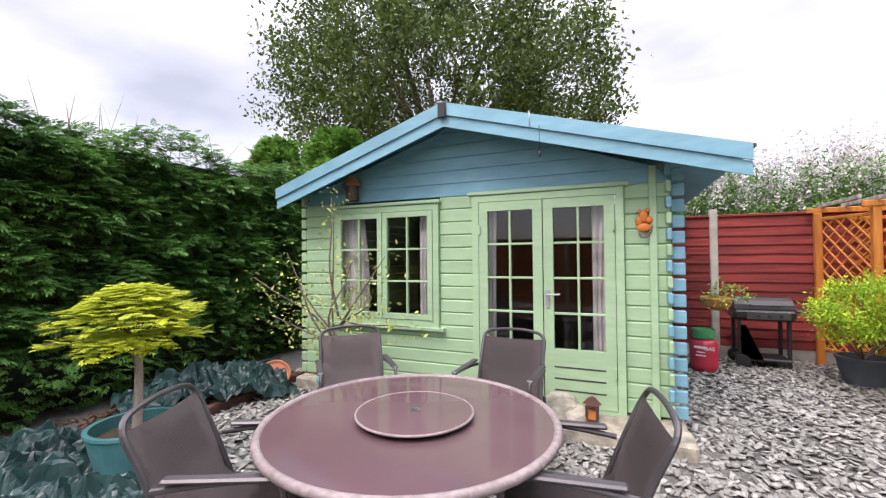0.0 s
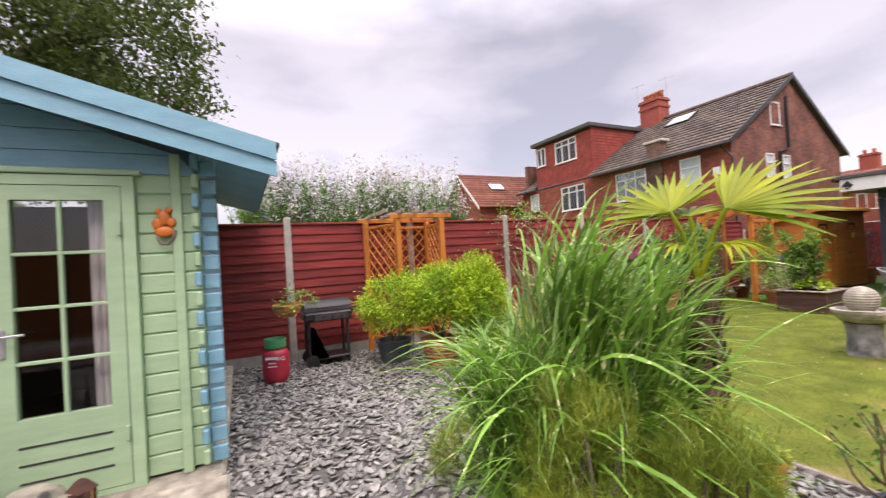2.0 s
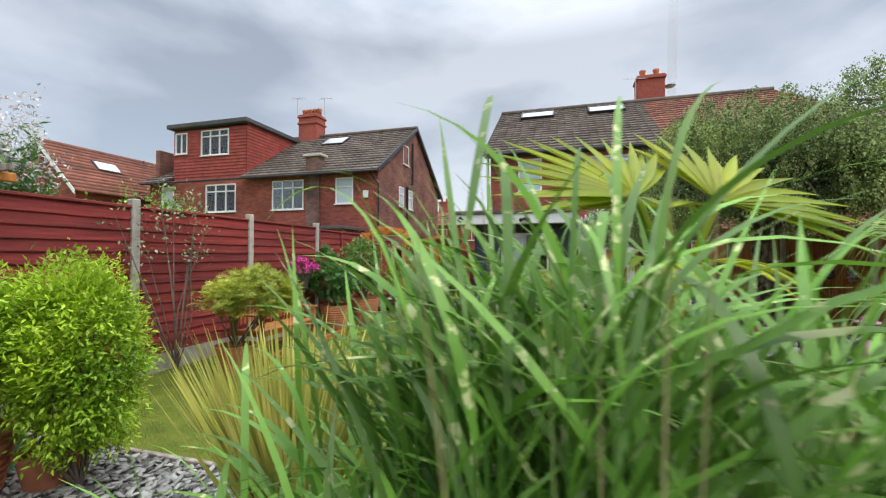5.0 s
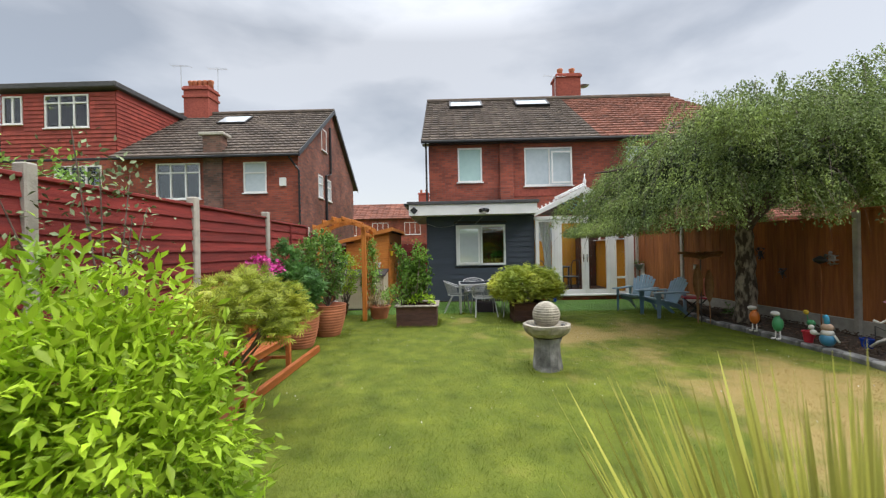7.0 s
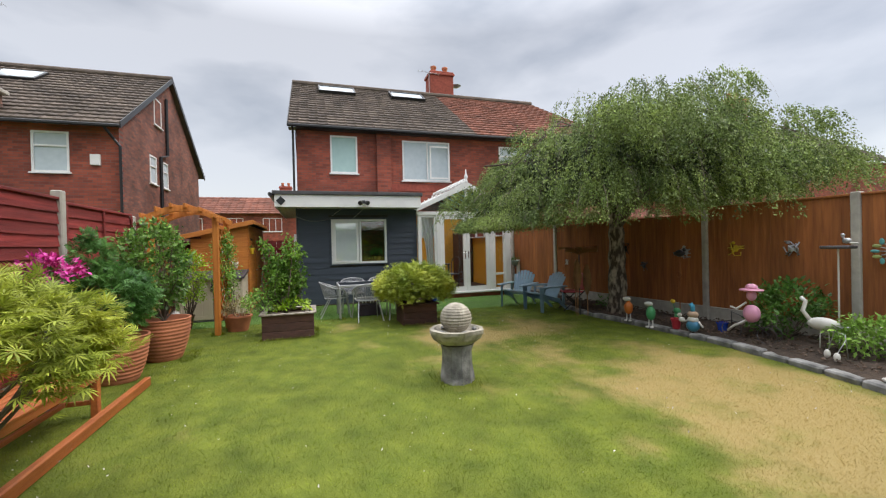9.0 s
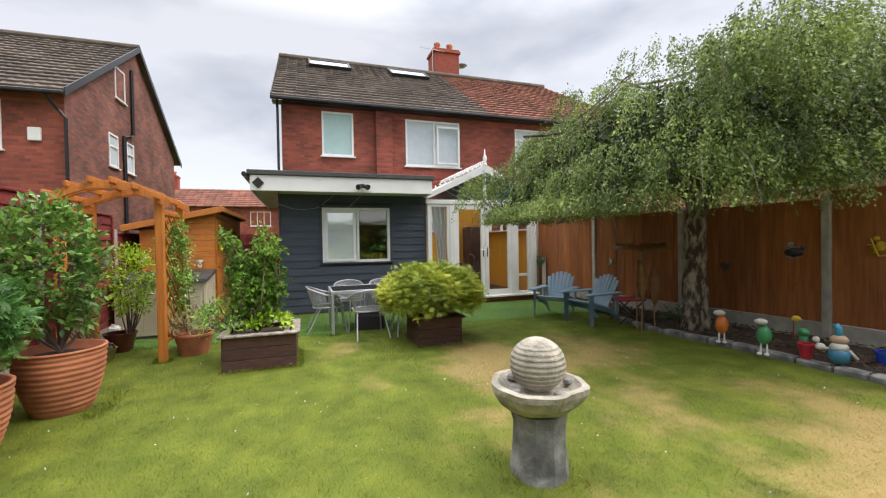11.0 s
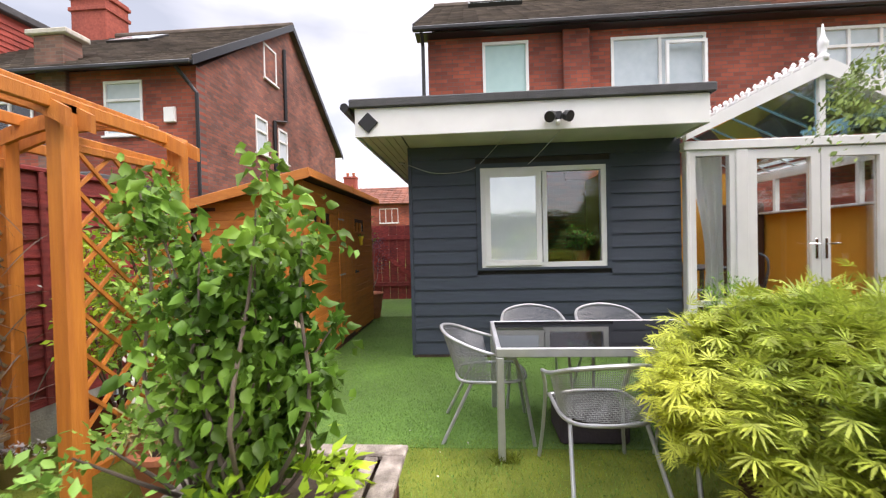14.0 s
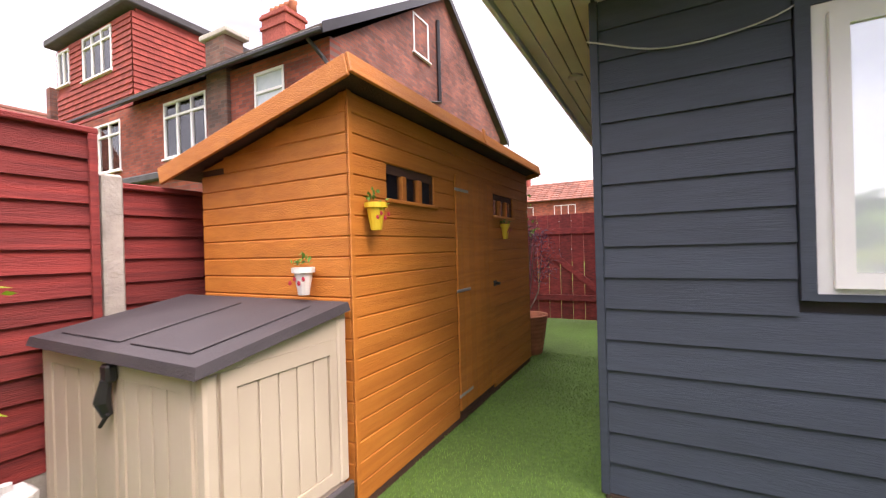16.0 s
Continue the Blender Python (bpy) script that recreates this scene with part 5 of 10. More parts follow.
for r in range(16):
    z = 5.27 + r * 0.157
    spans = [(15.95, 20.42)]
    if 6.40 < z + 0.08 < 7.76:
        spans = [(15.95, 16.96), (18.74, 19.53), (20.36, 20.42)]
    for a, b in spans:
        n = max(1, int((b - a) / 0.19))
        for j in range(n):
            y = a + (b - a) * j / n
            v = [bm.verts.new(p) for p in ((15.905, y + 0.003, z), (15.905, y + (b - a) / n - 0.003, z), (15.935, y + (b - a) / n - 0.003, z + 0.162), (15.935, y + 0.003, z + 0.162), (15.95, y, z), (15.95, y + (b - a) / n, z))]
            bm.faces.new((v[0], v[3], v[2], v[1]))
            bm.faces.new((v[0], v[1], v[5], v[4]))
    if z > 5.2:
        n = 22
        for j in range(n):
            x = 15.94 + 3.9 * j / n
            if z > 5.55 + (x - 16.1) * 0.63 - 0.4:
                v = [bm.verts.new(p) for p in ((x + 0.003, 15.925, z), (x + 3.9 / n - 0.003, 15.925, z), (x + 3.9 / n - 0.003, 15.955, z + 0.162), (x + 0.003, 15.955, z + 0.162), (x, 15.97, z), (x + 3.9 / n, 15.97, z))]
                bm.faces.new((v[0], v[1], v[2], v[3]))
                bm.faces.new((v[0], v[4], v[5], v[1]))
part("hung_tiles", bm, TILEH, nh, "courses of red hung tiles", "stuff")
part("dormer_side", B((16.051, 15.97, 5.2), (20.0, 16.07, 7.899)), TILEH, nh)
part("dormer_roof", B((15.70, 15.78, 7.90), (20.3, 20.7, 8.12), 0.03), FELT, nh, "flat black dormer roof")
upvc(nh, 15.93, 17.0, 18.7, 6.45, 7.72, splits=(17.57, 18.13), top=7.4, behind=CURTAIN, pane=GLASS)
upvc(nh, 15.93, 19.57, 20.33, 6.63, 7.7, splits=(19.95,), pane=GLASS, behind=CURTAIN)
# DARKIN here: a dark sheet close behind the glass paints the unlit room
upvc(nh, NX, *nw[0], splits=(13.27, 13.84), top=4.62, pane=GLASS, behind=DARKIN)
upvc(nh, NX, *nw[1], top=4.55, pane=PALEGL)
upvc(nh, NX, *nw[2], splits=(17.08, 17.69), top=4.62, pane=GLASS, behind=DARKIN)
upvc(nh, NX, *nw[3], pane=PALEGL)
for h in sw:
    upvc(nh, NY, *h, pane=PALEGL, axis="y", sgn=-1, top=(h[2] + 0.62 * (h[3] - h[2])) if h[2] < 5 else None)
stack(nh, 20.0, 20.9, 14.78, 15.98, 7.6, 9.42, pots=5, label="broad orange-red brick chimney with clay pots")
part("corbel", B((19.95, 14.73, 9.05), (20.95, 16.03, 9.17), 0.01), BRICKB, nh, "projecting brick course")
n_, u_ = Vector((-3.12, 0, 4.86)).normalized(), Vector((4.86, 0, 3.12)).normalized()
m = Matrix(((u_.x, 0, n_.x, 18.95), (0, 1, 0, 0), (u_.z, 0, n_.z, 7.36), (0, 0, 0, 1)))
sk = part("skylight", B((0, 12.5, 0.0), (1.0, 13.8, 0.12), 0.01, m), BLACKP, nh, "grey-framed roof window")
part("pane", B((0.07, 12.57, 0.121), (0.93, 13.73, 0.128), 0, m), PALEGL, sk, "pane painted pale for reflected sky")
aerial(nh, 20.2, 16.2, 9.6)
aerial(nh, 20.2, 14.4, 9.4)
part("flue", B((NX - 0.1, 11.85, 2.6), (NX + 0.35, 12.55, 5.98), 0.02), BRICKG, nh, "sooty brick flue rising past the eave")
part("flue_cap", B((NX - 0.16, 11.72, 5.981), (NX + 0.42, 12.68, 6.1), 0.02), CONC, nh, "stepped stone flue cap")
part("downpipe", T([(15.55, 9.25, 5.1), (15.78, 9.1, 4.8), (15.78, 8.95, 4.6), (15.78, 8.95, 0.3)], 0.04, 8), BLACKM, nh, "black downpipe")
part("soil_pipe", T([(19.95, 8.94, 7.4), (19.95, 8.94, 5.2), (19.2, 8.94, 5.0), (19.2, 8.94, 0.2)], 0.055, 8), BLACKM, nh, "black soil pipe")
part("alarm_box", B((NX - 0.08, 9.45, 4.02), (NX - 0.002, 9.7, 4.34), 0.015), WHITE, nh, "cream alarm box")
for y0, y1, z in ((14.9, 15.9, 4.6),):
    part("flat_canopy", B((NX - 1.9, 9.6, 2.55), (NX - 0.002, 14.6, 2.68), 0.02), FELT, nh, "black flat roof of the rear extension")
part("rear_extension", B((NX - 1.8, 9.7, 0), (NX - 0.003, 14.5, 2.549)), BRICKX, nh, "brick rear extension")


def gable_house(x, y, w, depth, eave, ridge, mat_roof, label):
    h = thing("house", (x, y, 0), label, "house")
    bm = B((x, y - w / 2, 0), (x + depth, y + w / 2, eave))
    for xx, s in ((x, 1), (x + depth, -1)):
        v = [bm.verts.new(p) for p in ((xx, y - w / 2, eave), (xx, y + w / 2, eave), (xx, y, ridge - 0.05))]
        bm.faces.new(v)
    part("wall", bm, BRICKX, h, "red brick walls")
    for s in (-1, 1):
        V, F = [], []
        n = 14
        hw = w / 2 + 0.35
        for k in range(n):
            ya, yb = hw * (1 - k / n), hw * (1 - (k + 1) / n)
            za = eave - 0.1 + (ridge - eave + 0.15) * k / n
            zb = eave - 0.1 + (ridge - eave + 0.15) * (k + 1) / n
            i = len(V)
            V += [(x - 0.3, y + s * (ya + 0.03), za + 0.04), (x + depth, y + s * (ya + 0.03), za + 0.04), (x + depth, y + s * yb, zb), (x - 0.3, y + s * yb, zb), (x - 0.3, y + s * ya, za - 0.02), (x + depth, y + s * ya, za - 0.02)]
            F += [(i, i + 1, i + 2, i + 3), (i + 4, i + 5, i + 1, i)]
        arr("roof_course", V, F, mat_roof, h, "dark red roof tiles", "stuff")
        bm = bmesh.new()
        v = [bm.verts.new(p) for p in ((x - 0.32, y + s * (hw + 0.02), eave - 0.28), (x - 0.32, y, ridge - 0.12), (x - 0.32, y, ridge + 0.06), (x - 0.32, y + s * (hw + 0.02), eave - 0.08))]
        u = [bm.verts.new((q.co.x + 0.03, q.co.y, q.co.z)) for q in v]
        bm.faces.new(v)
        bm.faces.new(u[::-1])
        for q in range(4):
            bm.faces.new((v[q], u[q], u[(q + 1) % 4], v[(q + 1) % 4]))
        part("bargeboard", bm, WHITE, h, "white bargeboard")
    part("flue", B((x - 0.25, y - 0.35, 0), (x - 0.002, y + 0.35, eave + (ridge - eave) * 0.55), 0.02), BRICKB, h, "brick chimney breast on the gable")
    for yy in (-1.35, 0.7):
        upvc(h, x, y + yy, y + yy + 1.1, eave - 1.9, eave - 0.7, splits=(y + yy + 0.55,), pane=PALEGL)
    n = Vector((0, -(ridge - eave + 0.15), w / 2 + 0.35)).normalized()
    u = Vector((0, w / 2 + 0.35, ridge - eave + 0.15)).normalized()
    m = Matrix(((1, 0, 0, x + 1.6), (0, u.y, n.y, y - 1.35), (0, u.z, n.z, ridge - 1.35 * (ridge - eave + 0.15) / (w / 2 + 0.35)), (0, 0, 0, 1)))
    sk = part("skylight", B((0, 0, 0.02), (1.2, 0.75, 0.12), 0.01, m), BLACKP, h, "roof window")
    # white colour paints the sky's reflection on the roof window
    part("pane", B((0.08, 0.08, 0.121), (1.12, 0.67, 0.13), 0, m), WHITE, sk, "pane painted white for reflected sky")
    return h


gable_house(13.1, 25.3, 4.8, 9.0, 4.55, 7.05, TILER, "low red-brick house with a gable and a dark red roof")
gable_house(13.7, 33.5, 4.6, 9.0, 4.7, 7.0, TILER, "low red-brick house with a gable, farther along the road")
gable_house(14.5, 42.0, 5.5, 9.0, 4.9, 7.2, TILER, "distant red-brick gabled house")


def far_row(x, y0, y1, eave, ridge, label):
    """Houses across the road, seen in the gap: walls, roof, windows, chimneys."""
    h = thing("house", (x, (y0 + y1) / 2, 0), label, "house")
    part("wall", B((x, y0, 0), (x + 8, y1, eave)), BRICKX, h)
    slope_tiles("roof_tiles", h, TILER, x - 0.3, eave, x + 4, ridge, y0, y1, gauge=0.5, pitch_w=0.6, label="red-brown tiles")
    bm = bmesh.new()
    v = [bm.verts.new(p) for p in ((x + 8.3, y0, eave), (x + 8.3, y1, eave), (x + 4, y1, ridge), (x + 4, y0, ridge), (x - 0.3, y0, eave - 0.03), (x - 0.3, y1, eave - 0.03))]
    bm.faces.new((v[0], v[1], v[2], v[3]))
    bm.faces.new((v[3], v[2], v[5], v[4]))
    part("roof", bm, TILER, h)
    y = y0 + 1.0
    while y < y1 - 2:
        for z0, z1 in ((3.2, 4.5), (0.9, 2.2)):
            upvc(h, x, y, y + 1.7, z0, z1, splits=(y + 0.57, y + 1.13), pane=PALEGL)
        y += 3.4
    for k in range(int((y1 - y0) / 9) + 1):
        stack(h, x + 3.6, x + 4.4, y0 + 3.6 + k * 9, y0 + 4.8 + k * 9, ridge - 0.5, ridge + 1.0, mat=BRICKB)
    return h


far_row(44.0, 2.0, 36.0, 4.9, 6.9, "red-brick houses across the road with red-brown roofs")
sh = thing("house", (15.69, -19, 0), "red-brick semi-detached house beyond the weeping tree", "house")
part("wall", B((15.69, -27, 0), (25.0, -14.2, 5.45)), BRICKX, sh)
slope_tiles("roof_tiles", sh, TILED, 15.42, 5.47, 20.4, 8.5, -27.2, -14.0, gauge=0.4, pitch_w=0.5)
bm = bmesh.new()
for (a, b) in (((15.4, 5.44), (20.4, 8.47)), ((25.7, 5.44), (20.4, 8.47))):
    bm.faces.new([bm.verts.new(p) for p in ((a[0], -27.2, a[1]), (a[0], -14, a[1]), (b[0], -14, b[1]), (b[0], -27.2, b[1]))])
part("roof", bm, TILED, sh)
stack(sh, 20.0, 20.9, -22.2, -20.9, 8.0, 9.9)
# neighbour's low lean-to roof behind the brown fence
ln = thing("lean_to", (15, -5.5, 0), "neighbour's low lean-to with a red tiled roof", "lean-to")
slope_tiles("roof_tiles", ln, TILER, 12.9, 2.25, 15.6, 3.0, -8.6, -2.9)
part("wall", B((13.1, -8.4, 0), (15.68, -3.1, 2.2)), BRICKX, ln)
# red gate at the end of the side passage
gate = thing("gate", (17.1, 5.3, 0), "red-stained boarded side gate, closed", "gate")
for k in range(11):
    y = 4.3 + k * 0.19
    part("gate_board", B((17.1, y, 0.05), (17.12, y + 0.183, 1.78), 0.004), REDF, gate)
for z in (0.35, 1.45):
    part("gate_rail", B((17.07, 4.32, z), (17.099, 6.36, z + 0.1), 0.004), REDF, gate)
part("gate_brace", box(bmesh.new(), (17.06, -0.05, 0), (17.069, 0.05, 1.5), 0.003, Matrix.Translation((0, 4.5, 0.4)) @ Matrix.Rotation(radians(-50), 4, "X")), REDF, gate)
part("gate_post", B((17.05, 4.12, 0), (17.16, 4.28, 2.0), 0.01), WHITE, gate, "white post")


# ---- shapes made of soft blobs, one mesh with several paints ----
def figure(name, loc, label, category, blobs, rz=0, group="", size=1.0):
    """A small statue or toy: ellipsoids (centre, radii, paint) and bars ((a, b), radius, paint) in ONE mesh."""
    me = bpy.data.meshes.new(name)
    mats, bm = [], bmesh.new()
    for a, r, mat in blobs:
        if mat not in mats:
            mats.append(mat)
        n0 = len(bm.faces)
        if isinstance(a[0], (tuple, list)):
            tube(bm, list(a), r, 7)
        else:
            prof = [(max(0.02, math.sin(math.pi * k / 8)), -math.cos(math.pi * k / 8)) for k in range(9)]
            rings = []
            for pr, pz in prof:
                rings.append([bm.verts.new((a[0] + r[0] * pr * math.cos(6.2832 * q / 12), a[1] + r[1] * pr * math.sin(6.2832 * q / 12), a[2] + r[2] * pz)) for q in range(12)])
            for p, q in zip(rings, rings[1:]):
                for k in range(12):
                    bm.faces.new((p[k], p[(k + 1) % 12], q[(k + 1) % 12], q[k]))
            bm.faces.new(rings[0][::-1])
            bm.faces.new(rings[-1])
        bm.faces.ensure_lookup_table()
        for f in bm.faces[n0:]:
            f.material_index = mats.index(mat)
            f.smooth = True
    bm.to_mesh(me)
    bm.free()
    for mt in mats:
        me.materials.append(mt)
    ob = new(name, me)
    ob.matrix_basis = pose(*loc, 0, 0, rz) @ Matrix.Scale(size, 4)
    return tagged(ob, label, category, group)


# ---- the round table and its sling chairs ----
G = 0.085
tx, ty = -2.70, 1.13
tb = thing("garden_table", (tx, ty, G), "round mauve glass-topped garden table with a worn metal rim", "table")
part("glass_top", LT([(0.665, 0.0), (0.675, 0.003), (0.675, 0.008), (0.02, 0.009)], (tx, ty, G + 0.675), 64), TABLEG, tb)
part("rim", tube(bmesh.new(), [(tx + 0.69 * math.cos(a / 48 * 6.2832), ty + 0.69 * math.sin(a / 48 * 6.2832), G + 0.674) for a in range(48)], 0.02, 10, True), TABLEE, tb, "worn pale metal rim", smooth=True)
part("under_ring", tube(bmesh.new(), [(tx + 0.5 * math.cos(a / 32 * 6.2832), ty + 0.5 * math.sin(a / 32 * 6.2832), G + 0.62) for a in range(32)], 0.014, 8, True), METALD, tb)
for k in range(4):
    a = radians(45 + 90 * k)
    c, s = math.cos(a), math.sin(a)
    part("leg", T(curve_pts([(tx + 0.55 * c, ty + 0.55 * s, G + 0.64), (tx + 0.48 * c, ty + 0.48 * s, G + 0.35), (tx + 0.5 * c, ty + 0.5 * s, G)], 4), 0.018, 8), METALD, tb)
lz = thing("lazy_susan", (tx + 0.02, ty + 0.0, G + 0.685), "round mauve glass turntable lying on the garden table", "turntable")
part("base", LT([(0.1, 0), (0.1, 0.018)], (tx + 0.02, ty, G + 0.686), 20), METALD, lz)
part("plate", LT([(0.275, 0.0), (0.28, 0.003), (0.28, 0.008), (0.02, 0.009)], (tx + 0.02, ty, G + 0.706), 56), TABLEG, lz)
part("rim", tube(bmesh.new(), [(tx + 0.02 + 0.282 * math.cos(a / 40 * 6.2832), ty + 0.282 * math.sin(a / 40 * 6.2832), G + 0.71) for a in range(40)], 0.006, 8, True), TABLEE, lz, "rusty pale rim")
part("hub", LT([(0.025, 0), (0.025, 0.004), (0.012, 0.006), (0.012, 0.002)], (tx + 0.02, ty, G + 0.7155), 16), CHROME, lz)


def sling_chair(loc, rz, label):
    c = thing("garden_chair", loc, label, "chair", "chairs round the garden table", rz=rz)
    for s in (-1, 1):
        x = 0.265 * s
        part("side_frame", T(curve_pts([(x, 0.26, 0.0), (x, 0.24, 0.3), (x, 0.22, 0.6), (x, 0.12, 0.635), (x, -0.1, 0.62), (x, -0.26, 0.60)], 5), 0.013, 8), METALD, c)
        part("rear_leg", T([(x, -0.24, 0.42), (x, -0.33, 0.0)], 0.013, 8), METALD, c)
        part("armrest", box(bmesh.new(), (x - 0.024, -0.22, 0.632), (x + 0.024, 0.2, 0.652), 0.008), METALD, c, "flat bronze-grey armrest")
        part("seat_rail", T([(x * 0.93, 0.24, 0.41), (x * 0.93, -0.2, 0.39)], 0.013, 8), METALD, c)
    part("back_frame", T(curve_pts([(-0.245, -0.2, 0.39), (-0.245, -0.31, 0.66), (-0.235, -0.385, 0.82), (-0.12, -0.40, 0.865), (0.12, -0.40, 0.865), (0.235, -0.385, 0.82), (0.245, -0.31, 0.66), (0.245, -0.2, 0.39)], 5), 0.013, 8), METALD, c)
    V, F = [], []
    prof = [(0.25, 0.40), (0.23, 0.418), (0.1, 0.405), (-0.05, 0.39), (-0.17, 0.395), (-0.235, 0.45), (-0.285, 0.6), (-0.34, 0.73), (-0.375, 0.81)]

    def sheet(lo, hi, nm):
        bm = bmesh.new()
        rows = []
        for y, z in prof[lo:hi]:
            for side in (0,):
                rows.append([bm.verts.new((x, y - 0.004 * (1 - (x / 0.24) ** 2), z - 0.012 * (1 - (x / 0.24) ** 2))) for x in np.linspace(-0.237, 0.237, 7)])
        for a, b in zip(rows, rows[1:]):
            for k in range(6):
                bm.faces.new((a[k], a[k + 1], b[k + 1], b[k]))
        bmesh.ops.solidify(bm, geom=bm.faces[:], thickness=0.004)
        return part(nm, bm, MESHG, c, "brown woven sling " + nm, smooth=True)
    sheet(0, 6, "seat")
    sheet(5, 9, "backrest")
    return c


ch = sling_chair((-3.23, 0.67, G), -65, "bronze-grey sling garden chair turned towards the round table")
for loc, rz in (((-3.62, 1.98, G), -138), ((-2.56, 2.22, G), 178), ((-2.0, 1.16, G), 99)):
    copy_thing(ch, pose(*loc, 0, 0, rz))

# ---- pots and small things on the gravel ----


def pot(name, loc, r, h, mat, label, ribs=0, taper=0.72, rim=0.02, soil=True, category="plant pot", group="", barrel=0.0):
    p = thing(name, loc, label, category, group)
    n = max(6, ribs * 4)
    prof = []
    for k in range(n + 1):
        f = k / n
        rr = r * (taper + (1 - taper) * f + barrel * math.sin(math.pi * f * 0.9))
        if ribs and 0.06 < f < 0.97:
            rr += 0.012 * abs(math.sin(math.pi * f * ribs)) - 0.004
        prof.append((rr, h * f))
    prof += [(prof[-1][0] + rim * 0.5, h), (prof[-1][0] + rim * 0.5, h + rim), (prof[-1][0] - rim, h + rim), (prof[-1][0] - rim, h - 0.06), (0.02, h - 0.065)]
    part("body", LT(prof, loc, 36), mat, p, smooth=bool(ribs))
    if soil:
        part("soil", LT([(prof[-1][0], 0), (r - rim * 1.6, 0.0), (r * 0.5, 0.012), (0.02, 0.02)], (loc[0], loc[1], loc[2] + h - 0.055), 24, wob=0.1), SOIL, p, "dark potting soil")
    return p


def stems(parent, base, tips, r0, r1, mat=TWIG, name="stem", bend=0.08, seg=6):
    for k, t in enumerate(tips):
        b = Vector(base) if not isinstance(base[0], (tuple, list, Vector)) else Vector(base[k])
        t = Vector(t)
        d = t - b
        rn = random.Random(k * 7 + int(abs(b.x) * 100))
        off = Vector((rn.uniform(-1, 1), rn.uniform(-1, 1), rn.uniform(-.3, .3))) * bend * d.length
        pts = curve_pts([b, b + d * 0.4 + off, b + d * 0.75 + off * 0.3, t], 3)
        n = len(pts)
        part(name, T(pts, [r0 + (r1 - r0) * i / (n - 1) for i in range(n)], seg), mat, parent)


# golden fir in a teal pot
fx, fy = -4.74, 1.08
pot("plant_pot", (fx, fy, G - 0.01), 0.27, 0.36, TEAL, "round teal plastic pot with a pale rim on the gravel")
fir = thing("fir_tree", (fx, fy, G + 0.3), "small golden grafted fir with tiered yellow-green needles in a pot", "tree")
part("trunk", T(curve_pts([(fx, fy, G + 0.25), (fx + 0.02, fy, G + 0.6), (fx, fy + 0.01, G + 0.85), (fx, fy, 1.3)], 4), [0.032, 0.03, 0.028, 0.027, 0.026, 0.025, 0.024, 0.023, 0.022, 0.02, 0.018, 0.014, 0.01], 9), M("pale_bark", (0.50, 0.42, 0.36), (0.32, 0.26, 0.22), scale=12, bump=0.4), fir, "pale slim trunk")
P, D = [], []
tips = []
rn = np.random.default_rng(5)
for tier, (z, rad) in enumerate(((1.38, 0.14), (1.35, 0.27), (1.28, 0.36), (1.20, 0.42), (1.09, 0.43), (1.04, 0.34))):
    for k in range(9 if tier < 5 else 6):
        a = k * 0.698 + tier * 0.5 + rn.uniform(-.15, .15)
        r = rad * rn.uniform(0.75, 1.08)
        tips.append((fx + r * math.cos(a), fy + r * math.sin(a), z - 0.05))
        m = 42
        f = rn.uniform(0.25, 1.0, m)[:, None]
        c = np.array((math.cos(a), math.sin(a), 0))
        s = np.array((-math.sin(a), math.cos(a), 0))
        P.append(np.array((fx, fy, z)) + c * r * f + s * rn.normal(size=(m, 1)) * 0.075 * (1.2 - f * 0.6) + np.array((0, 0, 1)) * (-0.07 * f + rn.normal(size=(m, 1)) * 0.012))
        D.append(c + s * rn.normal(size=(m, 1)) * 0.8 + np.array((0, 0, 1)) * rn.normal(size=(m, 1)) * 0.15)
stems(fir, (fx, fy, 1.0), tips[::3], 0.009, 0.004, name="branch")
leaves("needles", np.concatenate(P), np.concatenate(D), RNG.uniform(0.06, 0.095, sum(len(p) for p in P)), STEMF, YFIR, fir, "yellow-green flat needles", flat=0.9)


def tarp(loc, rx, ry, h, seed, label):
    """A crumpled sheet: folds and creases, thin, resting on the ground."""
    bm = bmesh.new()
    n = 72
    rows = []
    for i in range(n):
        row = []
        for j in range(n):
            u, v = i / (n - 1) * 2 - 1, j / (n - 1) * 2 - 1
            d = math.hypot(u, v)
            k = max(0, 1 - d * 0.85)
            q = Vector((u * 2.2, v * 2.2, seed))
            z = h * (k ** 0.6) * (0.55 + 0.9 * abs(noise.noise(q))) + 0.20 * abs(noise.noise(q * 2.3)) + 0.11 * abs(noise.noise(q * 4.6)) + 0.03 * abs(noise.noise(q * 11))
            w = 1 + 0.28 * noise.noise(Vector((math.atan2(v, u) * 1.5, seed, 0)))
            row.append(bm.verts.new((u * rx * w + 0.06 * noise.noise(q * 3), v * ry * w + 0.06 * noise.noise(q * 3 + Vector((9, 9, 9))), 0.012 + z * (1 if d < 1.1 else max(0.0, 1 - (d - 1.1) * 3)))))
        rows.append(row)
    for a, b in zip(rows, rows[1:]):
        for k in range(n - 1):
            bm.faces.new((a[k], a[k + 1], b[k + 1], b[k]))
    ob = part("tarpaulin", bm, TARP, None)
    ob.matrix_basis = pose(*loc, 0, 0, seed * 37)
    return tagged(ob, label, "tarpaulin", "crumpled tarpaulins")


tarp((-5.28, 0.62, G), 0.85, 0.62, 0.24, 1.3, "crumpled dark green tarpaulin heaped on the ground by the teal pot")
tarp((-5.75, 2.35, G), 0.5, 0.75, 0.26, 4.1, "crumpled dark green tarpaulin heaped beneath the conifer hedge")
tarp((-6.0, -0.4, G), 0.6, 0.5, 0.2, 7.7, "crumpled dark green tarpaulin beside the hedge")
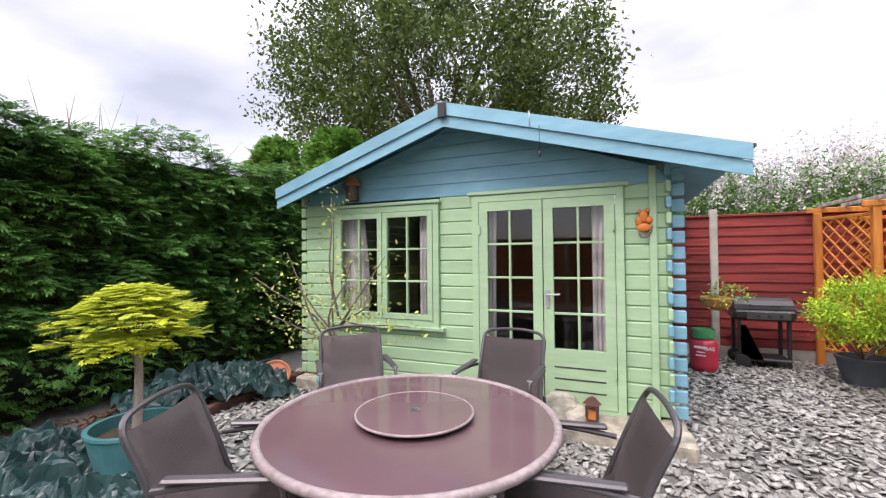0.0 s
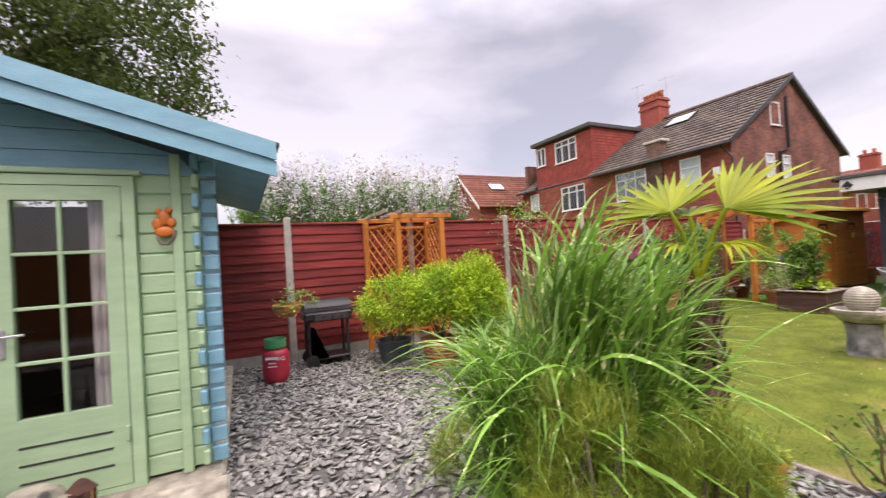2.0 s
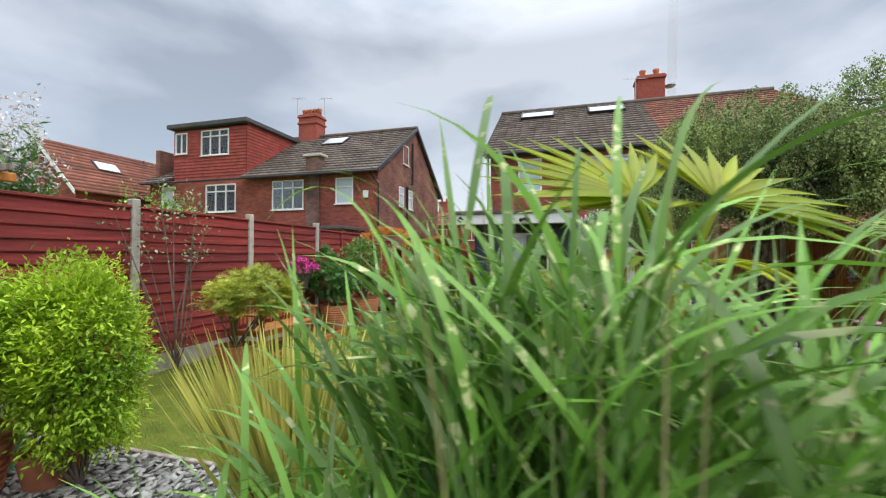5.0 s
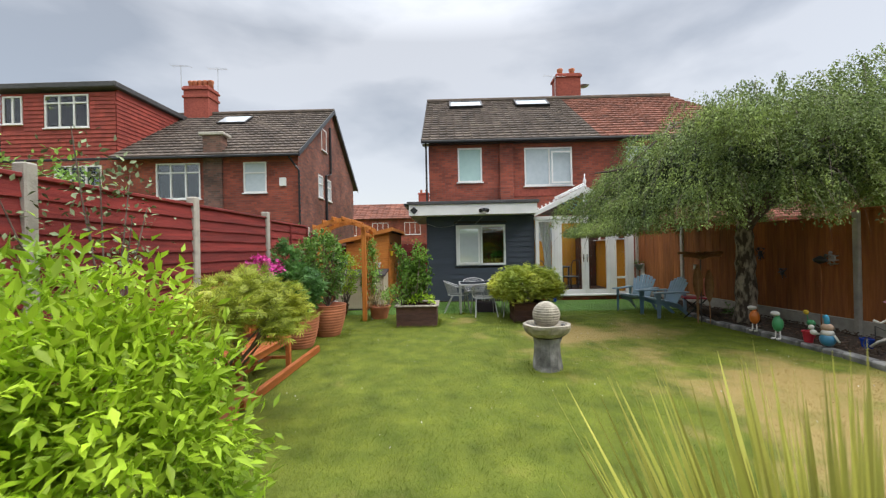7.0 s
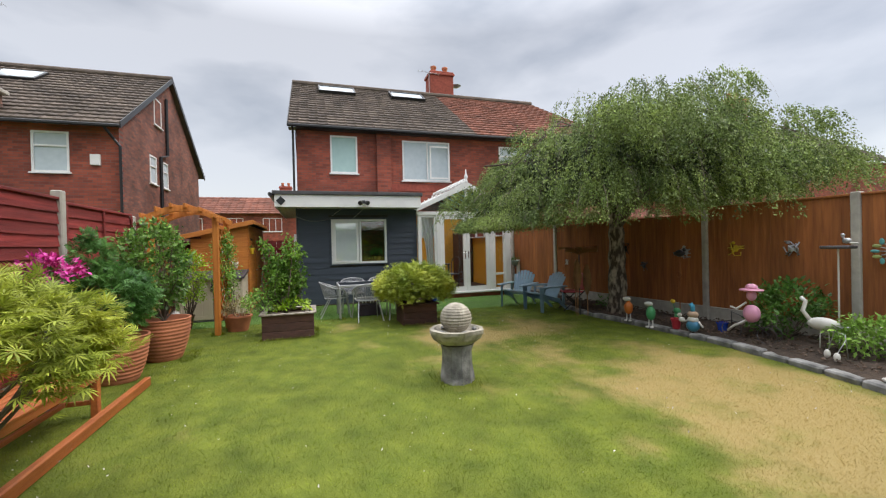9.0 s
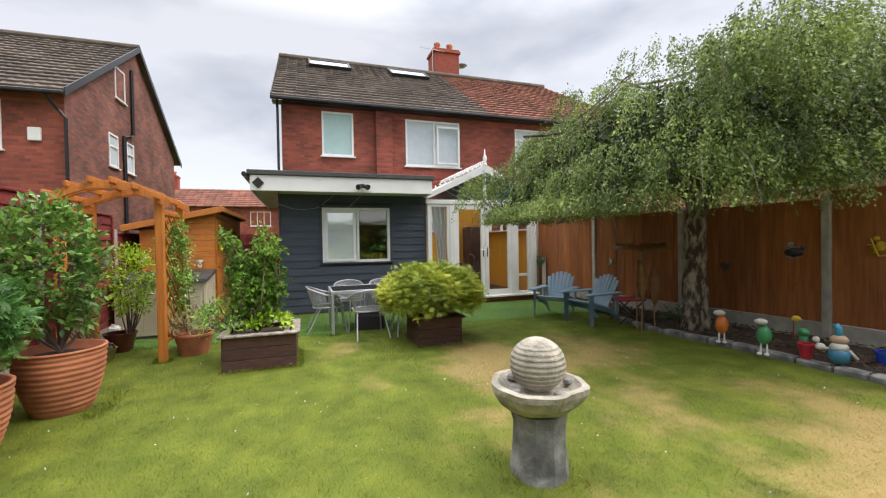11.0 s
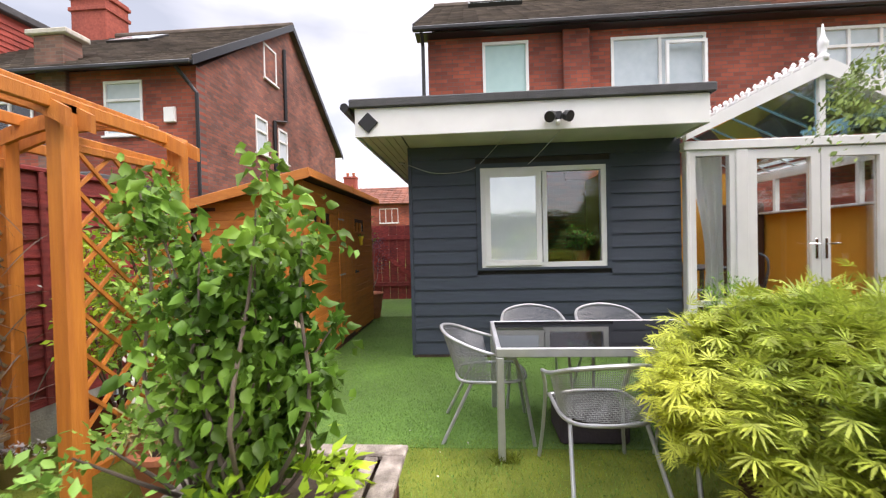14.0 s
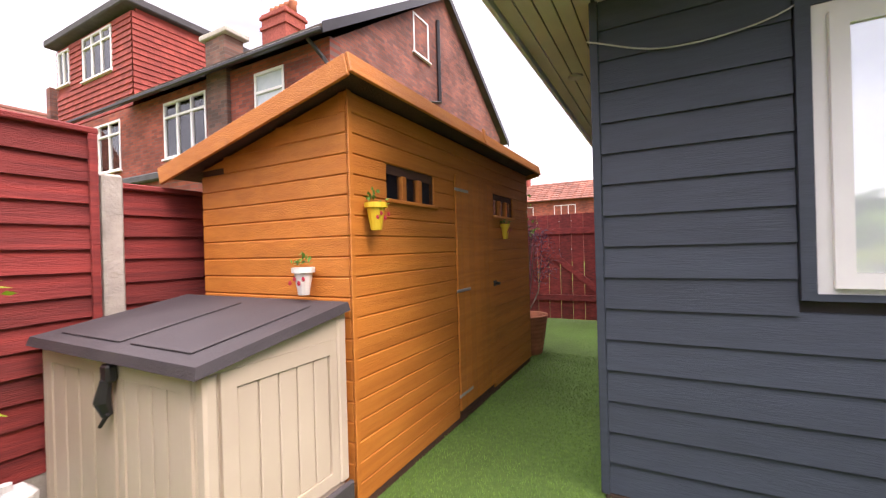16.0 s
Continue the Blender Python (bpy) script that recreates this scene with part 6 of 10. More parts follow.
dish = tagged(part("saucer", LT([(0.02, 0), (0.15, 0.0), (0.175, 0.035), (0.165, 0.037), (0.14, 0.014), (0.02, 0.012)], (0, 0, 0), 28), TERRA), "orange terracotta saucer leaning on the stones", "saucer")
dish.matrix_basis = pose(-5.42, 2.95, 0.2, 50, 0, 40)
rn = random.Random(11)
for k in range(34):
    x, y = -5.45 - rn.random() * 0.9, 1.9 + rn.random() * 1.6
    bm = bmesh.new()
    bmesh.ops.create_icosphere(bm, subdivisions=1, radius=0.05 + rn.random() * 0.05)
    for v in bm.verts:
        v.co *= 1 + 0.35 * noise.noise(v.co * 20 + Vector((k, 0, 0)))
        v.co.z *= 0.55
    ob = part("stone", bm, STONE)
    ob.matrix_basis = pose(x, y, 0.11, 0, 0, rn.random() * 360)
    tagged(ob, "rough grey stone in the heap beside the hedge", "stone", "heaped stones")

# birch whip in a teal pot by the window
pot("plant_pot", (-4.35, 2.72, G - 0.01), 0.2, 0.26, TEAL, "small teal plastic pot beneath the summerhouse window")
wh_ = thing("young_tree", (-4.35, 2.72, G + 0.2), "spindly young tree with sparse cream-green leaves in a teal pot", "tree")
tips = [(-4.35, 2.65, 1.95), (-4.85, 2.55, 1.6), (-5.25, 2.5, 1.35), (-4.75, 2.6, 1.25), (-3.85, 2.5, 1.1), (-3.4, 2.45, 0.95), (-4.1, 2.6, 1.5), (-5.1, 2.6, 0.95), (-4.6, 2.55, 0.75), (-3.7, 2.55, 1.55), (-4.45, 2.75, 2.15)]
bases = [(-4.35, 2.72, 0.3)] + [(-4.33, 2.7, 0.55 + 0.1 * (k % 5)) for k in range(10)]
stems(wh_, bases, tips, 0.012, 0.004, name="branch", bend=0.12)
P, D = [], []
rn = np.random.default_rng(8)
for b, t in zip(bases, tips):
    f = rn.uniform(0.3, 1.08, 70)[:, None]
    P.append(np.array(b) + (np.array(t) - np.array(b)) * f + rn.normal(size=(70, 3)) * 0.085)
    D.append(rn.normal(size=(70, 3)))
leaves("foliage", np.concatenate(P), np.concatenate(D), rn.uniform(0.03, 0.06, 70 * 11), LEAF, leafmat("cream_green_leaf", (0.62, 0.62, 0.22), (0.36, 0.48, 0.12)), wh_, "small cream-green leaves", 0.3)

# stone and lantern on the step
bm = bmesh.new()
bmesh.ops.create_icosphere(bm, subdivisions=2, radius=0.19)
for v in bm.verts:
    v.co *= 1 + 0.7 * noise.noise(v.co * 6)
    v.co.z *= 0.42
rock = tagged(part("rock", bm, STONE), "large angular pale rock resting on the summerhouse step", "rock")
rock.matrix_basis = pose(-2.2, 2.93, 0.27, 10, -8, 20)
part("step", B((-2.75, 2.72, 0.04), (-1.26, 2.995, 0.19), 0.02), STONE, summer, "worn concrete step")
lt = thing("lantern", (-1.98, 2.90, 0.195), "small rusty brown metal lantern with a gold heart pattern", "lantern")
part("front_panel", wall(bmesh.new(), "y", 2.85, 2.856, -2.03, -1.93, 0.2, 0.34, [(-2.01, -1.95, 0.23, 0.31)]), WOODD, lt)
part("back_panel", B((-2.03, 2.944, 0.2), (-1.93, 2.95, 0.34)), WOODD, lt)
part("glow_panel", B((-2.02, 2.86, 0.2), (-1.94, 2.94, 0.33), 0.006), TERRAL, lt, "gold patterned panel")
part("roof", LT([(0.075, 0.0), (0.03, 0.05), (0.01, 0.06)], (-1.98, 2.90, 0.341), 4), WOODD, lt)
nest = thing("bird_box", (-4.42, SY - 0.09, 2.2), "small rustic wooden bird box fixed to the summerhouse gable", "bird box")
part("body", LT([(0.07, 0), (0.072, 0.16)], (-4.42, SY - 0.085, 2.16), 9, wob=0.2), BARK, nest, "bark-covered body")
part("roof", LT([(0.11, 0.0), (0.04, 0.1), (0.01, 0.12)], (-4.42, SY - 0.085, 2.321), 8, wob=0.2), TERRA, nest, "rusty roof")
# small dark block paints the shade of the entrance hole
part("hole", B((-4.44, SY - 0.165, 2.24), (-4.40, SY - 0.155, 2.28), 0.004), DARKIN, nest)
sq = figure("wall_ornament", (-1.57, SY - 0.03, 1.80), "orange painted metal animal ornament on the green boards", "ornament",
            [((0, -0.005, 0.06), (0.035, 0.015, 0.05), ORANGEM), ((-0.035, -0.005, 0.02), (0.03, 0.013, 0.04), ORANGEM), ((0.04, -0.005, 0.03), (0.03, 0.013, 0.03), ORANGEM), ((0, -0.005, -0.03), (0.055, 0.014, 0.035), ORANGEM), ((0.03, -0.005, 0.11), (0.02, 0.012, 0.02), ORANGEM), ((-0.03, -0.005, 0.1), (0.018, 0.012, 0.022), ORANGEM),
             (((-0.04, -0.01, -0.06), (-0.02, -0.01, -0.11), (0.02, -0.01, -0.115), (0.05, -0.01, -0.07), (0.06, -0.01, -0.02)), 0.008, TWIG)])
cw = figure("hanging_ornament", (-2.35, 2.75, 2.42), "small dark wind charm hanging beneath the roof edge", "ornament", [(((0, 0, 0.2), (0.005, 0, -0.02)), 0.0025, BLACKP), ((0.004, 0, -0.04), (0.012, 0.012, 0.028), BLACKP), (((-0.08, 0, 0.33), (-0.08, 0, 0.2)), 0.004, SILVER)])
bm = bmesh.new()
pts = [(SX0 + (SX1 - SX0) * k / 12 + 0.4, 2.775, 2.28 + 0.63 * (1 - abs((SX0 + (SX1 - SX0) * k / 12 + 0.4) - AX) / 2.3) - (0.05 if k % 2 else 0.02)) for k in range(12)]
tagged(part("string_lights", T(pts, 0.003, 5), SILVER), "thin string of lights looped along the summerhouse roof edge", "string lights")

# gas bottle, barbecue, basket by the red fence
gx, gy = -0.80, 5.42
gas = thing("gas_bottle", (gx, gy, G), "red calor-style gas bottle with a green top standing on the slate", "gas bottle")
part("body", LT([(0.13, 0.0), (0.13, 0.03), (0.15, 0.05), (0.155, 0.1), (0.155, 0.34), (0.14, 0.38), (0.1, 0.41)], (gx, gy, G), 30), REDM, gas, smooth=True)
part("collar", LT([(0.11, 0.0), (0.125, 0.02), (0.125, 0.12), (0.12, 0.12), (0.10, 0.02)], (gx, gy, G + 0.405), 24), GREENM, gas, "dark green collar")
for k, (w, z) in enumerate(((0.15, 0.3), (0.09, 0.25), (0.11, 0.21))):
    part("label_bar", box(bmesh.new(), (-w / 2, -0.158, z), (w / 2, -0.1555, z + (0.03 if k == 0 else 0.012)), 0, pose(gx, gy, G, 0, 0, -20)), WHITE, gas, "white lettering bar")
curve = bpy.data.curves.new("gas_word", "FONT")
curve.body, curve.size, curve.extrude = "GAS", 0.065, 0.001
word = new("lettering", curve)
word.matrix_basis = pose(gx - 0.03, gy - 0.162, G + 0.285, 90, 0, -8)
tagged(word, "white word GAS printed on the red bottle", "lettering")

bx0, by0 = -0.08, 5.95
bbq = thing("barbecue", (bx0, by0, G), "black gas barbecue with a grey control panel on a wheeled trolley", "barbecue")
for x in (-0.26, 0.26):
    for y in (-0.16, 0.16):
        part("leg", B((bx0 + x - 0.02, by0 + y - 0.02, G + (0.05 if x < 0 else 0)), (bx0 + x + 0.02, by0 + y + 0.02, G + 0.62), 0.006), BLACKP, bbq)
part("shelf", B((bx0 - 0.28, by0 - 0.2, G + 0.09), (bx0 + 0.28, by0 + 0.2, G + 0.13), 0.012), BLACKP, bbq)
bm = bmesh.new()
v = [bm.verts.new(p) for p in ((bx0 - 0.25, by0 - 0.21, G + 0.12), (bx0 - 0.02, by0 - 0.21, G + 0.12), (bx0 - 0.2, by0 - 0.21, G + 0.55), (bx0 - 0.25, by0 - 0.21, G + 0.55))]
bm.faces.new(v)
bmesh.ops.solidify(bm, geom=bm.faces[:], thickness=0.02)
part("side_guard", bm, BLACKP, bbq)
for y in (-0.2, 0.2):
    part("wheel", tube(bmesh.new(), [(bx0 - 0.24, by0 + y - 0.02, G + 0.09), (bx0 - 0.24, by0 + y + 0.02, G + 0.09)], 0.085, 18), BLACKP, bbq)
part("firebox", B((bx0 - 0.33, by0 - 0.22, G + 0.62), (bx0 + 0.33, by0 + 0.2, G + 0.75), 0.03), BLACKP, bbq)
part("control_panel", B((bx0 - 0.2, by0 - 0.245, G + 0.63), (bx0 + 0.26, by0 - 0.221, G + 0.73), 0.006), METALD, bbq, "dark grey control panel")
for k in range(3):
    part("knob", tube(bmesh.new(), [(bx0 - 0.08 + 0.12 * k, by0 - 0.246, G + 0.68), (bx0 - 0.08 + 0.12 * k, by0 - 0.27, G + 0.68)], 0.018, 12), BLACKP, bbq)
bm = bmesh.new()
rows = []
for i in range(9):
    a = math.pi * i / 8
    rows.append([bm.verts.new((bx0 + s * (0.31 if 0 < i < 8 else 0.32), by0 + 0.2 * -math.cos(a), G + 0.755 + 0.15 * math.sin(a))) for s in (-1, 1)])
for a, b in zip(rows, rows[1:]):
    bm.faces.new((a[0], a[1], b[1], b[0]))
bm.faces.new([r[0] for r in rows])
bm.faces.new([r[1] for r in rows][::-1])
part("lid", bm, BLACKP, bbq, "rounded black lid")
part("lid_handle", T([(bx0 - 0.15, by0 - 0.2, G + 0.81), (bx0 - 0.15, by0 - 0.245, G + 0.81), (bx0 + 0.15, by0 - 0.245, G + 0.81), (bx0 + 0.15, by0 - 0.2, G + 0.81)], 0.01, 8), BLACKP, bbq)
part("side_shelf", B((bx0 + 0.34, by0 - 0.15, G + 0.72), (bx0 + 0.58, by0 + 0.15, G + 0.745), 0.008), BLACKP, bbq)
for y in (-0.1, 0.1):
    part("shelf_rod", T([(bx0 + 0.33, by0 + y, G + 0.7), (bx0 + 0.56, by0 + y, G + 0.7)], 0.008, 6), SILVER, bbq)

hb = thing("hanging_planter", (-0.62, 5.5, 0.95), "round wicker planter with orange flowers and trailing leaves on a post", "planter")
part("basket", LT([(0.06, -0.12), (0.15, -0.06), (0.185, 0.03), (0.175, 0.05), (0.13, 0.0)], (-0.62, 5.6, 0.95), 20, wob=0.05), M("straw_wicker", (0.55, 0.30, 0.08), (0.36, 0.19, 0.05), scale=30, bump=0.6), hb, "straw-coloured basket")
part("bracket", T([(-0.49, 6.38, 1.1), (-0.55, 6.0, 1.12), (-0.62, 5.6, 1.1)], 0.008, 6), BLACKP, hb)
P, D = clumps(26, (-0.5, 5.6, 1.03), (0.3, 0.2, 0.13), 9, 0.035)
leaves("foliage", P, D, RNG.uniform(0.035, 0.06, len(P)), LEAF, LIGHTG, hb, "small green leaves")
P, D = clumps(8, (-0.6, 5.5, 0.93), (0.16, 0.12, 0.1), 6, 0.02)
leaves("flower_head", P, D, 0.035, LEAF, ORANGEM, hb, "orange petals")

# shrubs in pots with lime-green leaves
pot("plant_pot", (0.72, 5.40, G - 0.01), 0.24, 0.30, M("slate_plastic", (0.10, 0.115, 0.13)), "round dark grey plastic pot on the slate")
pot("plant_pot", (1.15, 4.78, G - 0.01), 0.25, 0.36, TERRA, "ribbed terracotta pot on the slate", ribs=8)
pot("plant_pot", (1.42, 4.45, G - 0.01), 0.17, 0.22, TERRA, "plain terracotta pot beside the ribbed one")
pot("plant_pot", (1.38, 4.95, G - 0.01), 0.15, 0.24, GREENM, "small dark green glazed pot")


def shrub(name, base, c, r, n, per, cr, size, tmpl, mat, label, category="shrub", nst=9, flat=0.5, inner=0.45, low=-0.5, stem_mat=TWIG, r0=0.01, leaf_label=""):
    s = thing(name, base, label, category)
    C, D0 = shell(n, c, r, inner, low)
    tips = [tuple(C[i]) for i in range(0, min(len(C), nst * 3), 3)]
    stems(s, base, tips, r0, r0 * 0.35, stem_mat)
    P = np.repeat(C, per, 0) + RNG.normal(size=(len(C) * per, 3)) * cr
    D = unit(np.repeat(D0, per, 0) * 0.7 + RNG.normal(size=P.shape) * 0.7)
    leaves("foliage", P, D, RNG.uniform(size * 0.7, size * 1.25, len(P)), tmpl, mat, s, leaf_label or "dense leaves", flat)
    return s


shrub("shrub", (0.72, 5.4, 0.35), (0.78, 5.08, 0.92), (0.62, 0.48, 0.36), 190, 50, 0.055, 0.05, LEAFN, LIME, "bright lime-green leafy shrub growing from the dark grey pot", low=-0.8)
shrub("shrub", (1.15, 4.78, 0.42), (1.18, 4.68, 1.0), (0.48, 0.42, 0.36), 190, 50, 0.055, 0.05, LEAFN, LIME, "bright lime-green leafy shrub growing from the ribbed terracotta pot", low=-0.8)
shrub("shrub", (1.45, 4.25, 0.08), (1.45, 4.28, 0.86), (0.34, 0.38, 0.64), 360, 62, 0.045, 0.044, LEAFN, LIME, "bright lime-green leafy shrub at the lawn edge", low=-0.95)

# corner arbour of orange posts and trellis
arb = thing("arbour", (1.15, 5.9, 0), "orange-stained wooden corner arbour with diagonal trellis", "arbour")


def trellis(parent, p0, p1, z0, z1, mat=ORANGE_POST, step=0.17, bar=0.02):
    p0, p1 = Vector((*p0, 0)), Vector((*p1, 0))
    w = (p1 - p0).length
    u = (p1 - p0).normalized()
    nrm = Vector((-u.y, u.x, 0))
    h = z1 - z0
    for sgn in (1, -1):
        k = -h
        while k < w:
            a0, a1 = (k, 0.0), (k + h, h)
            if sgn < 0:
                a0, a1 = (k + h, 0.0), (k, h)
            (s0, t0), (s1, t1) = a0, a1

            def clip(s, t, s2, t2):
                if s < 0:
                    t, s = t + (0 - s) / (s2 - s) * (t2 - t), 0
                if s > w:
                    t, s = t + (w - s) / (s2 - s) * (t2 - t), w
                return s, t
            if max(s0, s1) > 0.01 and min(s0, s1) < w - 0.01:
                c0, c1 = clip(s0, t0, s1, t1), clip(s1, t1, s0, t0)
                A, Bq = p0 + u * c0[0] + nrm * 0.006 * sgn, p0 + u * c1[0] + nrm * 0.006 * sgn
                A.z, Bq.z = z0 + c0[1], z0 + c1[1]
                if (Bq - A).length > 0.05:
                    part("lattice_slat", T([A, Bq], bar * 0.6, 4), mat, parent)
            k += step
    for za, zb in ((z0 - 0.02, z0 + 0.02), (z1 - 0.02, z1 + 0.02)):
        ang = math.degrees(math.atan2(u.y, u.x))
        part("trellis_rail", B((0, -0.018, za), (w, 0.018, zb), 0.004, pose(p0.x, p0.y, 0, 0, 0, ang)), mat, parent)


for x, y in ((0.66, 6.3), (0.95, 5.62), (1.62, 5.55), (1.72, 6.3)):
    part("post", B((x - 0.04, y - 0.04, 0), (x + 0.04, y + 0.04, 2.08), 0.008), ORANGE_POST, arb)
trellis(arb, (0.7, 6.26), (0.93, 5.66), 0.3, 2.0)
trellis(arb, (1.63, 5.6), (1.72, 6.26), 0.3, 2.0)
trellis(arb, (0.99, 6.34), (1.68, 6.34), 0.3, 2.0)
for x0, y0, x1, y1 in ((0.55, 6.32, 1.85, 6.32), (0.82, 5.6, 1.78, 5.52)):
    part("beam", box(bmesh.new(), (0, -0.02, 2.081), (math.hypot(x1 - x0, y1 - y0), 0.02, 2.15), 0.006, pose(x0, y0, 0, 0, 0, math.degrees(math.atan2(y1 - y0, x1 - x0)))), ORANGE_POST, arb)
for k in range(5):
    x = 0.72 + k * 0.24
    part("rafter", B((x - 0.015, 5.38, 2.151), (x + 0.015, 6.42, 2.2), 0.004), WOODG, arb, "weathered top rafter")


# grasses, palms and low plants by the gravel
gr = thing("ornamental_grass", (0.13, 1.38, G), "tall clump of striped zebra grass with arching blades", "grass")
m, per = 300, 13
ca = RNG.uniform(0, 6.2832, m)
cr = 0.27 * RNG.uniform(0, 1, m) ** 0.55
culm = np.stack([0.06 + cr * np.cos(ca) * 0.8, 1.40 + cr * np.sin(ca), np.full(m, G)], 1)
tilt = cr / 0.27 * RNG.uniform(0.05, 0.34, m)
cdir = unit(np.stack([np.cos(ca) * tilt, np.sin(ca) * tilt, np.ones(m)], 1))
ch_ = RNG.uniform(1.12, 1.50, m) * (1 - 0.14 * cr / 0.27)
# blades leave each stem alternately, rise, arch over and hang at the tip
f = (np.arange(per)[None] + RNG.uniform(0, 1, (m, per))) / per
culm[:, 0] += 0.08
P = (culm[:, None] + cdir[:, None] * (ch_[:, None] * f)[:, :, None]).reshape(-1, 3)
n = m * per
f = f.reshape(-1)
a = np.repeat(ca, per) + (np.tile(np.arange(per), m) % 2) * math.pi * 0.6 + RNG.normal(size=n) * 0.8
ln = RNG.uniform(0.42, 0.88, n) * (0.75 + 0.4 * np.sin(f * math.pi))
west = np.where(np.cos(a) < -0.3, 0.80, 1.0)
out0, arch = RNG.uniform(0.18, 0.5, n), RNG.uniform(0.15, 0.95, n) * (1.15 - 0.35 * f)
t = np.linspace(0, 1, 10)[None]
out = ln[:, None] * west[:, None] * (out0[:, None] * t + arch[:, None] * 0.55 * t ** 2)
up = ln[:, None] * (0.88 * t - arch[:, None] * 0.85 * t ** 2.3)
twist = RNG.normal(size=n)[:, None] * 0.12 * t ** 2 * ln[:, None]
C = np.stack([P[:, None, 0] + out * np.cos(a)[:, None] - twist * np.sin(a)[:, None], P[:, None, 1] + out * np.sin(a)[:, None] + twist * np.cos(a)[:, None], P[:, None, 2] + up], 2)
# tall blades keep clear of the way along the west side of the clump
way = np.minimum(np.abs(C[:, :, 0] - (-0.512 + (C[:, :, 1] - 0.805) * 0.384)), np.hypot(C[:, :, 0] + 0.512, C[:, :, 1] - 0.805))
ok = ~(((way < 0.32) | (C[:, :, 0] < -0.512 + (C[:, :, 1] - 0.805) * 0.384)) & (C[:, :, 2] > 1.16)).any(axis=1)
C, a, twist = C[ok], a[ok], twist[ok]
n = len(C)
C[:, :, 2] = np.maximum(C[:, :, 2], G + 0.01)
sd = a + math.pi / 2 + RNG.normal(size=n) * 0.5
W = (RNG.uniform(0.010, 0.019, n)[:, None] * np.maximum(0.04, np.minimum(1, (1 - t) * 2.4) * np.minimum(1, 0.5 + 3 * t)))[:, :, None] / 2
side = np.stack([np.cos(sd), np.sin(sd), RNG.normal(size=n) * 0.25], 1)[:, None]
V = np.stack([C - side * W, C + side * W], 2).reshape(-1, 3)
base = (np.arange(n) * 20)[:, None] + (np.arange(9) * 2)[None]
F = np.stack([base, base + 1, base + 3, base + 2], -1).reshape(-1, 4)
arr("blade", V, F, GRASS, gr, "green blades with pale bands", "stuff")
V, F = ribbons(culm, cdir, ch_, 0.007, 0.02, 4)
arr("stem", V, F, MIDG, gr, "green upright stems", "stuff")
n = 26
a = RNG.uniform(0, 6.2832, n)
P = np.stack([0.26 + 0.14 * np.cos(a), 1.30 + 0.14 * np.sin(a), np.full(n, G)], 1)
D = np.stack([np.cos(a) * 0.12, np.sin(a) * 0.12, np.ones(n)], 1)
V, F = ribbons(P, D, RNG.uniform(1.3, 1.75, n), 0.006, 0.03, 5)
arr("dry_stalk", V, F, STRAW, gr, "straw-coloured upright stalks", "stuff")


def pine(loc, r, h, n, label):
    s = thing("dwarf_pine", loc, label, "shrub")
    C, D0 = shell(n, (loc[0], loc[1], loc[2] + h * 0.5), (r, r, h * 0.5), 0.5, -0.3)
    stems(s, loc, [tuple(c) for c in C[::4]], 0.014, 0.006, TWIG, "branch")
    m = 110
    P = np.repeat(C, m, 0) + RNG.normal(size=(len(C) * m, 3)) * (0.02, 0.02, 0.035)
    D = unit(np.repeat(D0, m, 0) * 0.5 + np.array((0, 0, 0.7)) + RNG.normal(size=P.shape) * 0.65)
    V, F = ribbons(P, D, RNG.uniform(0.045, 0.075, len(P)), 0.006, 0.0, 1)
    arr("needles", V, F, PINE, s, "tufts of yellow-green needles", "stuff")


pine((-0.14, 0.99, G), 0.20, 1.0, 120, "bushy dwarf pine with yellow-green needle tufts on the slate")
pine((0.16, 0.76, G), 0.24, 0.86, 120, "low dwarf pine with yellow-green needle tufts beside the palm")
pine((0.12, 2.25, G), 0.28, 0.34, 40, "low spreading dwarf pine at the foot of the zebra grass")


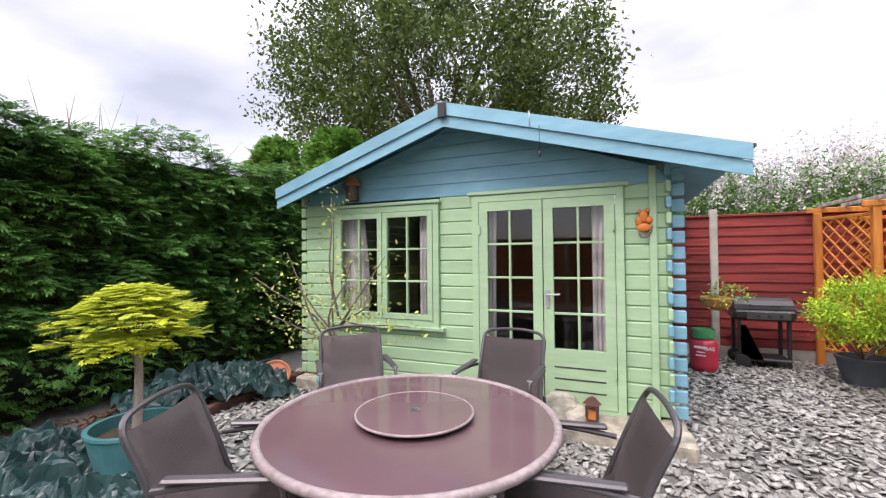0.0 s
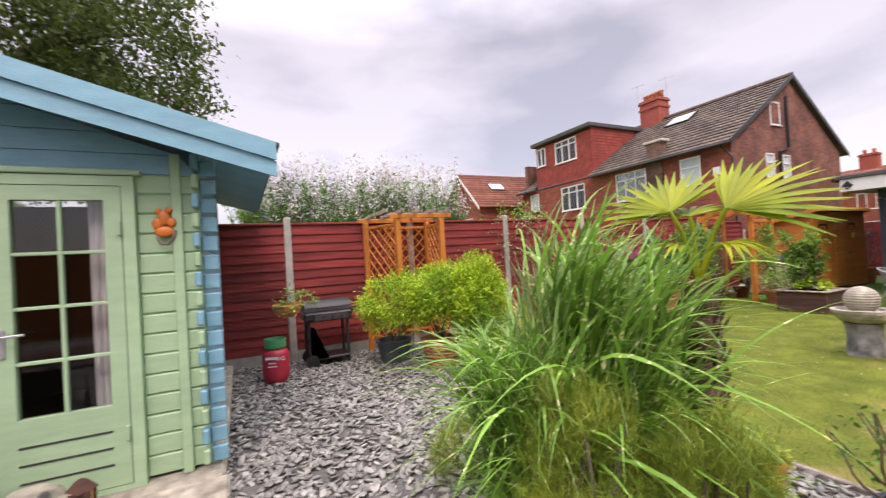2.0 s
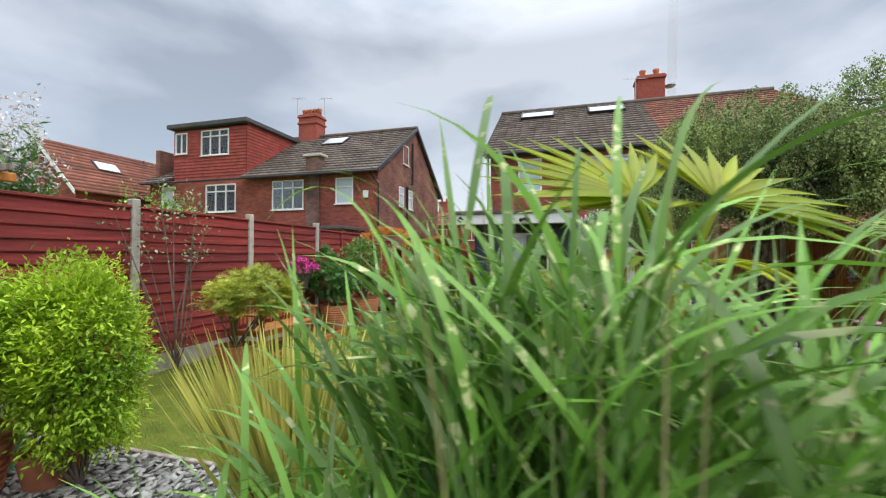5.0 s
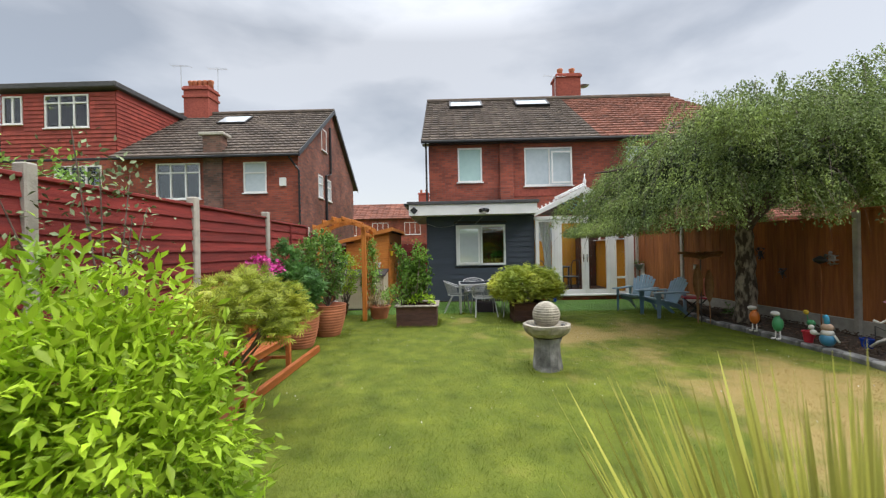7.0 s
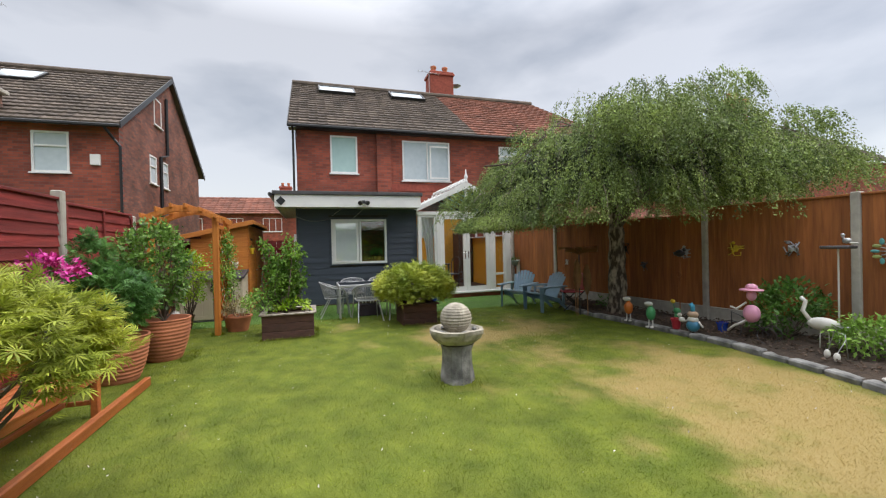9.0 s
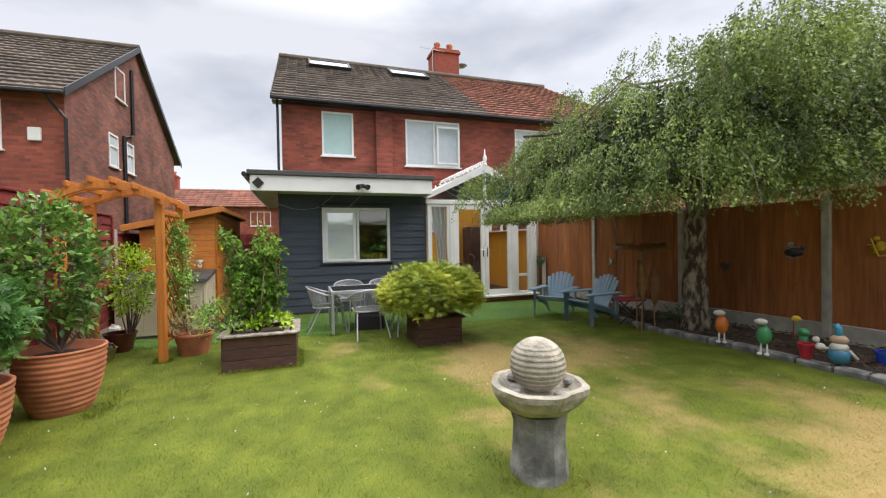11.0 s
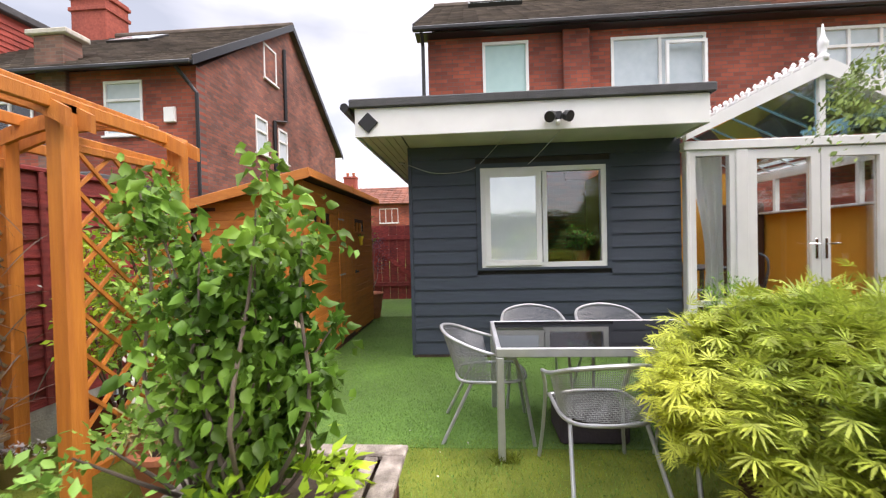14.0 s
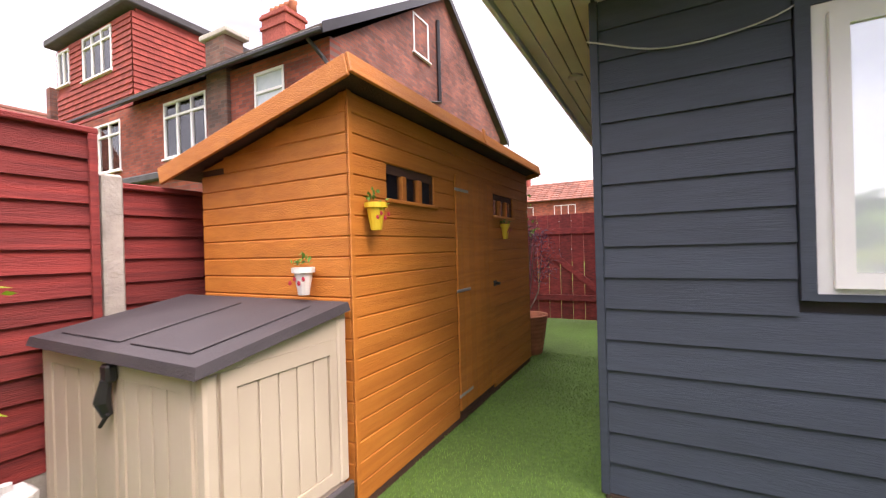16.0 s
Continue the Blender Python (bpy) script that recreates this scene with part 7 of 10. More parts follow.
def fan(parent, hub, out, up, n, length, width, spread, droop, mat, petiole, label="", tipdroop=0.0):
    """One palm leaf: a stalk, and a pleated fan of blades that part towards their tips."""
    out, up = Vector(out).normalized(), Vector(up).normalized()
    side = out.cross(up).normalized()
    f = part("frond", T(curve_pts([petiole, (Vector(petiole) + Vector(hub)) * 0.5 + Vector((0, 0, 0.04)), hub], 4), [0.011] * 8 + [0.007], 6), mat, parent, label)
    P = np.tile(np.array(hub), (n, 1))
    ang = np.linspace(-spread, spread, n)
    D = np.array([tuple(out * math.cos(q) + side * math.sin(q) + up * (0.10 * ((k % 2) * 2 - 1)) * 0.3) for k, q in enumerate(ang)])
    D = unit(D)
    L = length * (0.72 + 0.28 * np.cos(ang * 0.8)) * RNG.uniform(0.92, 1.06, n)
    # blades lie in the fan's plane: their width runs along the fan
    seg = 9
    t = np.linspace(0, 1, seg + 1)
    S = np.cross(D, np.tile(np.array(up), (n, 1)))
    C = P[:, None] + D[:, None] * (L[:, None] * t)[:, :, None]
    C[:, :, 2] -= (L * droop * RNG.uniform(0.8, 1.2, n))[:, None] * t ** 2
    C[:, :, 2] -= (L * tipdroop * RNG.uniform(0.6, 1.4, n))[:, None] * np.maximum(0, t - 0.5) ** 1.4 * 2.2
    C[:, :, 0] -= (D[:, 0] * L * tipdroop * 0.55)[:, None] * np.maximum(0, t - 0.5) ** 1.3 * 1.6
    C[:, :, 1] -= (D[:, 1] * L * tipdroop * 0.55)[:, None] * np.maximum(0, t - 0.5) ** 1.3 * 1.6
    w = np.minimum(1, 0.12 + 2.6 * t) * np.minimum(1, (1 - t) * 2.0 + 0.05)
    W = (width * w)[None, :, None]
    U = np.array(up)[None, None] * 0.35 * W
    V = np.stack([C - S[:, None] * W / 2 + U, C, C + S[:, None] * W / 2 + U], 2).reshape(-1, 3)
    k = (seg + 1) * 3
    base = (np.arange(n) * k)[:, None] + (np.arange(seg) * 3)[None]
    F = np.concatenate([np.stack([base + o, base + 1 + o, base + 4 + o, base + 3 + o], -1).reshape(-1, 4) for o in (0, 1)])
    arr("blade_fan", V, F, mat, f, "", "stuff")
    return f


def palm(loc, h, r, fronds, mat, label, lean=(0, 0)):
    p = thing("palm_tree", loc, label, "palm tree")
    top = (loc[0] + lean[0], loc[1] + lean[1], loc[2] + h)
    n = 16
    pts = [(loc[0] + lean[0] * k / n, loc[1] + lean[1] * k / n, loc[2] + h * k / n) for k in range(n + 1)]
    part("trunk", T(pts, [r * (1.05 + 0.1 * (k % 2) - 0.15 * k / n) for k in range(n + 1)], 14), BARKP, p, "fibrous brown trunk")
    V, F = [], []
    rn = np.random.default_rng(int(loc[0] * 100))
    m = 260
    a, f = rn.uniform(0, 6.28, m), rn.uniform(0.02, 0.98, m)
    P = np.stack([loc[0] + lean[0] * f + r * np.cos(a) * 0.95, loc[1] + lean[1] * f + r * np.sin(a) * 0.95, loc[2] + h * f], 1)
    D = np.stack([np.cos(a) * 0.5, np.sin(a) * 0.5, np.ones(m) * 1.0], 1)
    V, F = ribbons(P, D, rn.uniform(0.05, 0.11, m), rn.uniform(0.018, 0.035, m), 0.1, 2)
    arr("leaf_base", V, F, BARKP, p, "ragged cut leaf bases", "stuff")
    for hub, out, up, k, ln, wd, sp, dr, td in fronds:
        fan(p, hub, out, up, k, ln, wd, sp, dr, mat, top, tipdroop=td)
    return p, top


# slim palm with two stiff yellow-green fans
px1, py1 = 0.75, 1.12
LFT, RGT, NRM = Vector((-0.375, 0.927, 0.0)), Vector((0.375, -0.927, 0.0)), Vector((-0.62, -0.25, 0.74))


def at(side, k, z):
    return (px1 + side.x * k, py1 + side.y * k, z)


UPL = tuple(LFT * 0.55 + Vector((0.62, 0.25, 0.50)))
UPR = tuple(RGT * 0.80 + Vector((0.50, 0.20, 0.34)))
FACE = (-0.55, -0.30, 0.78)
palm((px1, py1, G), 1.24, 0.075,
     [(at(LFT, 0.10, 1.66), UPL, FACE, 23, 0.40, 0.032, 1.35, -0.06, 0.04),
      (at(RGT, 0.12, 1.65), UPR, FACE, 23, 0.45, 0.033, 1.10, -0.02, 0.05),
      (at(LFT, 0.02, 1.63), (0.85, 0.35, 0.25), (-0.3, -0.1, 0.9), 16, 0.36, 0.03, 1.0, 0.1, 0.0),
      (at(LFT, 0.06, 1.50), tuple(LFT * 0.5 + Vector((-0.45, -0.3, 0.05))), (-0.15, -0.1, 1.0), 9, 0.20, 0.024, 0.8, 0.25, 0.1),
      (at(RGT, 0.10, 1.50), tuple(RGT * 0.7 + Vector((-0.35, -0.2, 0.0))), (-0.1, -0.1, 1.0), 9, 0.22, 0.024, 0.8, 0.25, 0.1)], PALMY, "slim windmill palm with stiff yellow-green fans and a fibrous trunk")

# broad drooping palm
px2, py2 = 1.72, -0.72
fr = []
for k, (dx, dy, dz, ln, hub) in enumerate([
        (0.30, 0.22, 0.85, 0.60, (-0.12, 0.20, 1.64)), (-0.55, 0.45, 0.50, 0.56, (-0.34, 0.40, 1.56)), (-0.85, -0.15, 0.45, 0.66, (-0.42, -0.02, 1.62)), (0.2, -0.6, 0.65, 0.70, (0.0, -0.30, 1.62)),
        (0.1, 0.85, 0.15, 0.6, (-0.02, 0.55, 1.34)), (-0.45, 0.80, 0.05, 0.44, (-0.30, 0.66, 1.25)), (0.7, 0.35, 0.45, 0.7, (0.42, 0.25, 1.58)), (-0.3, -0.75, 0.25, 0.7, (-0.2, -0.5, 1.45)),
        (0.8, -0.3, 0.2, 0.7, (0.5, -0.2, 1.45)), (0.35, 0.0, 0.9, 0.55, (0.10, -0.05, 1.72)), (-0.35, 0.1, 0.7, 0.55, (-0.30, 0.05, 1.48)), (0.25, -0.35, 0.6, 0.55, (0.0, -0.20, 1.42))]):
    o = Vector((dx, dy, dz)).normalized()
    sd = o.cross(Vector((0, 0, 1)))
    u = sd.cross(o).normalized()
    fr.append(((px2 + hub[0], py2 + hub[1], hub[2] - 0.04), tuple(o), tuple(u), 28, ln, 0.029, 1.60, 0.06, 0.60))
palm((px2, py2, 0.02), 0.70, 0.12, fr, PALMG, "broad windmill palm with long drooping green fans")

# flax with upright striped blades
FXX, FXY = 1.27, 2.58
fl2 = thing("flax_plant", (FXX, FXY, 0.0), "spiky flax with stiff yellow-striped blades", "plant")
n = 420
a = RNG.uniform(0, 6.2832, n)
rr = RNG.uniform(0, 0.10, n)
P = np.stack([FXX + rr * np.cos(a), FXY + rr * np.sin(a), np.full(n, 0.12)], 1)
lean = RNG.uniform(0.05, 0.85, n)
lean = np.where(np.cos(a) > 0.2, lean * 0.72, np.where(np.cos(a) < -0.3, lean * 0.65, lean))
D = np.stack([np.cos(a) * lean, np.sin(a) * lean, np.ones(n)], 1)
V, F = ribbons(P, D, RNG.uniform(0.85, 1.22, n), RNG.uniform(0.018, 0.032, n), 0.04, 5)
arr("blade", V, F, SPIKE, fl2, "yellow-striped stiff blades", "stuff")

# terracotta pot, rose in its pot, statue, blue pot
pot("plant_pot", (1.30, 1.22, 0.08), 0.13, 0.24, TERRAL, "glossy orange terracotta pot at the lawn edge", taper=0.7)
shrub("small_conifer", (1.30, 1.22, 0.28), (1.30, 1.22, 0.33), (0.11, 0.11, 0.09), 20, 20, 0.02, 0.05, STEMF, PINE, "tiny green conifer in the orange pot", nst=3)
pot("plant_pot", (1.42, 0.62, 0.08), 0.17, 0.20, M("dark_blue_plastic", (0.03, 0.04, 0.07)), "dark blue pot at the lawn edge")
rose = thing("rose_bush", (1.42, 0.62, 0.27), "sparse rose bush with dark twigs in a dark blue pot", "rose bush")
tips = [(1.42 + 0.34 * math.cos(q) * f, 0.62 + 0.34 * math.sin(q) * f, 0.55 + 0.22 * ((k * 37 % 10) / 10)) for k, (q, f) in enumerate([(i * 0.62, 0.4 + 0.6 * ((i * 53 % 10) / 10)) for i in range(18)])]
stems(rose, (1.42, 0.62, 0.25), tips, 0.008, 0.0035, M("rose_twig", (0.13, 0.16, 0.08), (0.16, 0.07, 0.05)), "twig", bend=0.15)
rn = np.random.default_rng(3)
P = np.concatenate([np.array((1.42, 0.62, 0.25)) + (np.array(t) - np.array((1.42, 0.62, 0.25))) * rn.uniform(0.3, 1, (26, 1)) + rn.normal(size=(26, 3)) * 0.03 for t in tips])
leaves("foliage", P, rn.normal(size=P.shape) + (0, 0, 0.3), rn.uniform(0.02, 0.04, len(P)), LEAF, MIDG, rose, "small dark green leaves", 0.5)
ang = figure("cherub_statue", (1.98, -0.98, 0.26), "white weathered stone cherub statue seated on a plinth by the palm", "statue",
             [((0, 0, -0.22), (0.15, 0.14, 0.06), STONE), ((0, 0, -0.10), (0.11, 0.10, 0.12), STONE), ((0, 0, 0.02), (0.10, 0.09, 0.05), WHITEM), ((0, 0.01, 0.12), (0.058, 0.05, 0.09), WHITEM), ((0, 0.0, 0.19), (0.05, 0.042, 0.05), WHITEM), ((0, -0.005, 0.265), (0.038, 0.040, 0.045), WHITEM), ((0, 0.015, 0.285), (0.042, 0.036, 0.034), WHITEM),
              ((-0.075, 0.045, 0.20), (0.05, 0.014, 0.07), WHITEM), ((0.075, 0.045, 0.20), (0.05, 0.014, 0.07), WHITEM), ((-0.10, 0.05, 0.14), (0.03, 0.012, 0.05), WHITEM), ((0.10, 0.05, 0.14), (0.03, 0.012, 0.05), WHITEM),
              (((-0.045, -0.01, 0.20), (-0.08, -0.05, 0.15), (-0.03, -0.085, 0.13)), 0.015, WHITEM), (((0.045, -0.01, 0.20), (0.085, -0.04, 0.16), (0.05, -0.08, 0.21)), 0.015, WHITEM), (((0.03, -0.03, 0.05), (0.06, -0.11, 0.06), (0.055, -0.12, -0.05)), 0.022, WHITEM), (((-0.03, -0.03, 0.05), (-0.06, -0.11, 0.05), (-0.05, -0.12, -0.06)), 0.022, WHITEM), (((0.055, -0.12, -0.05), (0.055, -0.16, -0.06)), 0.014, WHITEM), (((-0.05, -0.12, -0.06), (-0.05, -0.16, -0.07)), 0.014, WHITEM)], rz=-60)
pot("plant_pot", (1.72, -1.22, 0.08), 0.14, 0.34, BLUEM, "glossy cobalt blue glazed pot")
rn = random.Random(4)
for k, (x, y) in enumerate(((1.94, 0.2), (1.97, 0.05), (2.02, -0.1))):
    ob = tagged(part("log_stump", LT([(0.055, 0), (0.06, 0.05), (0.055, 0.17)], (0, 0, 0), 12, wob=0.2), BARK), "short dark log stump used as lawn edging", "log", "edging stumps")
    ob.matrix_basis = pose(x, y, -0.01, 0, 0, k * 50)


# ---- trees and hedges ----
def tree(name, base, h, r, limbs, label, lmat, foliage_fn):
    t = thing(name, base, label, "tree")
    pts = curve_pts([base, (base[0] + 0.05, base[1] - 0.04, base[2] + h * 0.4), (base[0] - 0.03, base[1] + 0.03, base[2] + h * 0.75), (base[0], base[1], base[2] + h)], 5)
    n = len(pts)
    part("trunk", T(pts, [r * (1.25 - 0.6 * k / n + (0.25 if k == 0 else 0) + 0.10 * math.sin(k * 2.3)) for k in range(n)], 14), BARKW if name == "weeping_tree" else BARK, t, "tapered trunk with rough bark", smooth=True)
    for k, tip in enumerate(limbs):
        b = Vector((base[0], base[1], base[2] + h * (0.7 + 0.3 * ((k * 7 % 5) / 5))))
        tip = Vector(tip)
        mid = (b + tip) / 2 + Vector((0, 0, 0.18 * (tip - b).length))
        pp = curve_pts([b, mid, tip], 5)
        part("limb", T(pp, [max(0.012, r * 0.45 * (1 - 0.85 * i / len(pp))) for i in range(len(pp))], 8), BARK, t)
    foliage_fn(t)
    return t


hedge = thing("hedge", (-6.6, 1.0, 0), "tall dense dark green conifer hedge with a ragged top", "hedge")
# core: a near-black sheet that paints the shade between the sprays
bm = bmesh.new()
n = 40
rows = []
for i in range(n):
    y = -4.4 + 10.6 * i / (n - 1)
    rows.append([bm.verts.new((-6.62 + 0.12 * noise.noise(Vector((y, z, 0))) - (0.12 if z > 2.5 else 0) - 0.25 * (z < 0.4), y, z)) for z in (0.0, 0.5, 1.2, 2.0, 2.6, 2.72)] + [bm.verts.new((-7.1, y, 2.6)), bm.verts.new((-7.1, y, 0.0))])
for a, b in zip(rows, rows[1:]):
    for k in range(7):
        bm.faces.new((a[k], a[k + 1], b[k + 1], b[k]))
part("core", bm, M("hedge_painted_shade", (0.02, 0.035, 0.012), (0.015, 0.015, 0.01), scale=14, bump=0.8), hedge, "near-black sheet painted as shade inside the hedge")
m = 42000
y = RNG.uniform(-3.4, 6.2, m)
z = RNG.uniform(0.0, 1.0, m) ** 0.8 * 2.8 + 0.06
# low sprays thinned, so the shade-coloured core shows near the ground
z = np.where((z < 0.75) & (RNG.uniform(0, 1, m) < 0.75), z + 0.75, z)
tier = np.array([noise.noise(Vector((yy * 2.3, zz * 5.5, 0))) for yy, zz in zip(y, z)])
x = -6.5 + 0.26 * tier + 0.05 * RNG.normal(size=m) - np.where(z > 2.6, 0.25 * RNG.uniform(0, 1, m), 0) - np.where(z < 0.5, (0.5 - z) * 0.35, 0)
z = z + np.where(z > 2.7, RNG.uniform(0, 0.28, m), 0) * (0.5 + np.sin(y * 3.1) * 0.5)
P = np.stack([x, y, z], 1)
D = unit(np.stack([np.full(m, 0.9), RNG.normal(size=m) * 0.6, RNG.normal(size=m) * 0.35 - 0.15], 1))
leaves("sprays", P, D, RNG.uniform(0.09, 0.17, m), STEMF, HEDGE, hedge, "flat dark green sprays", flat=0.75)
n = 90
P = np.stack([-6.7 + RNG.normal(size=n) * 0.15, RNG.uniform(-0.5, 5.5, n), np.full(n, 2.7)], 1)
D = np.stack([RNG.normal(size=n) * 0.4, RNG.normal(size=n) * 0.4, np.ones(n)], 1)
V, F = ribbons(P, D, RNG.uniform(0.25, 0.75, n), 0.008, 0.1, 4)
arr("bare_twig", V, F, TWIG, hedge, "thin bare twigs at the top", "stuff")


def conifer(loc, r, h, n, label):
    t = thing("conifer", loc, label, "tree")
    part("trunk", T([loc, (loc[0], loc[1], loc[2] + h * 0.95)], [0.09, 0.02], 8), BARK, t)
    f = RNG.uniform(0.0, 1.0, n) ** 1.3
    a = RNG.uniform(0, 6.2832, n)
    bump = np.array([noise.noise(Vector((math.cos(q) * 2, math.sin(q) * 2, g * 8 + loc[0]))) for q, g in zip(a, f)])
    rad = r * (1 - f * 0.97) ** 0.55 * (1 + 0.75 * bump) * RNG.uniform(0.7, 1.03, n)
    P = np.stack([loc[0] + rad * np.cos(a), loc[1] + rad * np.sin(a), loc[2] + 0.2 + f * h], 1)
    D = np.stack([np.cos(a), np.sin(a), RNG.uniform(-0.2, 0.7, n)], 1) + RNG.normal(size=(n, 3)) * 0.25
    leaves("sprays", P, D, RNG.uniform(0.12, 0.24, n), STEMF, HEDGEL, t, "fresh green sprays", 0.6)


conifer((-7.6, 5.2, 0), 1.0, 3.5, 10000, "fresh green conifer standing above the hedge")
conifer((-8.0, 7.6, 0), 1.9, 4.4, 16000, "tall green conifer behind the summerhouse")
conifer((-5.6, 8.9, 0), 1.9, 4.1, 14000, "broad green conifer behind the summerhouse roof")

big_c, big_r = (-7.7, 12.6, 7.3), (6.0, 4.6, 4.8)


def big_leaves(t):
    C, D = shell(1000, big_c, big_r, 0.3, -0.85)
    k = np.array([noise.noise(Vector((c[0] * 0.5, c[1] * 0.5, c[2] * 0.5))) for c in C])
    C, D, k = C[k > -0.22], D[k > -0.22], k[k > -0.22]
    C = C + D * (k[:, None] * 1.5)
    P = np.repeat(C, 95, 0) + RNG.normal(size=(len(C) * 95, 3)) * (0.34, 0.34, 0.22)
    leaves("foliage", P, RNG.normal(size=P.shape) + (0, 0, -0.2), RNG.uniform(0.11, 0.2, len(P)), LEAF, TREEL, t, "small green leaves with gaps of sky", 0.3)


rn = random.Random(9)
tree("tree", (-7.4, 12.6, 0), 4.2, 0.32, [(-7.4 + 4.6 * math.cos(q) * rn.uniform(.5, 1), 12.6 + 3.6 * math.sin(q) * rn.uniform(.5, 1), rn.uniform(5.5, 11)) for q in [k * 0.52 for k in range(14)]],
     "large broadleaf tree rising behind the summerhouse", TREEL, big_leaves)

# flowering stalks beyond the red fence
fw = thing("flowering_shrub", (1.2, 7.7, 0), "tall pale-flowering shrub growing behind the red fence", "shrub")
n = 420
P = np.stack([RNG.uniform(-1.0, 3.0, n), RNG.uniform(7.2, 8.4, n), np.full(n, 1.4)], 1)
D = np.stack([RNG.normal(size=n) * 0.16, RNG.normal(size=n) * 0.12, np.ones(n)], 1)
L_ = RNG.uniform(1.1, 2.1, n)
V, F = ribbons(P, D, L_, 0.012, 0.05, 4)
arr("stalk", V, F, MIDG, fw, "upright green stalks", "stuff")
for nm, f0, f1, per, mt, sz in (("foliage", 0.2, 0.82, 60, MIDG, 0.12), ("flower_head", 0.66, 1.0, 40, WHITEF, 0.06)):
    f = RNG.uniform(f0, f1, (n, per, 1))
    Q = (P[:, None] + unit(D)[:, None] * L_[:, None, None] * f + RNG.normal(size=(n, per, 3)) * 0.055).reshape(-1, 3)
    leaves(nm, Q, RNG.normal(size=Q.shape), RNG.uniform(sz * 0.6, sz * 1.2, len(Q)), NARROW if nm == "foliage" else LEAF, mt, fw, "pale flower spikes" if nm == "flower_head" else "narrow leaves", 0.2)
pt = thing("purple_tree", (-3.2, 8.0, 0), "dark purple-leaved bush behind the summerhouse", "tree")
P, D = clumps(60, (-2.4, 7.6, 2.9), (0.9, 0.7, 0.9), 40, 0.16)
leaves("foliage", P, D, RNG.uniform(0.06, 0.1, len(P)), LEAF, PURPLE, pt, "dark purple leaves")
part("trunk", T([(-3.0, 7.8, 0), (-2.5, 7.6, 2.6)], [0.05, 0.02], 8), BARK, pt)
shrub("shrub", (4.3, 7.2, 0.0), (4.2, 7.2, 1.9), (1.2, 0.4, 0.55), 45, 30, 0.09, 0.06, LEAF, LIGHTG, "loose green shrub beyond the red fence", low=-0.2)
shrub("climbing_shrub", (3.8, 6.2, 0.0), (3.7, 6.25, 1.8), (0.75, 0.18, 0.75), 34, 12, 0.09, 0.055, LEAF, M("grey_green_leaf", (0.30, 0.36, 0.20), (0.18, 0.25, 0.12), bump=0, island=0.3), "sparse grey-green shrub against the red fence", low=-0.6, nst=11, r0=0.012)
shrub("shrub", (11.5, 7.3, 0.0), (10.5, 7.3, 1.7), (0.9, 0.4, 0.4), 25, 20, 0.09, 0.05, LEAF, LIGHTG, "green shrub beyond the fence", low=-0.2)

# the weeping tree
wx, wy = 8.0, -1.95
wc, wr = (8.45, -2.75, 2.65), (2.75, 3.7, 1.28)


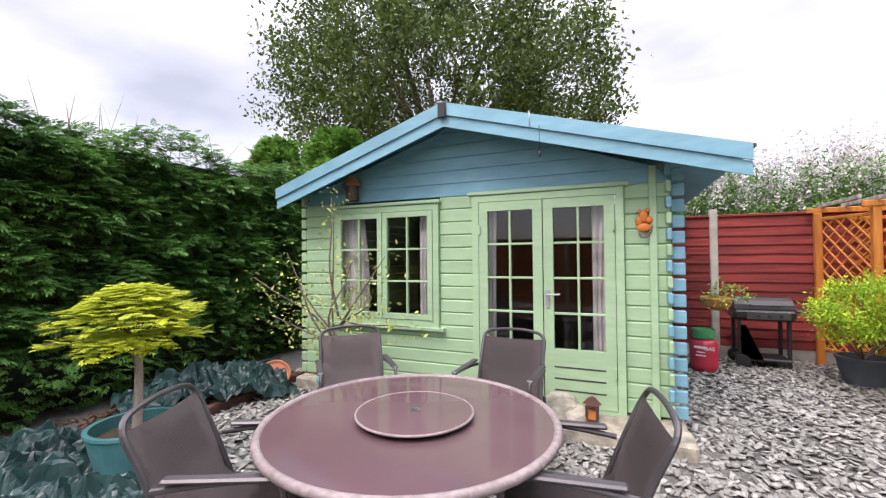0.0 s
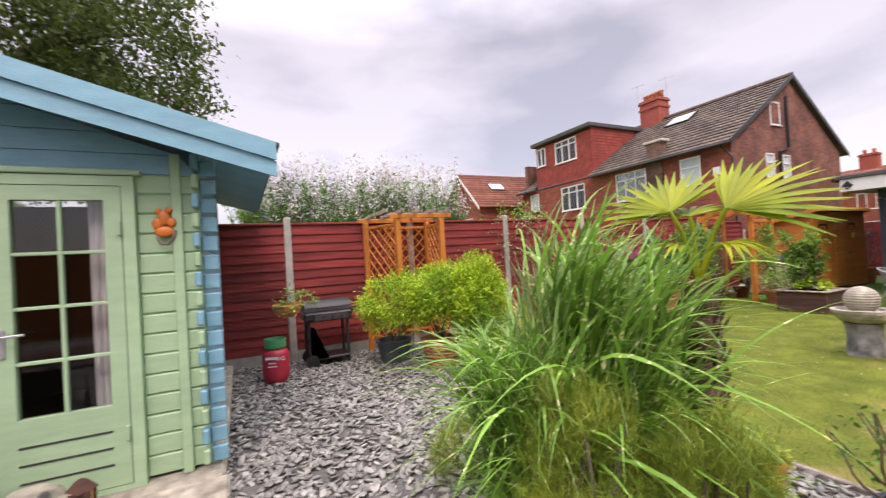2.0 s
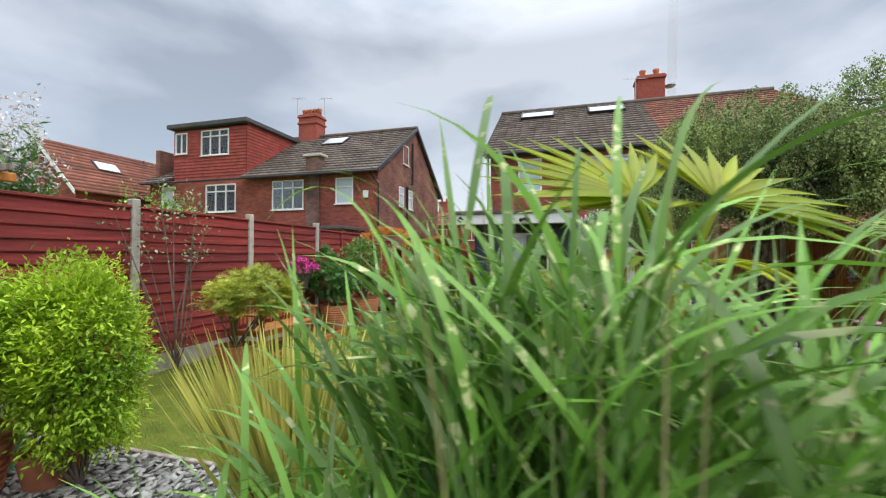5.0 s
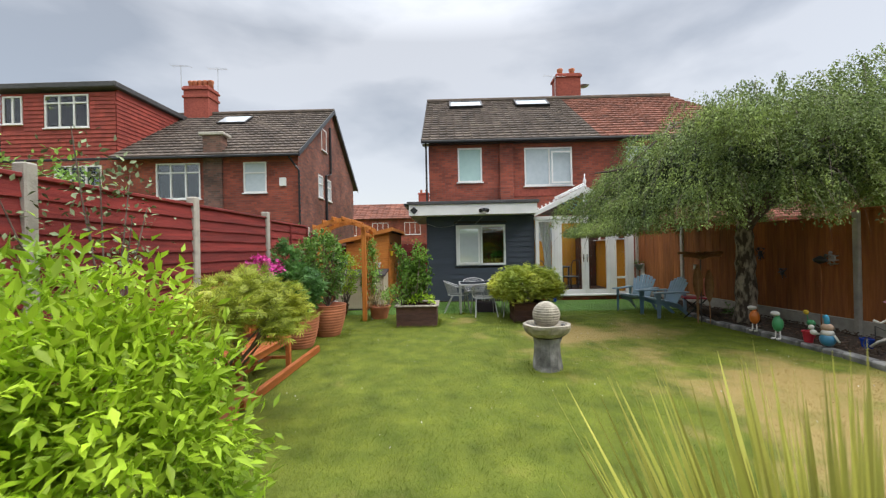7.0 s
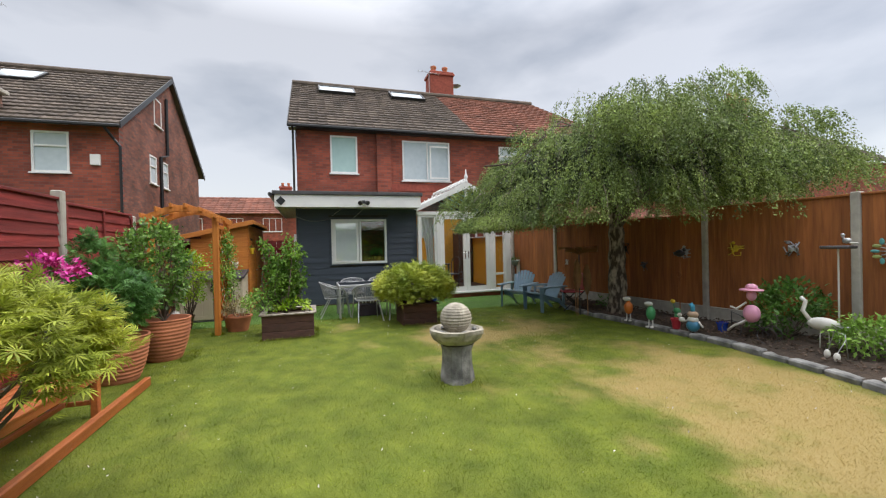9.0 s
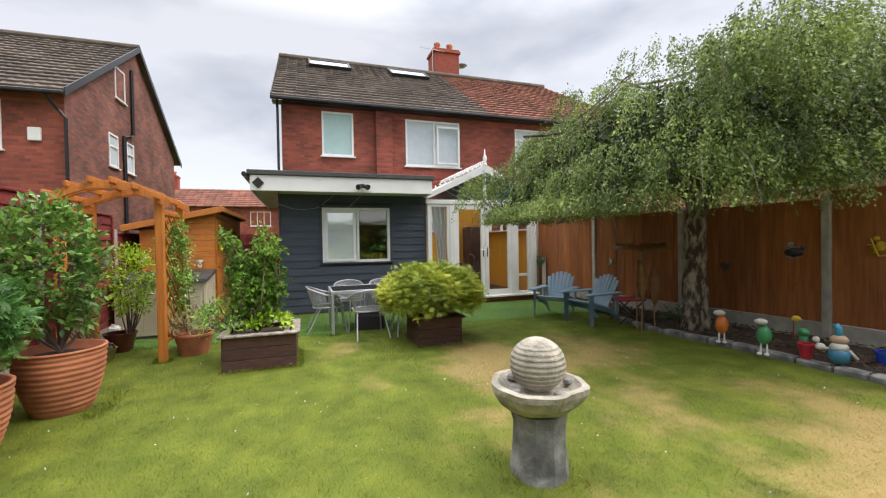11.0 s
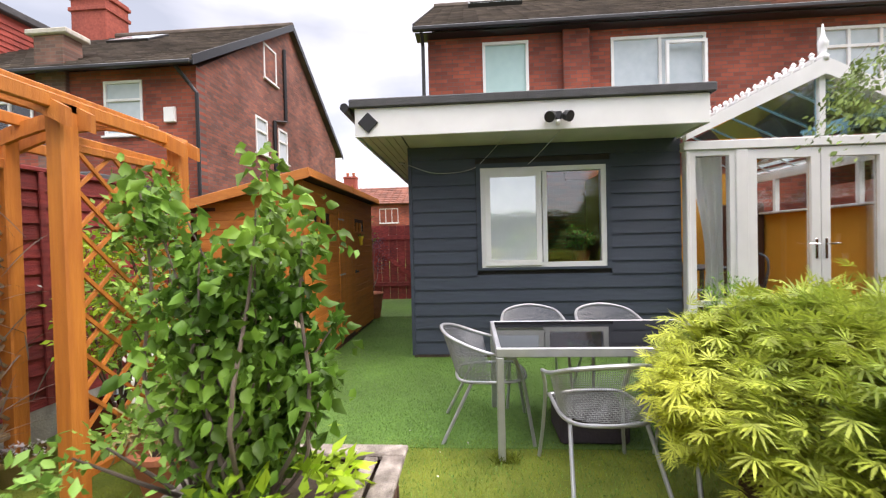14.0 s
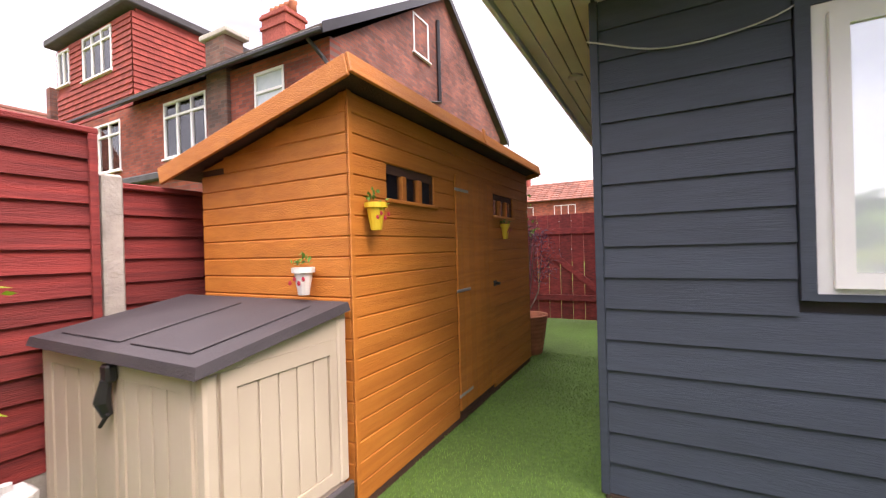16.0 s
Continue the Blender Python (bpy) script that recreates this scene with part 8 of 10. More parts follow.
def weep_leaves(t):
    """Domed lobes over the crown, each hung with trailing strands; a denser layer within, painted dark for shade."""
    rn = np.random.default_rng(31)
    L0, LD = shell(115, wc, wr, 0.72, 0.0)
    L1, LE = shell(46, (wc[0], wc[1], wc[2] - 0.35), (wr[0] * 0.97, wr[1] * 0.97, 0.5), 0.9, -0.25)
    lobes, ld = np.concatenate([L0, L1]), np.concatenate([LD, LE])
    lobes = lobes + ld * np.array([0.85 * noise.noise(Vector(c) * 0.8) for c in lobes])[:, None]
    lobes[:, 2] -= 0.50 * np.clip(lobes[:, 1] + 0.9, 0, 2.5)
    per = 34
    size = np.repeat(rn.uniform(0.28, 0.62, len(lobes)), per)
    q = unit(rn.normal(size=(len(lobes) * per, 3)))
    q[:, 2] = np.abs(q[:, 2])
    S = np.repeat(lobes, per, 0) + q * size[:, None] * (1, 1, 0.55)
    out = unit(q * (1, 1, 0) * 0.8 + unit(np.repeat(ld, per, 0) * (1, 1, 0)) * 0.6)
    ln = rn.uniform(0.25, 0.75, len(S)) * (0.5 + size)
    S[:, 2] = np.maximum(S[:, 2], 2.15 - 0.12 * np.clip(S[:, 1] + 1.3, 0, 2.4))
    m = 46
    f = rn.uniform(0, 1, (len(S), m, 1))
    Q = S[:, None] + out[:, None] * (f ** 0.6) * ln[:, None, None] * 0.5
    Q[:, :, 2] -= (f[:, :, 0] ** 1.35) * ln[:, None]
    Q = (Q + rn.normal(size=Q.shape) * 0.028).reshape(-1, 3)
    Dd = unit(np.repeat(out, m, 0) * 0.5 + np.array((0, 0, -0.8)) + rn.normal(size=Q.shape) * 0.5)
    keep = (Q[:, 2] > 1.72) & ~((Q[:, 0] > 10.3) & (Q[:, 1] > -0.3) & (Q[:, 2] < 2.0))
    Q, Dd = Q[keep], Dd[keep]
    leaves("foliage", Q, Dd, rn.uniform(0.03, 0.052, len(Q)), LEAF, WEEP, t, "trailing curtains of small green leaves", 0.35)
    # inner layer: crown shade put into the leaf colour
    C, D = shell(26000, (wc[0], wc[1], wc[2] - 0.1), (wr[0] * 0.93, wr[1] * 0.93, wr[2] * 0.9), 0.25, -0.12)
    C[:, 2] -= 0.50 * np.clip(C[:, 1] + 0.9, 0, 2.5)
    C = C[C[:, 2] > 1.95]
    leaves("inner_foliage", C, rn.normal(size=C.shape) + (0, 0, -0.5), rn.uniform(0.07, 0.13, len(C)), LEAF, WEEPD, t, "inner crown leaves painted dark for shade", 0.6)
    V, F = ribbons(S[::9], out[::9] * 0.6 + (0, 0, -0.1), ln[::9] * 1.3, 0.006, 0.8, 5)
    arr("hanging_twig", V, F, TWIG, t, "thin hanging twigs", "stuff")
    # twisted pale branches that ride over the crown
    for k in range(12):
        q0 = k * 1.77
        pts = []
        for j in range(6):
            g = 0.15 + 0.16 * j
            r3 = math.sqrt(max(0.02, 1 - g * g))
            drop = 0.50 * max(0.0, min(2.5, wc[1] + wr[1] * g * math.sin(q0 + 0.25 * math.sin(j * 2.1 + k)) + 0.9))
            pts.append((wc[0] + wr[0] * g * math.cos(q0 + 0.25 * math.sin(j * 2.1 + k)), wc[1] + wr[1] * g * math.sin(q0 + 0.25 * math.sin(j * 2.1 + k)), wc[2] + (wr[2] + 0.02) * r3 - drop + 0.10 * math.sin(j * 1.9 + k * 2)))
        pp = curve_pts(pts, 3)
        part("surface_branch", T(pp, [0.022 - 0.017 * i / (len(pp) - 1) for i in range(len(pp))], 5), TWIG, t)


limbs = [(wx + 2.3 * math.cos(q) * (0.6 + 0.4 * ((k * 3 % 4) / 4)), wy - 0.9 + 3.0 * math.sin(q) * (0.6 + 0.4 * ((k * 3 % 4) / 4)), 2.9 + 0.6 * ((k * 5 % 4) / 4)) for k, q in enumerate([i * 0.57 for i in range(11)])]
tree("weeping_tree", (wx, wy, 0.05), 2.3, 0.15, limbs + [(8.9, 0.4, 3.0), (9.6, -0.1, 3.1)], "weeping tree with a gnarled trunk and a low umbrella crown", WEEP, weep_leaves)
tree("tree", (14.0, -12.5, 0), 3.5, 0.2, [(13 + k, -13 + k % 3, 5.2) for k in range(4)], "feathery grey-green tree in the neighbour's garden", LIGHTG,
     lambda t: leaves("foliage", *(lambda c: (c[0], c[1]))(clumps(110, (13.5, -12.5, 4.6), (2.3, 2.3, 1.4), 50, 0.2)), 0.12, NARROW, MIDG, t, "fine leaves"))

# ---- birdbath fountain ----
fx2, fy2 = 5.62, 2.2
ft = thing("stone_fountain", (fx2, fy2, 0), "weathered stone fountain with a ribbed ball in a rough bowl", "fountain")
ped = LT([(0.185, 0), (0.18, 0.06), (0.165, 0.2), (0.165, 0.33), (0.18, 0.40)], (fx2, fy2, 0), 10, wob=0.12)
part("pedestal", ped, STONED, ft, "dark pitted stone pedestal")
part("bowl", LT([(0.13, 0.401), (0.2, 0.42), (0.255, 0.47), (0.285, 0.53), (0.29, 0.565), (0.25, 0.57), (0.225, 0.545), (0.18, 0.515), (0.02, 0.505)], (fx2, fy2, 0), 34, wob=0.14), STONE, ft, "rough-hewn pale stone bowl")
prof = [(0.09, 0.506)]
for k in range(1, 56):
    a = math.pi * (0.12 + 0.86 * k / 56)
    prof.append((max(0.01, 0.168 * math.sin(a) + (0.0022 if k % 4 < 2 else -0.0018) * (k < 44)), 0.675 - 0.165 * math.cos(a)))
part("ball", LT(prof, (fx2, fy2, 0), 40, wob=0.01), STONE, ft, "ribbed cream stone ball")
for k, (a, r) in enumerate(((0.4, 0.04), (1.9, 0.035), (3.3, 0.045), (4.6, 0.03), (5.5, 0.04))):
    part("pebble", LT([(0.01, 0), (r, 0.012), (r * 0.8, 0.03), (0.01, 0.036)], (fx2 + 0.2 * math.cos(a), fy2 + 0.2 * math.sin(a), 0.53), 9, wob=0.3), STONED, ft, "small wet stone")

# ---- big terracotta pots, planters and their plants ----
pot("plant_pot", (7.03, 5.80, 0), 0.29, 0.50, TERRA, "large ribbed terracotta pot beside the bench", ribs=11, taper=0.66, barrel=0.1, group="large ribbed pots")
pot("plant_pot", (7.95, 5.62, 0), 0.31, 0.54, TERRA, "large ribbed terracotta pot with a glossy bush", ribs=11, taper=0.66, barrel=0.1, group="large ribbed pots")
shrub("conifer_shrub", (7.03, 5.80, 0.48), (7.0, 5.85, 0.95), (0.42, 0.38, 0.42), 75, 30, 0.05, 0.10, STEMF, HEDGE, "dark green conifer in a ribbed terracotta pot", nst=5, low=-0.7)
shrub("conifer_shrub", (7.05, 5.9, 0.48), (7.0, 6.0, 1.35), (0.2, 0.2, 0.35), 30, 26, 0.04, 0.09, STEMF, HEDGE, "dark green conifer spire in a terracotta pot", nst=3)
shrub("camellia", (7.95, 5.62, 0.52), (7.95, 5.72, 1.22), (0.42, 0.42, 0.66), 170, 19, 0.055, 0.075, LEAF, CAMEL, "glossy leafy camellia bush in a ribbed terracotta pot", nst=14, low=-0.8, r0=0.014)
shrub("camellia_shoots", (7.95, 5.62, 0.52), (7.95, 5.72, 1.25), (0.46, 0.46, 0.7), 50, 7, 0.05, 0.06, LEAF, LIGHTG, "fresh light shoots through the camellia", nst=1, low=-0.6)

bench = thing("bench", (5.2, 5.75, 0), "orange-brown slatted wooden garden bench beside the lawn", "bench")
BW = M("bench_wood", (0.50, 0.15, 0.04), (0.34, 0.09, 0.025), scale=5, rough=0.5, bump=0.2, stretch=(0.6, 6, 6), objrand=0.1)
for x in (4.58, 5.86):
    part("front_leg", B((x - 0.03, 5.50, 0), (x + 0.03, 5.56, 0.62), 0.006), BW, bench)
    part("back_leg", B((x - 0.03, 5.96, 0), (x + 0.03, 6.02, 0.92), 0.006), BW, bench)
    part("armrest", B((x - 0.035, 5.46, 0.621), (x + 0.035, 5.959, 0.65), 0.008), BW, bench)
    part("side_rail", B((x - 0.02, 5.561, 0.34), (x + 0.02, 5.959, 0.4), 0.005), BW, bench)
    part("stretcher", B((x - 0.018, 5.561, 0.12), (x + 0.018, 5.959, 0.16), 0.005), BW, bench)
part("front_rail", B((4.611, 5.51, 0.33), (5.829, 5.55, 0.4), 0.005), BW, bench)
part("long_stretcher", B((4.6, 5.74, 0.125), (5.84, 5.78, 0.165), 0.005), BW, bench)
for k in range(7):
    part("seat_slat", B((4.56, 5.49 + k * 0.068, 0.402), (5.88, 5.49 + k * 0.068 + 0.055, 0.422), 0.004), BW, bench)
part("top_rail", B((4.6, 5.97, 0.84), (5.84, 6.01, 0.92), 0.008), BW, bench)
for k in range(15):
    x = 4.66 + k * 0.083
    part("back_slat", B((x, 5.98, 0.48), (x + 0.045, 6.0, 0.839), 0.004), BW, bench)
pot("plant_pot", (4.0, 5.45, 0), 0.24, 0.34, TERRA, "terracotta pot under the feathery maple")
mp = shrub("japanese_maple", (4.0, 5.45, 0.32), (4.05, 5.22, 0.98), (0.66, 0.52, 0.32), 210, 15, 0.045, 0.085, PALMATE, ACER, "low cut-leaf Japanese maple with yellow-green leaves", "tree", nst=14, flat=0.85, low=-0.55, r0=0.014)
pet = pot("plant_pot", (6.25, 6.05, 0.92), 0.15, 0.24, DGREY, "tall dark grey pot with magenta petunias")
part("stand", LT([(0.1, 0), (0.04, 0.05), (0.04, 0.82), (0.12, 0.9)], (6.25, 6.05, 0.01), 14), DGREY, pet, "dark plant stand")
P, D = clumps(34, (6.25, 6.0, 1.29), (0.34, 0.22, 0.14), 14, 0.03)
pf = thing("petunias", (6.25, 6.02, 1.15), "magenta petunias spilling from a tall grey pot", "flowers")
leaves("flower_head", P, D, 0.06, LEAF, MAGENTA, pf, "magenta petals", 0.6)
P, D = clumps(22, (6.27, 6.02, 1.2), (0.3, 0.2, 0.1), 9, 0.04)
leaves("foliage", P, D, 0.05, LEAF, MIDG, pf, "green leaves", 0.5)
tagged(part("timber_kerb", B((4.4, 5.38, 0.0), (6.7, 5.44, 0.1), 0.01), BW), "orange-brown timber kerb along the lawn", "kerb")


def plank_box(x0, x1, y0, y1, h, label, rim_mat):
    p = thing("planter", ((x0 + x1) / 2, (y0 + y1) / 2, 0), label, "planter")
    n = 3
    for k in range(n):
        z0, z1 = 0.0 + h * k / n, h * (k + 1) / n - 0.004
        part("plank", B((x0, y0, z0), (x0 + 0.03, y1, z1), 0.006), WOODD, p)
        part("plank", B((x1 - 0.03, y0, z0), (x1, y1, z1), 0.006), WOODD, p)
        part("plank", B((x0 + 0.031, y0 + 0.002, z0), (x1 - 0.031, y0 + 0.03, z1), 0.006), WOODD, p)
        part("plank", B((x0 + 0.031, y1 - 0.03, z0), (x1 - 0.031, y1 - 0.002, z1), 0.006), WOODD, p)
    part("soil", B((x0 + 0.031, y0 + 0.031, 0.05), (x1 - 0.031, y1 - 0.031, h - 0.05)), SOIL, p, "dark soil with bark chips")
    if rim_mat:
        o, w = 0.04, 0.10
        for a, b in (((x0 - o, y0 - o), (x0 + w - o, y1 + o)), ((x1 - w + o, y0 - o), (x1 + o, y1 + o)), ((x0 + w - o + 0.001, y0 - o), (x1 - w + o - 0.001, y0 + w - o)), ((x0 + w - o + 0.001, y1 - w + o), (x1 - w + o - 0.001, y1 + o))):
            part("rim_board", B((*a, h + 0.001), (*b, h + 0.026), 0.006), rim_mat, p, "weathered grey rim board")
    return p


pl = plank_box(8.56, 9.36, 3.66, 4.46, 0.395, "square dark timber planter with a weathered grey rim", WOODG)
part("corner_brace", B((8.62, 3.74, 0.397), (9.3, 3.8, 0.415), 0.005), WOODG, pl)
HAZEL = leafmat("hazel_leaf", (0.23, 0.40, 0.055), (0.075, 0.19, 0.025), var=0.55)
twisted = thing("twisted_hazel", (8.95, 4.12, 0.36), "twisted shrub with crinkled bright green leaves in the timber planter", "shrub")
tips = [(8.92 + 0.21 * math.cos(q) * f, 4.12 + 0.36 * math.sin(q) * f, 0.75 + 0.80 * g) for q, f, g in [(k * 0.9, 0.35 + 0.65 * (k * 31 % 10) / 10, (k * 17 % 11) / 10) for k in range(30)]]
stems(twisted, (8.95, 4.12, 0.36), tips, 0.010, 0.003, TWIG, "twisted_stem", bend=0.2)
rn = np.random.default_rng(12)
b0 = np.array((8.95, 4.12, 0.36))
Cn = np.concatenate([b0 + (np.array(t) - b0) * rn.uniform(0.5, 1.08, (9, 1)) + rn.normal(size=(9, 3)) * 0.05 for t in tips])
P = np.repeat(Cn, 13, 0) + rn.normal(size=(len(Cn) * 13, 3)) * (0.04, 0.04, 0.05)
leaves("foliage", P, rn.normal(size=P.shape) * (1, 1, 0.5) + (0, 0, -0.8), rn.uniform(0.035, 0.066, len(P)), CURLED, HAZEL, twisted, "crinkled fresh green leaves", 0.25)
P, D = clumps(36, (8.9, 4.0, 0.47), (0.3, 0.3, 0.1), 7, 0.03, low=0)
lg = thing("ground_plants", (8.9, 4.0, 0.36), "broad bright green leaves low in the timber planter", "plants")
leaves("foliage", P, D, RNG.uniform(0.06, 0.11, len(P)), LEAF, LIME, lg, "broad bright leaves", 0.8)
shrub("low_shrub", (9.05, 4.42, 0.36), (8.95, 4.55, 0.55), (0.5, 0.28, 0.2), 40, 16, 0.05, 0.05, LEAF, LIGHTG, "low leafy growth spilling over the planter", low=-0.3)

plank_box(8.82, 9.5, 1.46, 2.1, 0.37, "square dark timber planter under the yellow-green maple", WOODD)
shrub("japanese_maple", (9.15, 1.8, 0.32), (9.2, 1.78, 0.70), (0.72, 0.76, 0.40), 520, 18, 0.045, 0.08, PALMATE, ACER, "mounded cut-leaf Japanese maple, bright yellow-green", "tree", nst=16, flat=0.85, low=-0.55, r0=0.016)

# ---- arched pergola ----
pg = thing("pergola", (9.8, 5.7, 0), "orange-stained arched wooden pergola with lattice sides", "pergola")
P1, P2, P3, P4 = (9.36, 5.24), (10.08, 5.20), (9.05, 6.10), (9.85, 6.13)
for x, y in (P1, P2, P3, P4):
    part("post", B((x - 0.045, y - 0.045, 0), (x + 0.045, y + 0.045, 2.06), 0.008), ORANGE_POST, pg)
for (a, b) in ((P1, P3), (P2, P4)):
    for off in (-0.062, 0.062):
        bm = bmesh.new()
        n = 14
        rows = []
        for k in range(n + 1):
            f = k / n
            x, y = a[0] + (b[0] - a[0]) * f + off, a[1] - 0.1 + (b[1] - a[1] + 0.2) * f
            z = 1.93 + 0.20 * math.sin(math.pi * f)
            rows.append([bm.verts.new(q) for q in ((x - 0.014, y, z), (x + 0.014, y, z), (x + 0.014, y, z + 0.09), (x - 0.014, y, z + 0.09))])
        for r, s in zip(rows, rows[1:]):
            for q in range(4):
                bm.faces.new((r[q], r[(q + 1) % 4], s[(q + 1) % 4], s[q]))
        bm.faces.new(rows[0])
        bm.faces.new(rows[-1][::-1])
        part("arch_beam", bm, ORANGE_POST, pg, "curved orange beam")
for k in range(6):
    f = (k + 0.25) / 5.5
    y = 5.16 + 1.1 * f
    z = 1.93 + 0.20 * math.sin(math.pi * f) + 0.055
    part("rafter", B((8.98 + 0.05 * (6.1 - y), y - 0.015, z + 0.0), (10.18, y + 0.015, z + 0.07), 0.005), ORANGE_POST, pg)
for (a, b, yy) in ((P1, P2, -0.0), (P3, P4, 0.0)):
    part("top_rail", B((a[0] + 0.046, a[1] - 0.02, 1.86), (b[0] - 0.046, a[1] + 0.02, 1.92), 0.005), ORANGE_POST, pg)
trellis(pg, (9.41, 5.23), (10.03, 5.20), 0.25, 1.86, step=0.2)
trellis(pg, (9.10, 6.11), (9.80, 6.13), 0.25, 1.86, OLIVEW, step=0.16)
shrub("climber", (10.0, 5.1, 0.0), (9.85, 5.22, 1.12), (0.27, 0.17, 0.72), 120, 17, 0.05, 0.055, LEAF, LIGHTG, "climbing shrub with pale flowers on the pergola lattice", nst=16, low=-0.9, r0=0.009)
shrub("climber_blossom", (10.0, 5.1, 0.0), (9.82, 5.15, 1.0), (0.28, 0.18, 0.7), 40, 3, 0.05, 0.035, LEAF, WHITEF, "small cream blossom through the climber", nst=1, low=-0.9)
cl2 = thing("bare_climber", (9.8, 6.1, 0), "bare tangled climber stems on the grey lattice", "climber")
n = 170
P = np.stack([RNG.uniform(9.08, 9.85, n), np.full(n, 6.05) + RNG.normal(size=n) * 0.03, RNG.uniform(0.1, 1.5, n)], 1)
D = np.stack([RNG.normal(size=n) * 0.9, RNG.normal(size=n) * 0.15, RNG.uniform(0.2, 1, n)], 1)
V, F = ribbons(P, D, RNG.uniform(0.25, 0.6, n), 0.008, 0.3, 5)
arr("stem", V, F, TWIG, cl2, "bare brown stems", "stuff")
shrub("climbing_rose", (10.4, 5.95, 0.1), (10.28, 5.84, 0.95), (0.34, 0.24, 0.55), 95, 16, 0.05, 0.055, LEAF, LIME, "yellow-green climbing rose with small white blooms", low=-0.8, nst=12)
shrub("rose_blossom", (10.4, 5.95, 0.1), (10.28, 5.80, 0.95), (0.36, 0.26, 0.55), 34, 3, 0.05, 0.035, LEAF, WHITEF, "small white climbing rose blooms", nst=1, low=-0.6)
pot("plant_pot", (9.72, 4.98, 0), 0.23, 0.25, TERRA, "square-rimmed terracotta trough below the climber", rim=0.03)
shrub("dry_grass_tuft", (9.72, 4.98, 0.25), (9.72, 4.98, 0.38), (0.24, 0.2, 0.16), 34, 10, 0.05, 0.09, NARROW, STRAW, "dry straw-coloured tuft in a terracotta trough", nst=2)
pot("plant_pot", (10.25, 6.0, 0), 0.19, 0.24, M("brown_glaze", (0.13, 0.03, 0.02), (0.09, 0.02, 0.015), rough=0.15, bump=0), "glossy dark brown glazed pot by the fence")
pot("plant_pot", (9.76, 6.0, 0), 0.13, 0.14, M("olive_glaze", (0.20, 0.15, 0.05), (0.14, 0.10, 0.04), rough=0.2, bump=0), "low olive glazed bowl by the fence")
shrub("seedlings", (9.76, 6.0, 0.12), (9.76, 6.0, 0.16), (0.1, 0.1, 0.04), 12, 8, 0.02, 0.03, LEAF, WHITEF, "dry pale leaves in the olive bowl", nst=1)

# ---- storage box, shed, oddments ----
sb = thing("storage_box", (11.3, 5.63, 0), "beige resin garden storage box with a dark grey lid and base", "storage box")
X0, X1, Y0, Y1, H = 10.97, 11.66, 5.07, 6.33, 0.9
part("base", B((X0 - 0.004, Y0 - 0.012, 0.0), (X1, Y1 + 0.01, 0.035), 0.01), DGREY, sb, "dark grey base")
part("body", B((X0 + 0.02, Y0 + 0.02, 0.036), (X1 - 0.01, Y1 - 0.01, H - 0.03), 0.01), BEIGE, sb)
part("corner_foot", B((X1 - 0.36, Y0 - 0.03, 0.0), (X1 + 0.0, Y0 + 0.0, 0.19), 0.008), DGREY, sb, "dark grey corner plinth")
for y in (Y0, Y1 - 0.055):
    part("corner_post", B((X0 - 0.002, y, 0.036), (X0 + 0.05, y + 0.055, H - 0.03), 0.01), BEIGE, sb)
part("corner_post", B((X1 - 0.06, Y0 - 0.003, 0.191), (X1 - 0.005, Y0 + 0.03, H + 0.05), 0.008), BEIGE, sb)
for k, (a, b) in enumerate(((Y0 + 0.06, 5.635), (5.64, Y1 - 0.06))):
    d = part("door", B((X0 + 0.002, a, 0.045), (X0 + 0.019, b, H - 0.035), 0.004), BEIGE, sb)
    part("door_panel_rim", wall(bmesh.new(), "x", X0 - 0.008, X0 + 0.0015, a + 0.01, b - 0.008, 0.055, H - 0.045, [(a + 0.055, b - 0.055, 0.115, H - 0.1)]), BEIGE, d)
    for j in range(4):
        w = (b - a - 0.114) / 4
        part("tongue_board", B((X0 - 0.004, a + 0.057 + j * w + 0.004, 0.117), (X0 + 0.0015, a + 0.057 + (j + 1) * w - 0.004, H - 0.102), 0.003), BEIGE, d)
part("side_panel_rim", wall(bmesh.new(), "y", Y0 + 0.004, Y0 + 0.019, X0 + 0.06, X1 - 0.065, 0.2, H - 0.035, [(X0 + 0.12, X1 - 0.11, 0.26, H - 0.1)]), BEIGE, sb)
for j in range(5):
    w = (X1 - X0 - 0.234) / 5
    part("tongue_board", B((X0 + 0.122 + j * w + 0.004, Y0 + 0.01, 0.262), (X0 + 0.122 + (j + 1) * w - 0.004, Y0 + 0.0195, H - 0.102), 0.003), BEIGE, sb)
bm = bmesh.new()
zf, zb = H - 0.028, H + 0.09
pts = [(X0 - 0.05, Y0 - 0.03, zf), (X0 - 0.05, Y1 + 0.03, zf), (X1 + 0.0, Y1 + 0.03, zb), (X1 + 0.0, Y0 - 0.03, zb)]
lo = [bm.verts.new(p) for p in pts]
hi = [bm.verts.new((p[0] + (0.012 if p[0] < 11.2 else -0.004), p[1] + (0.012 if p[1] < 5.5 else -0.012), p[2] + 0.04)) for p in pts]
bm.faces.new(lo[::-1])
bm.faces.new(hi)
for k in range(4):
    bm.faces.new((lo[k], lo[(k + 1) % 4], hi[(k + 1) % 4], hi[k]))
bmesh.ops.recalc_face_normals(bm, faces=bm.faces)
part("lid", bm, DLID, sb, "sloping dark grey lid")
bm = bmesh.new()
tri_ = ((X0 + 0.0, H - 0.034), (X1 - 0.001, H - 0.034), (X1 - 0.001, H + 0.082))
A_ = [bm.verts.new((x, Y0 + 0.006, z)) for x, z in tri_]
C_ = [bm.verts.new((x, Y0 + 0.05, z)) for x, z in tri_]
bm.faces.new(A_)
bm.faces.new(C_[::-1])
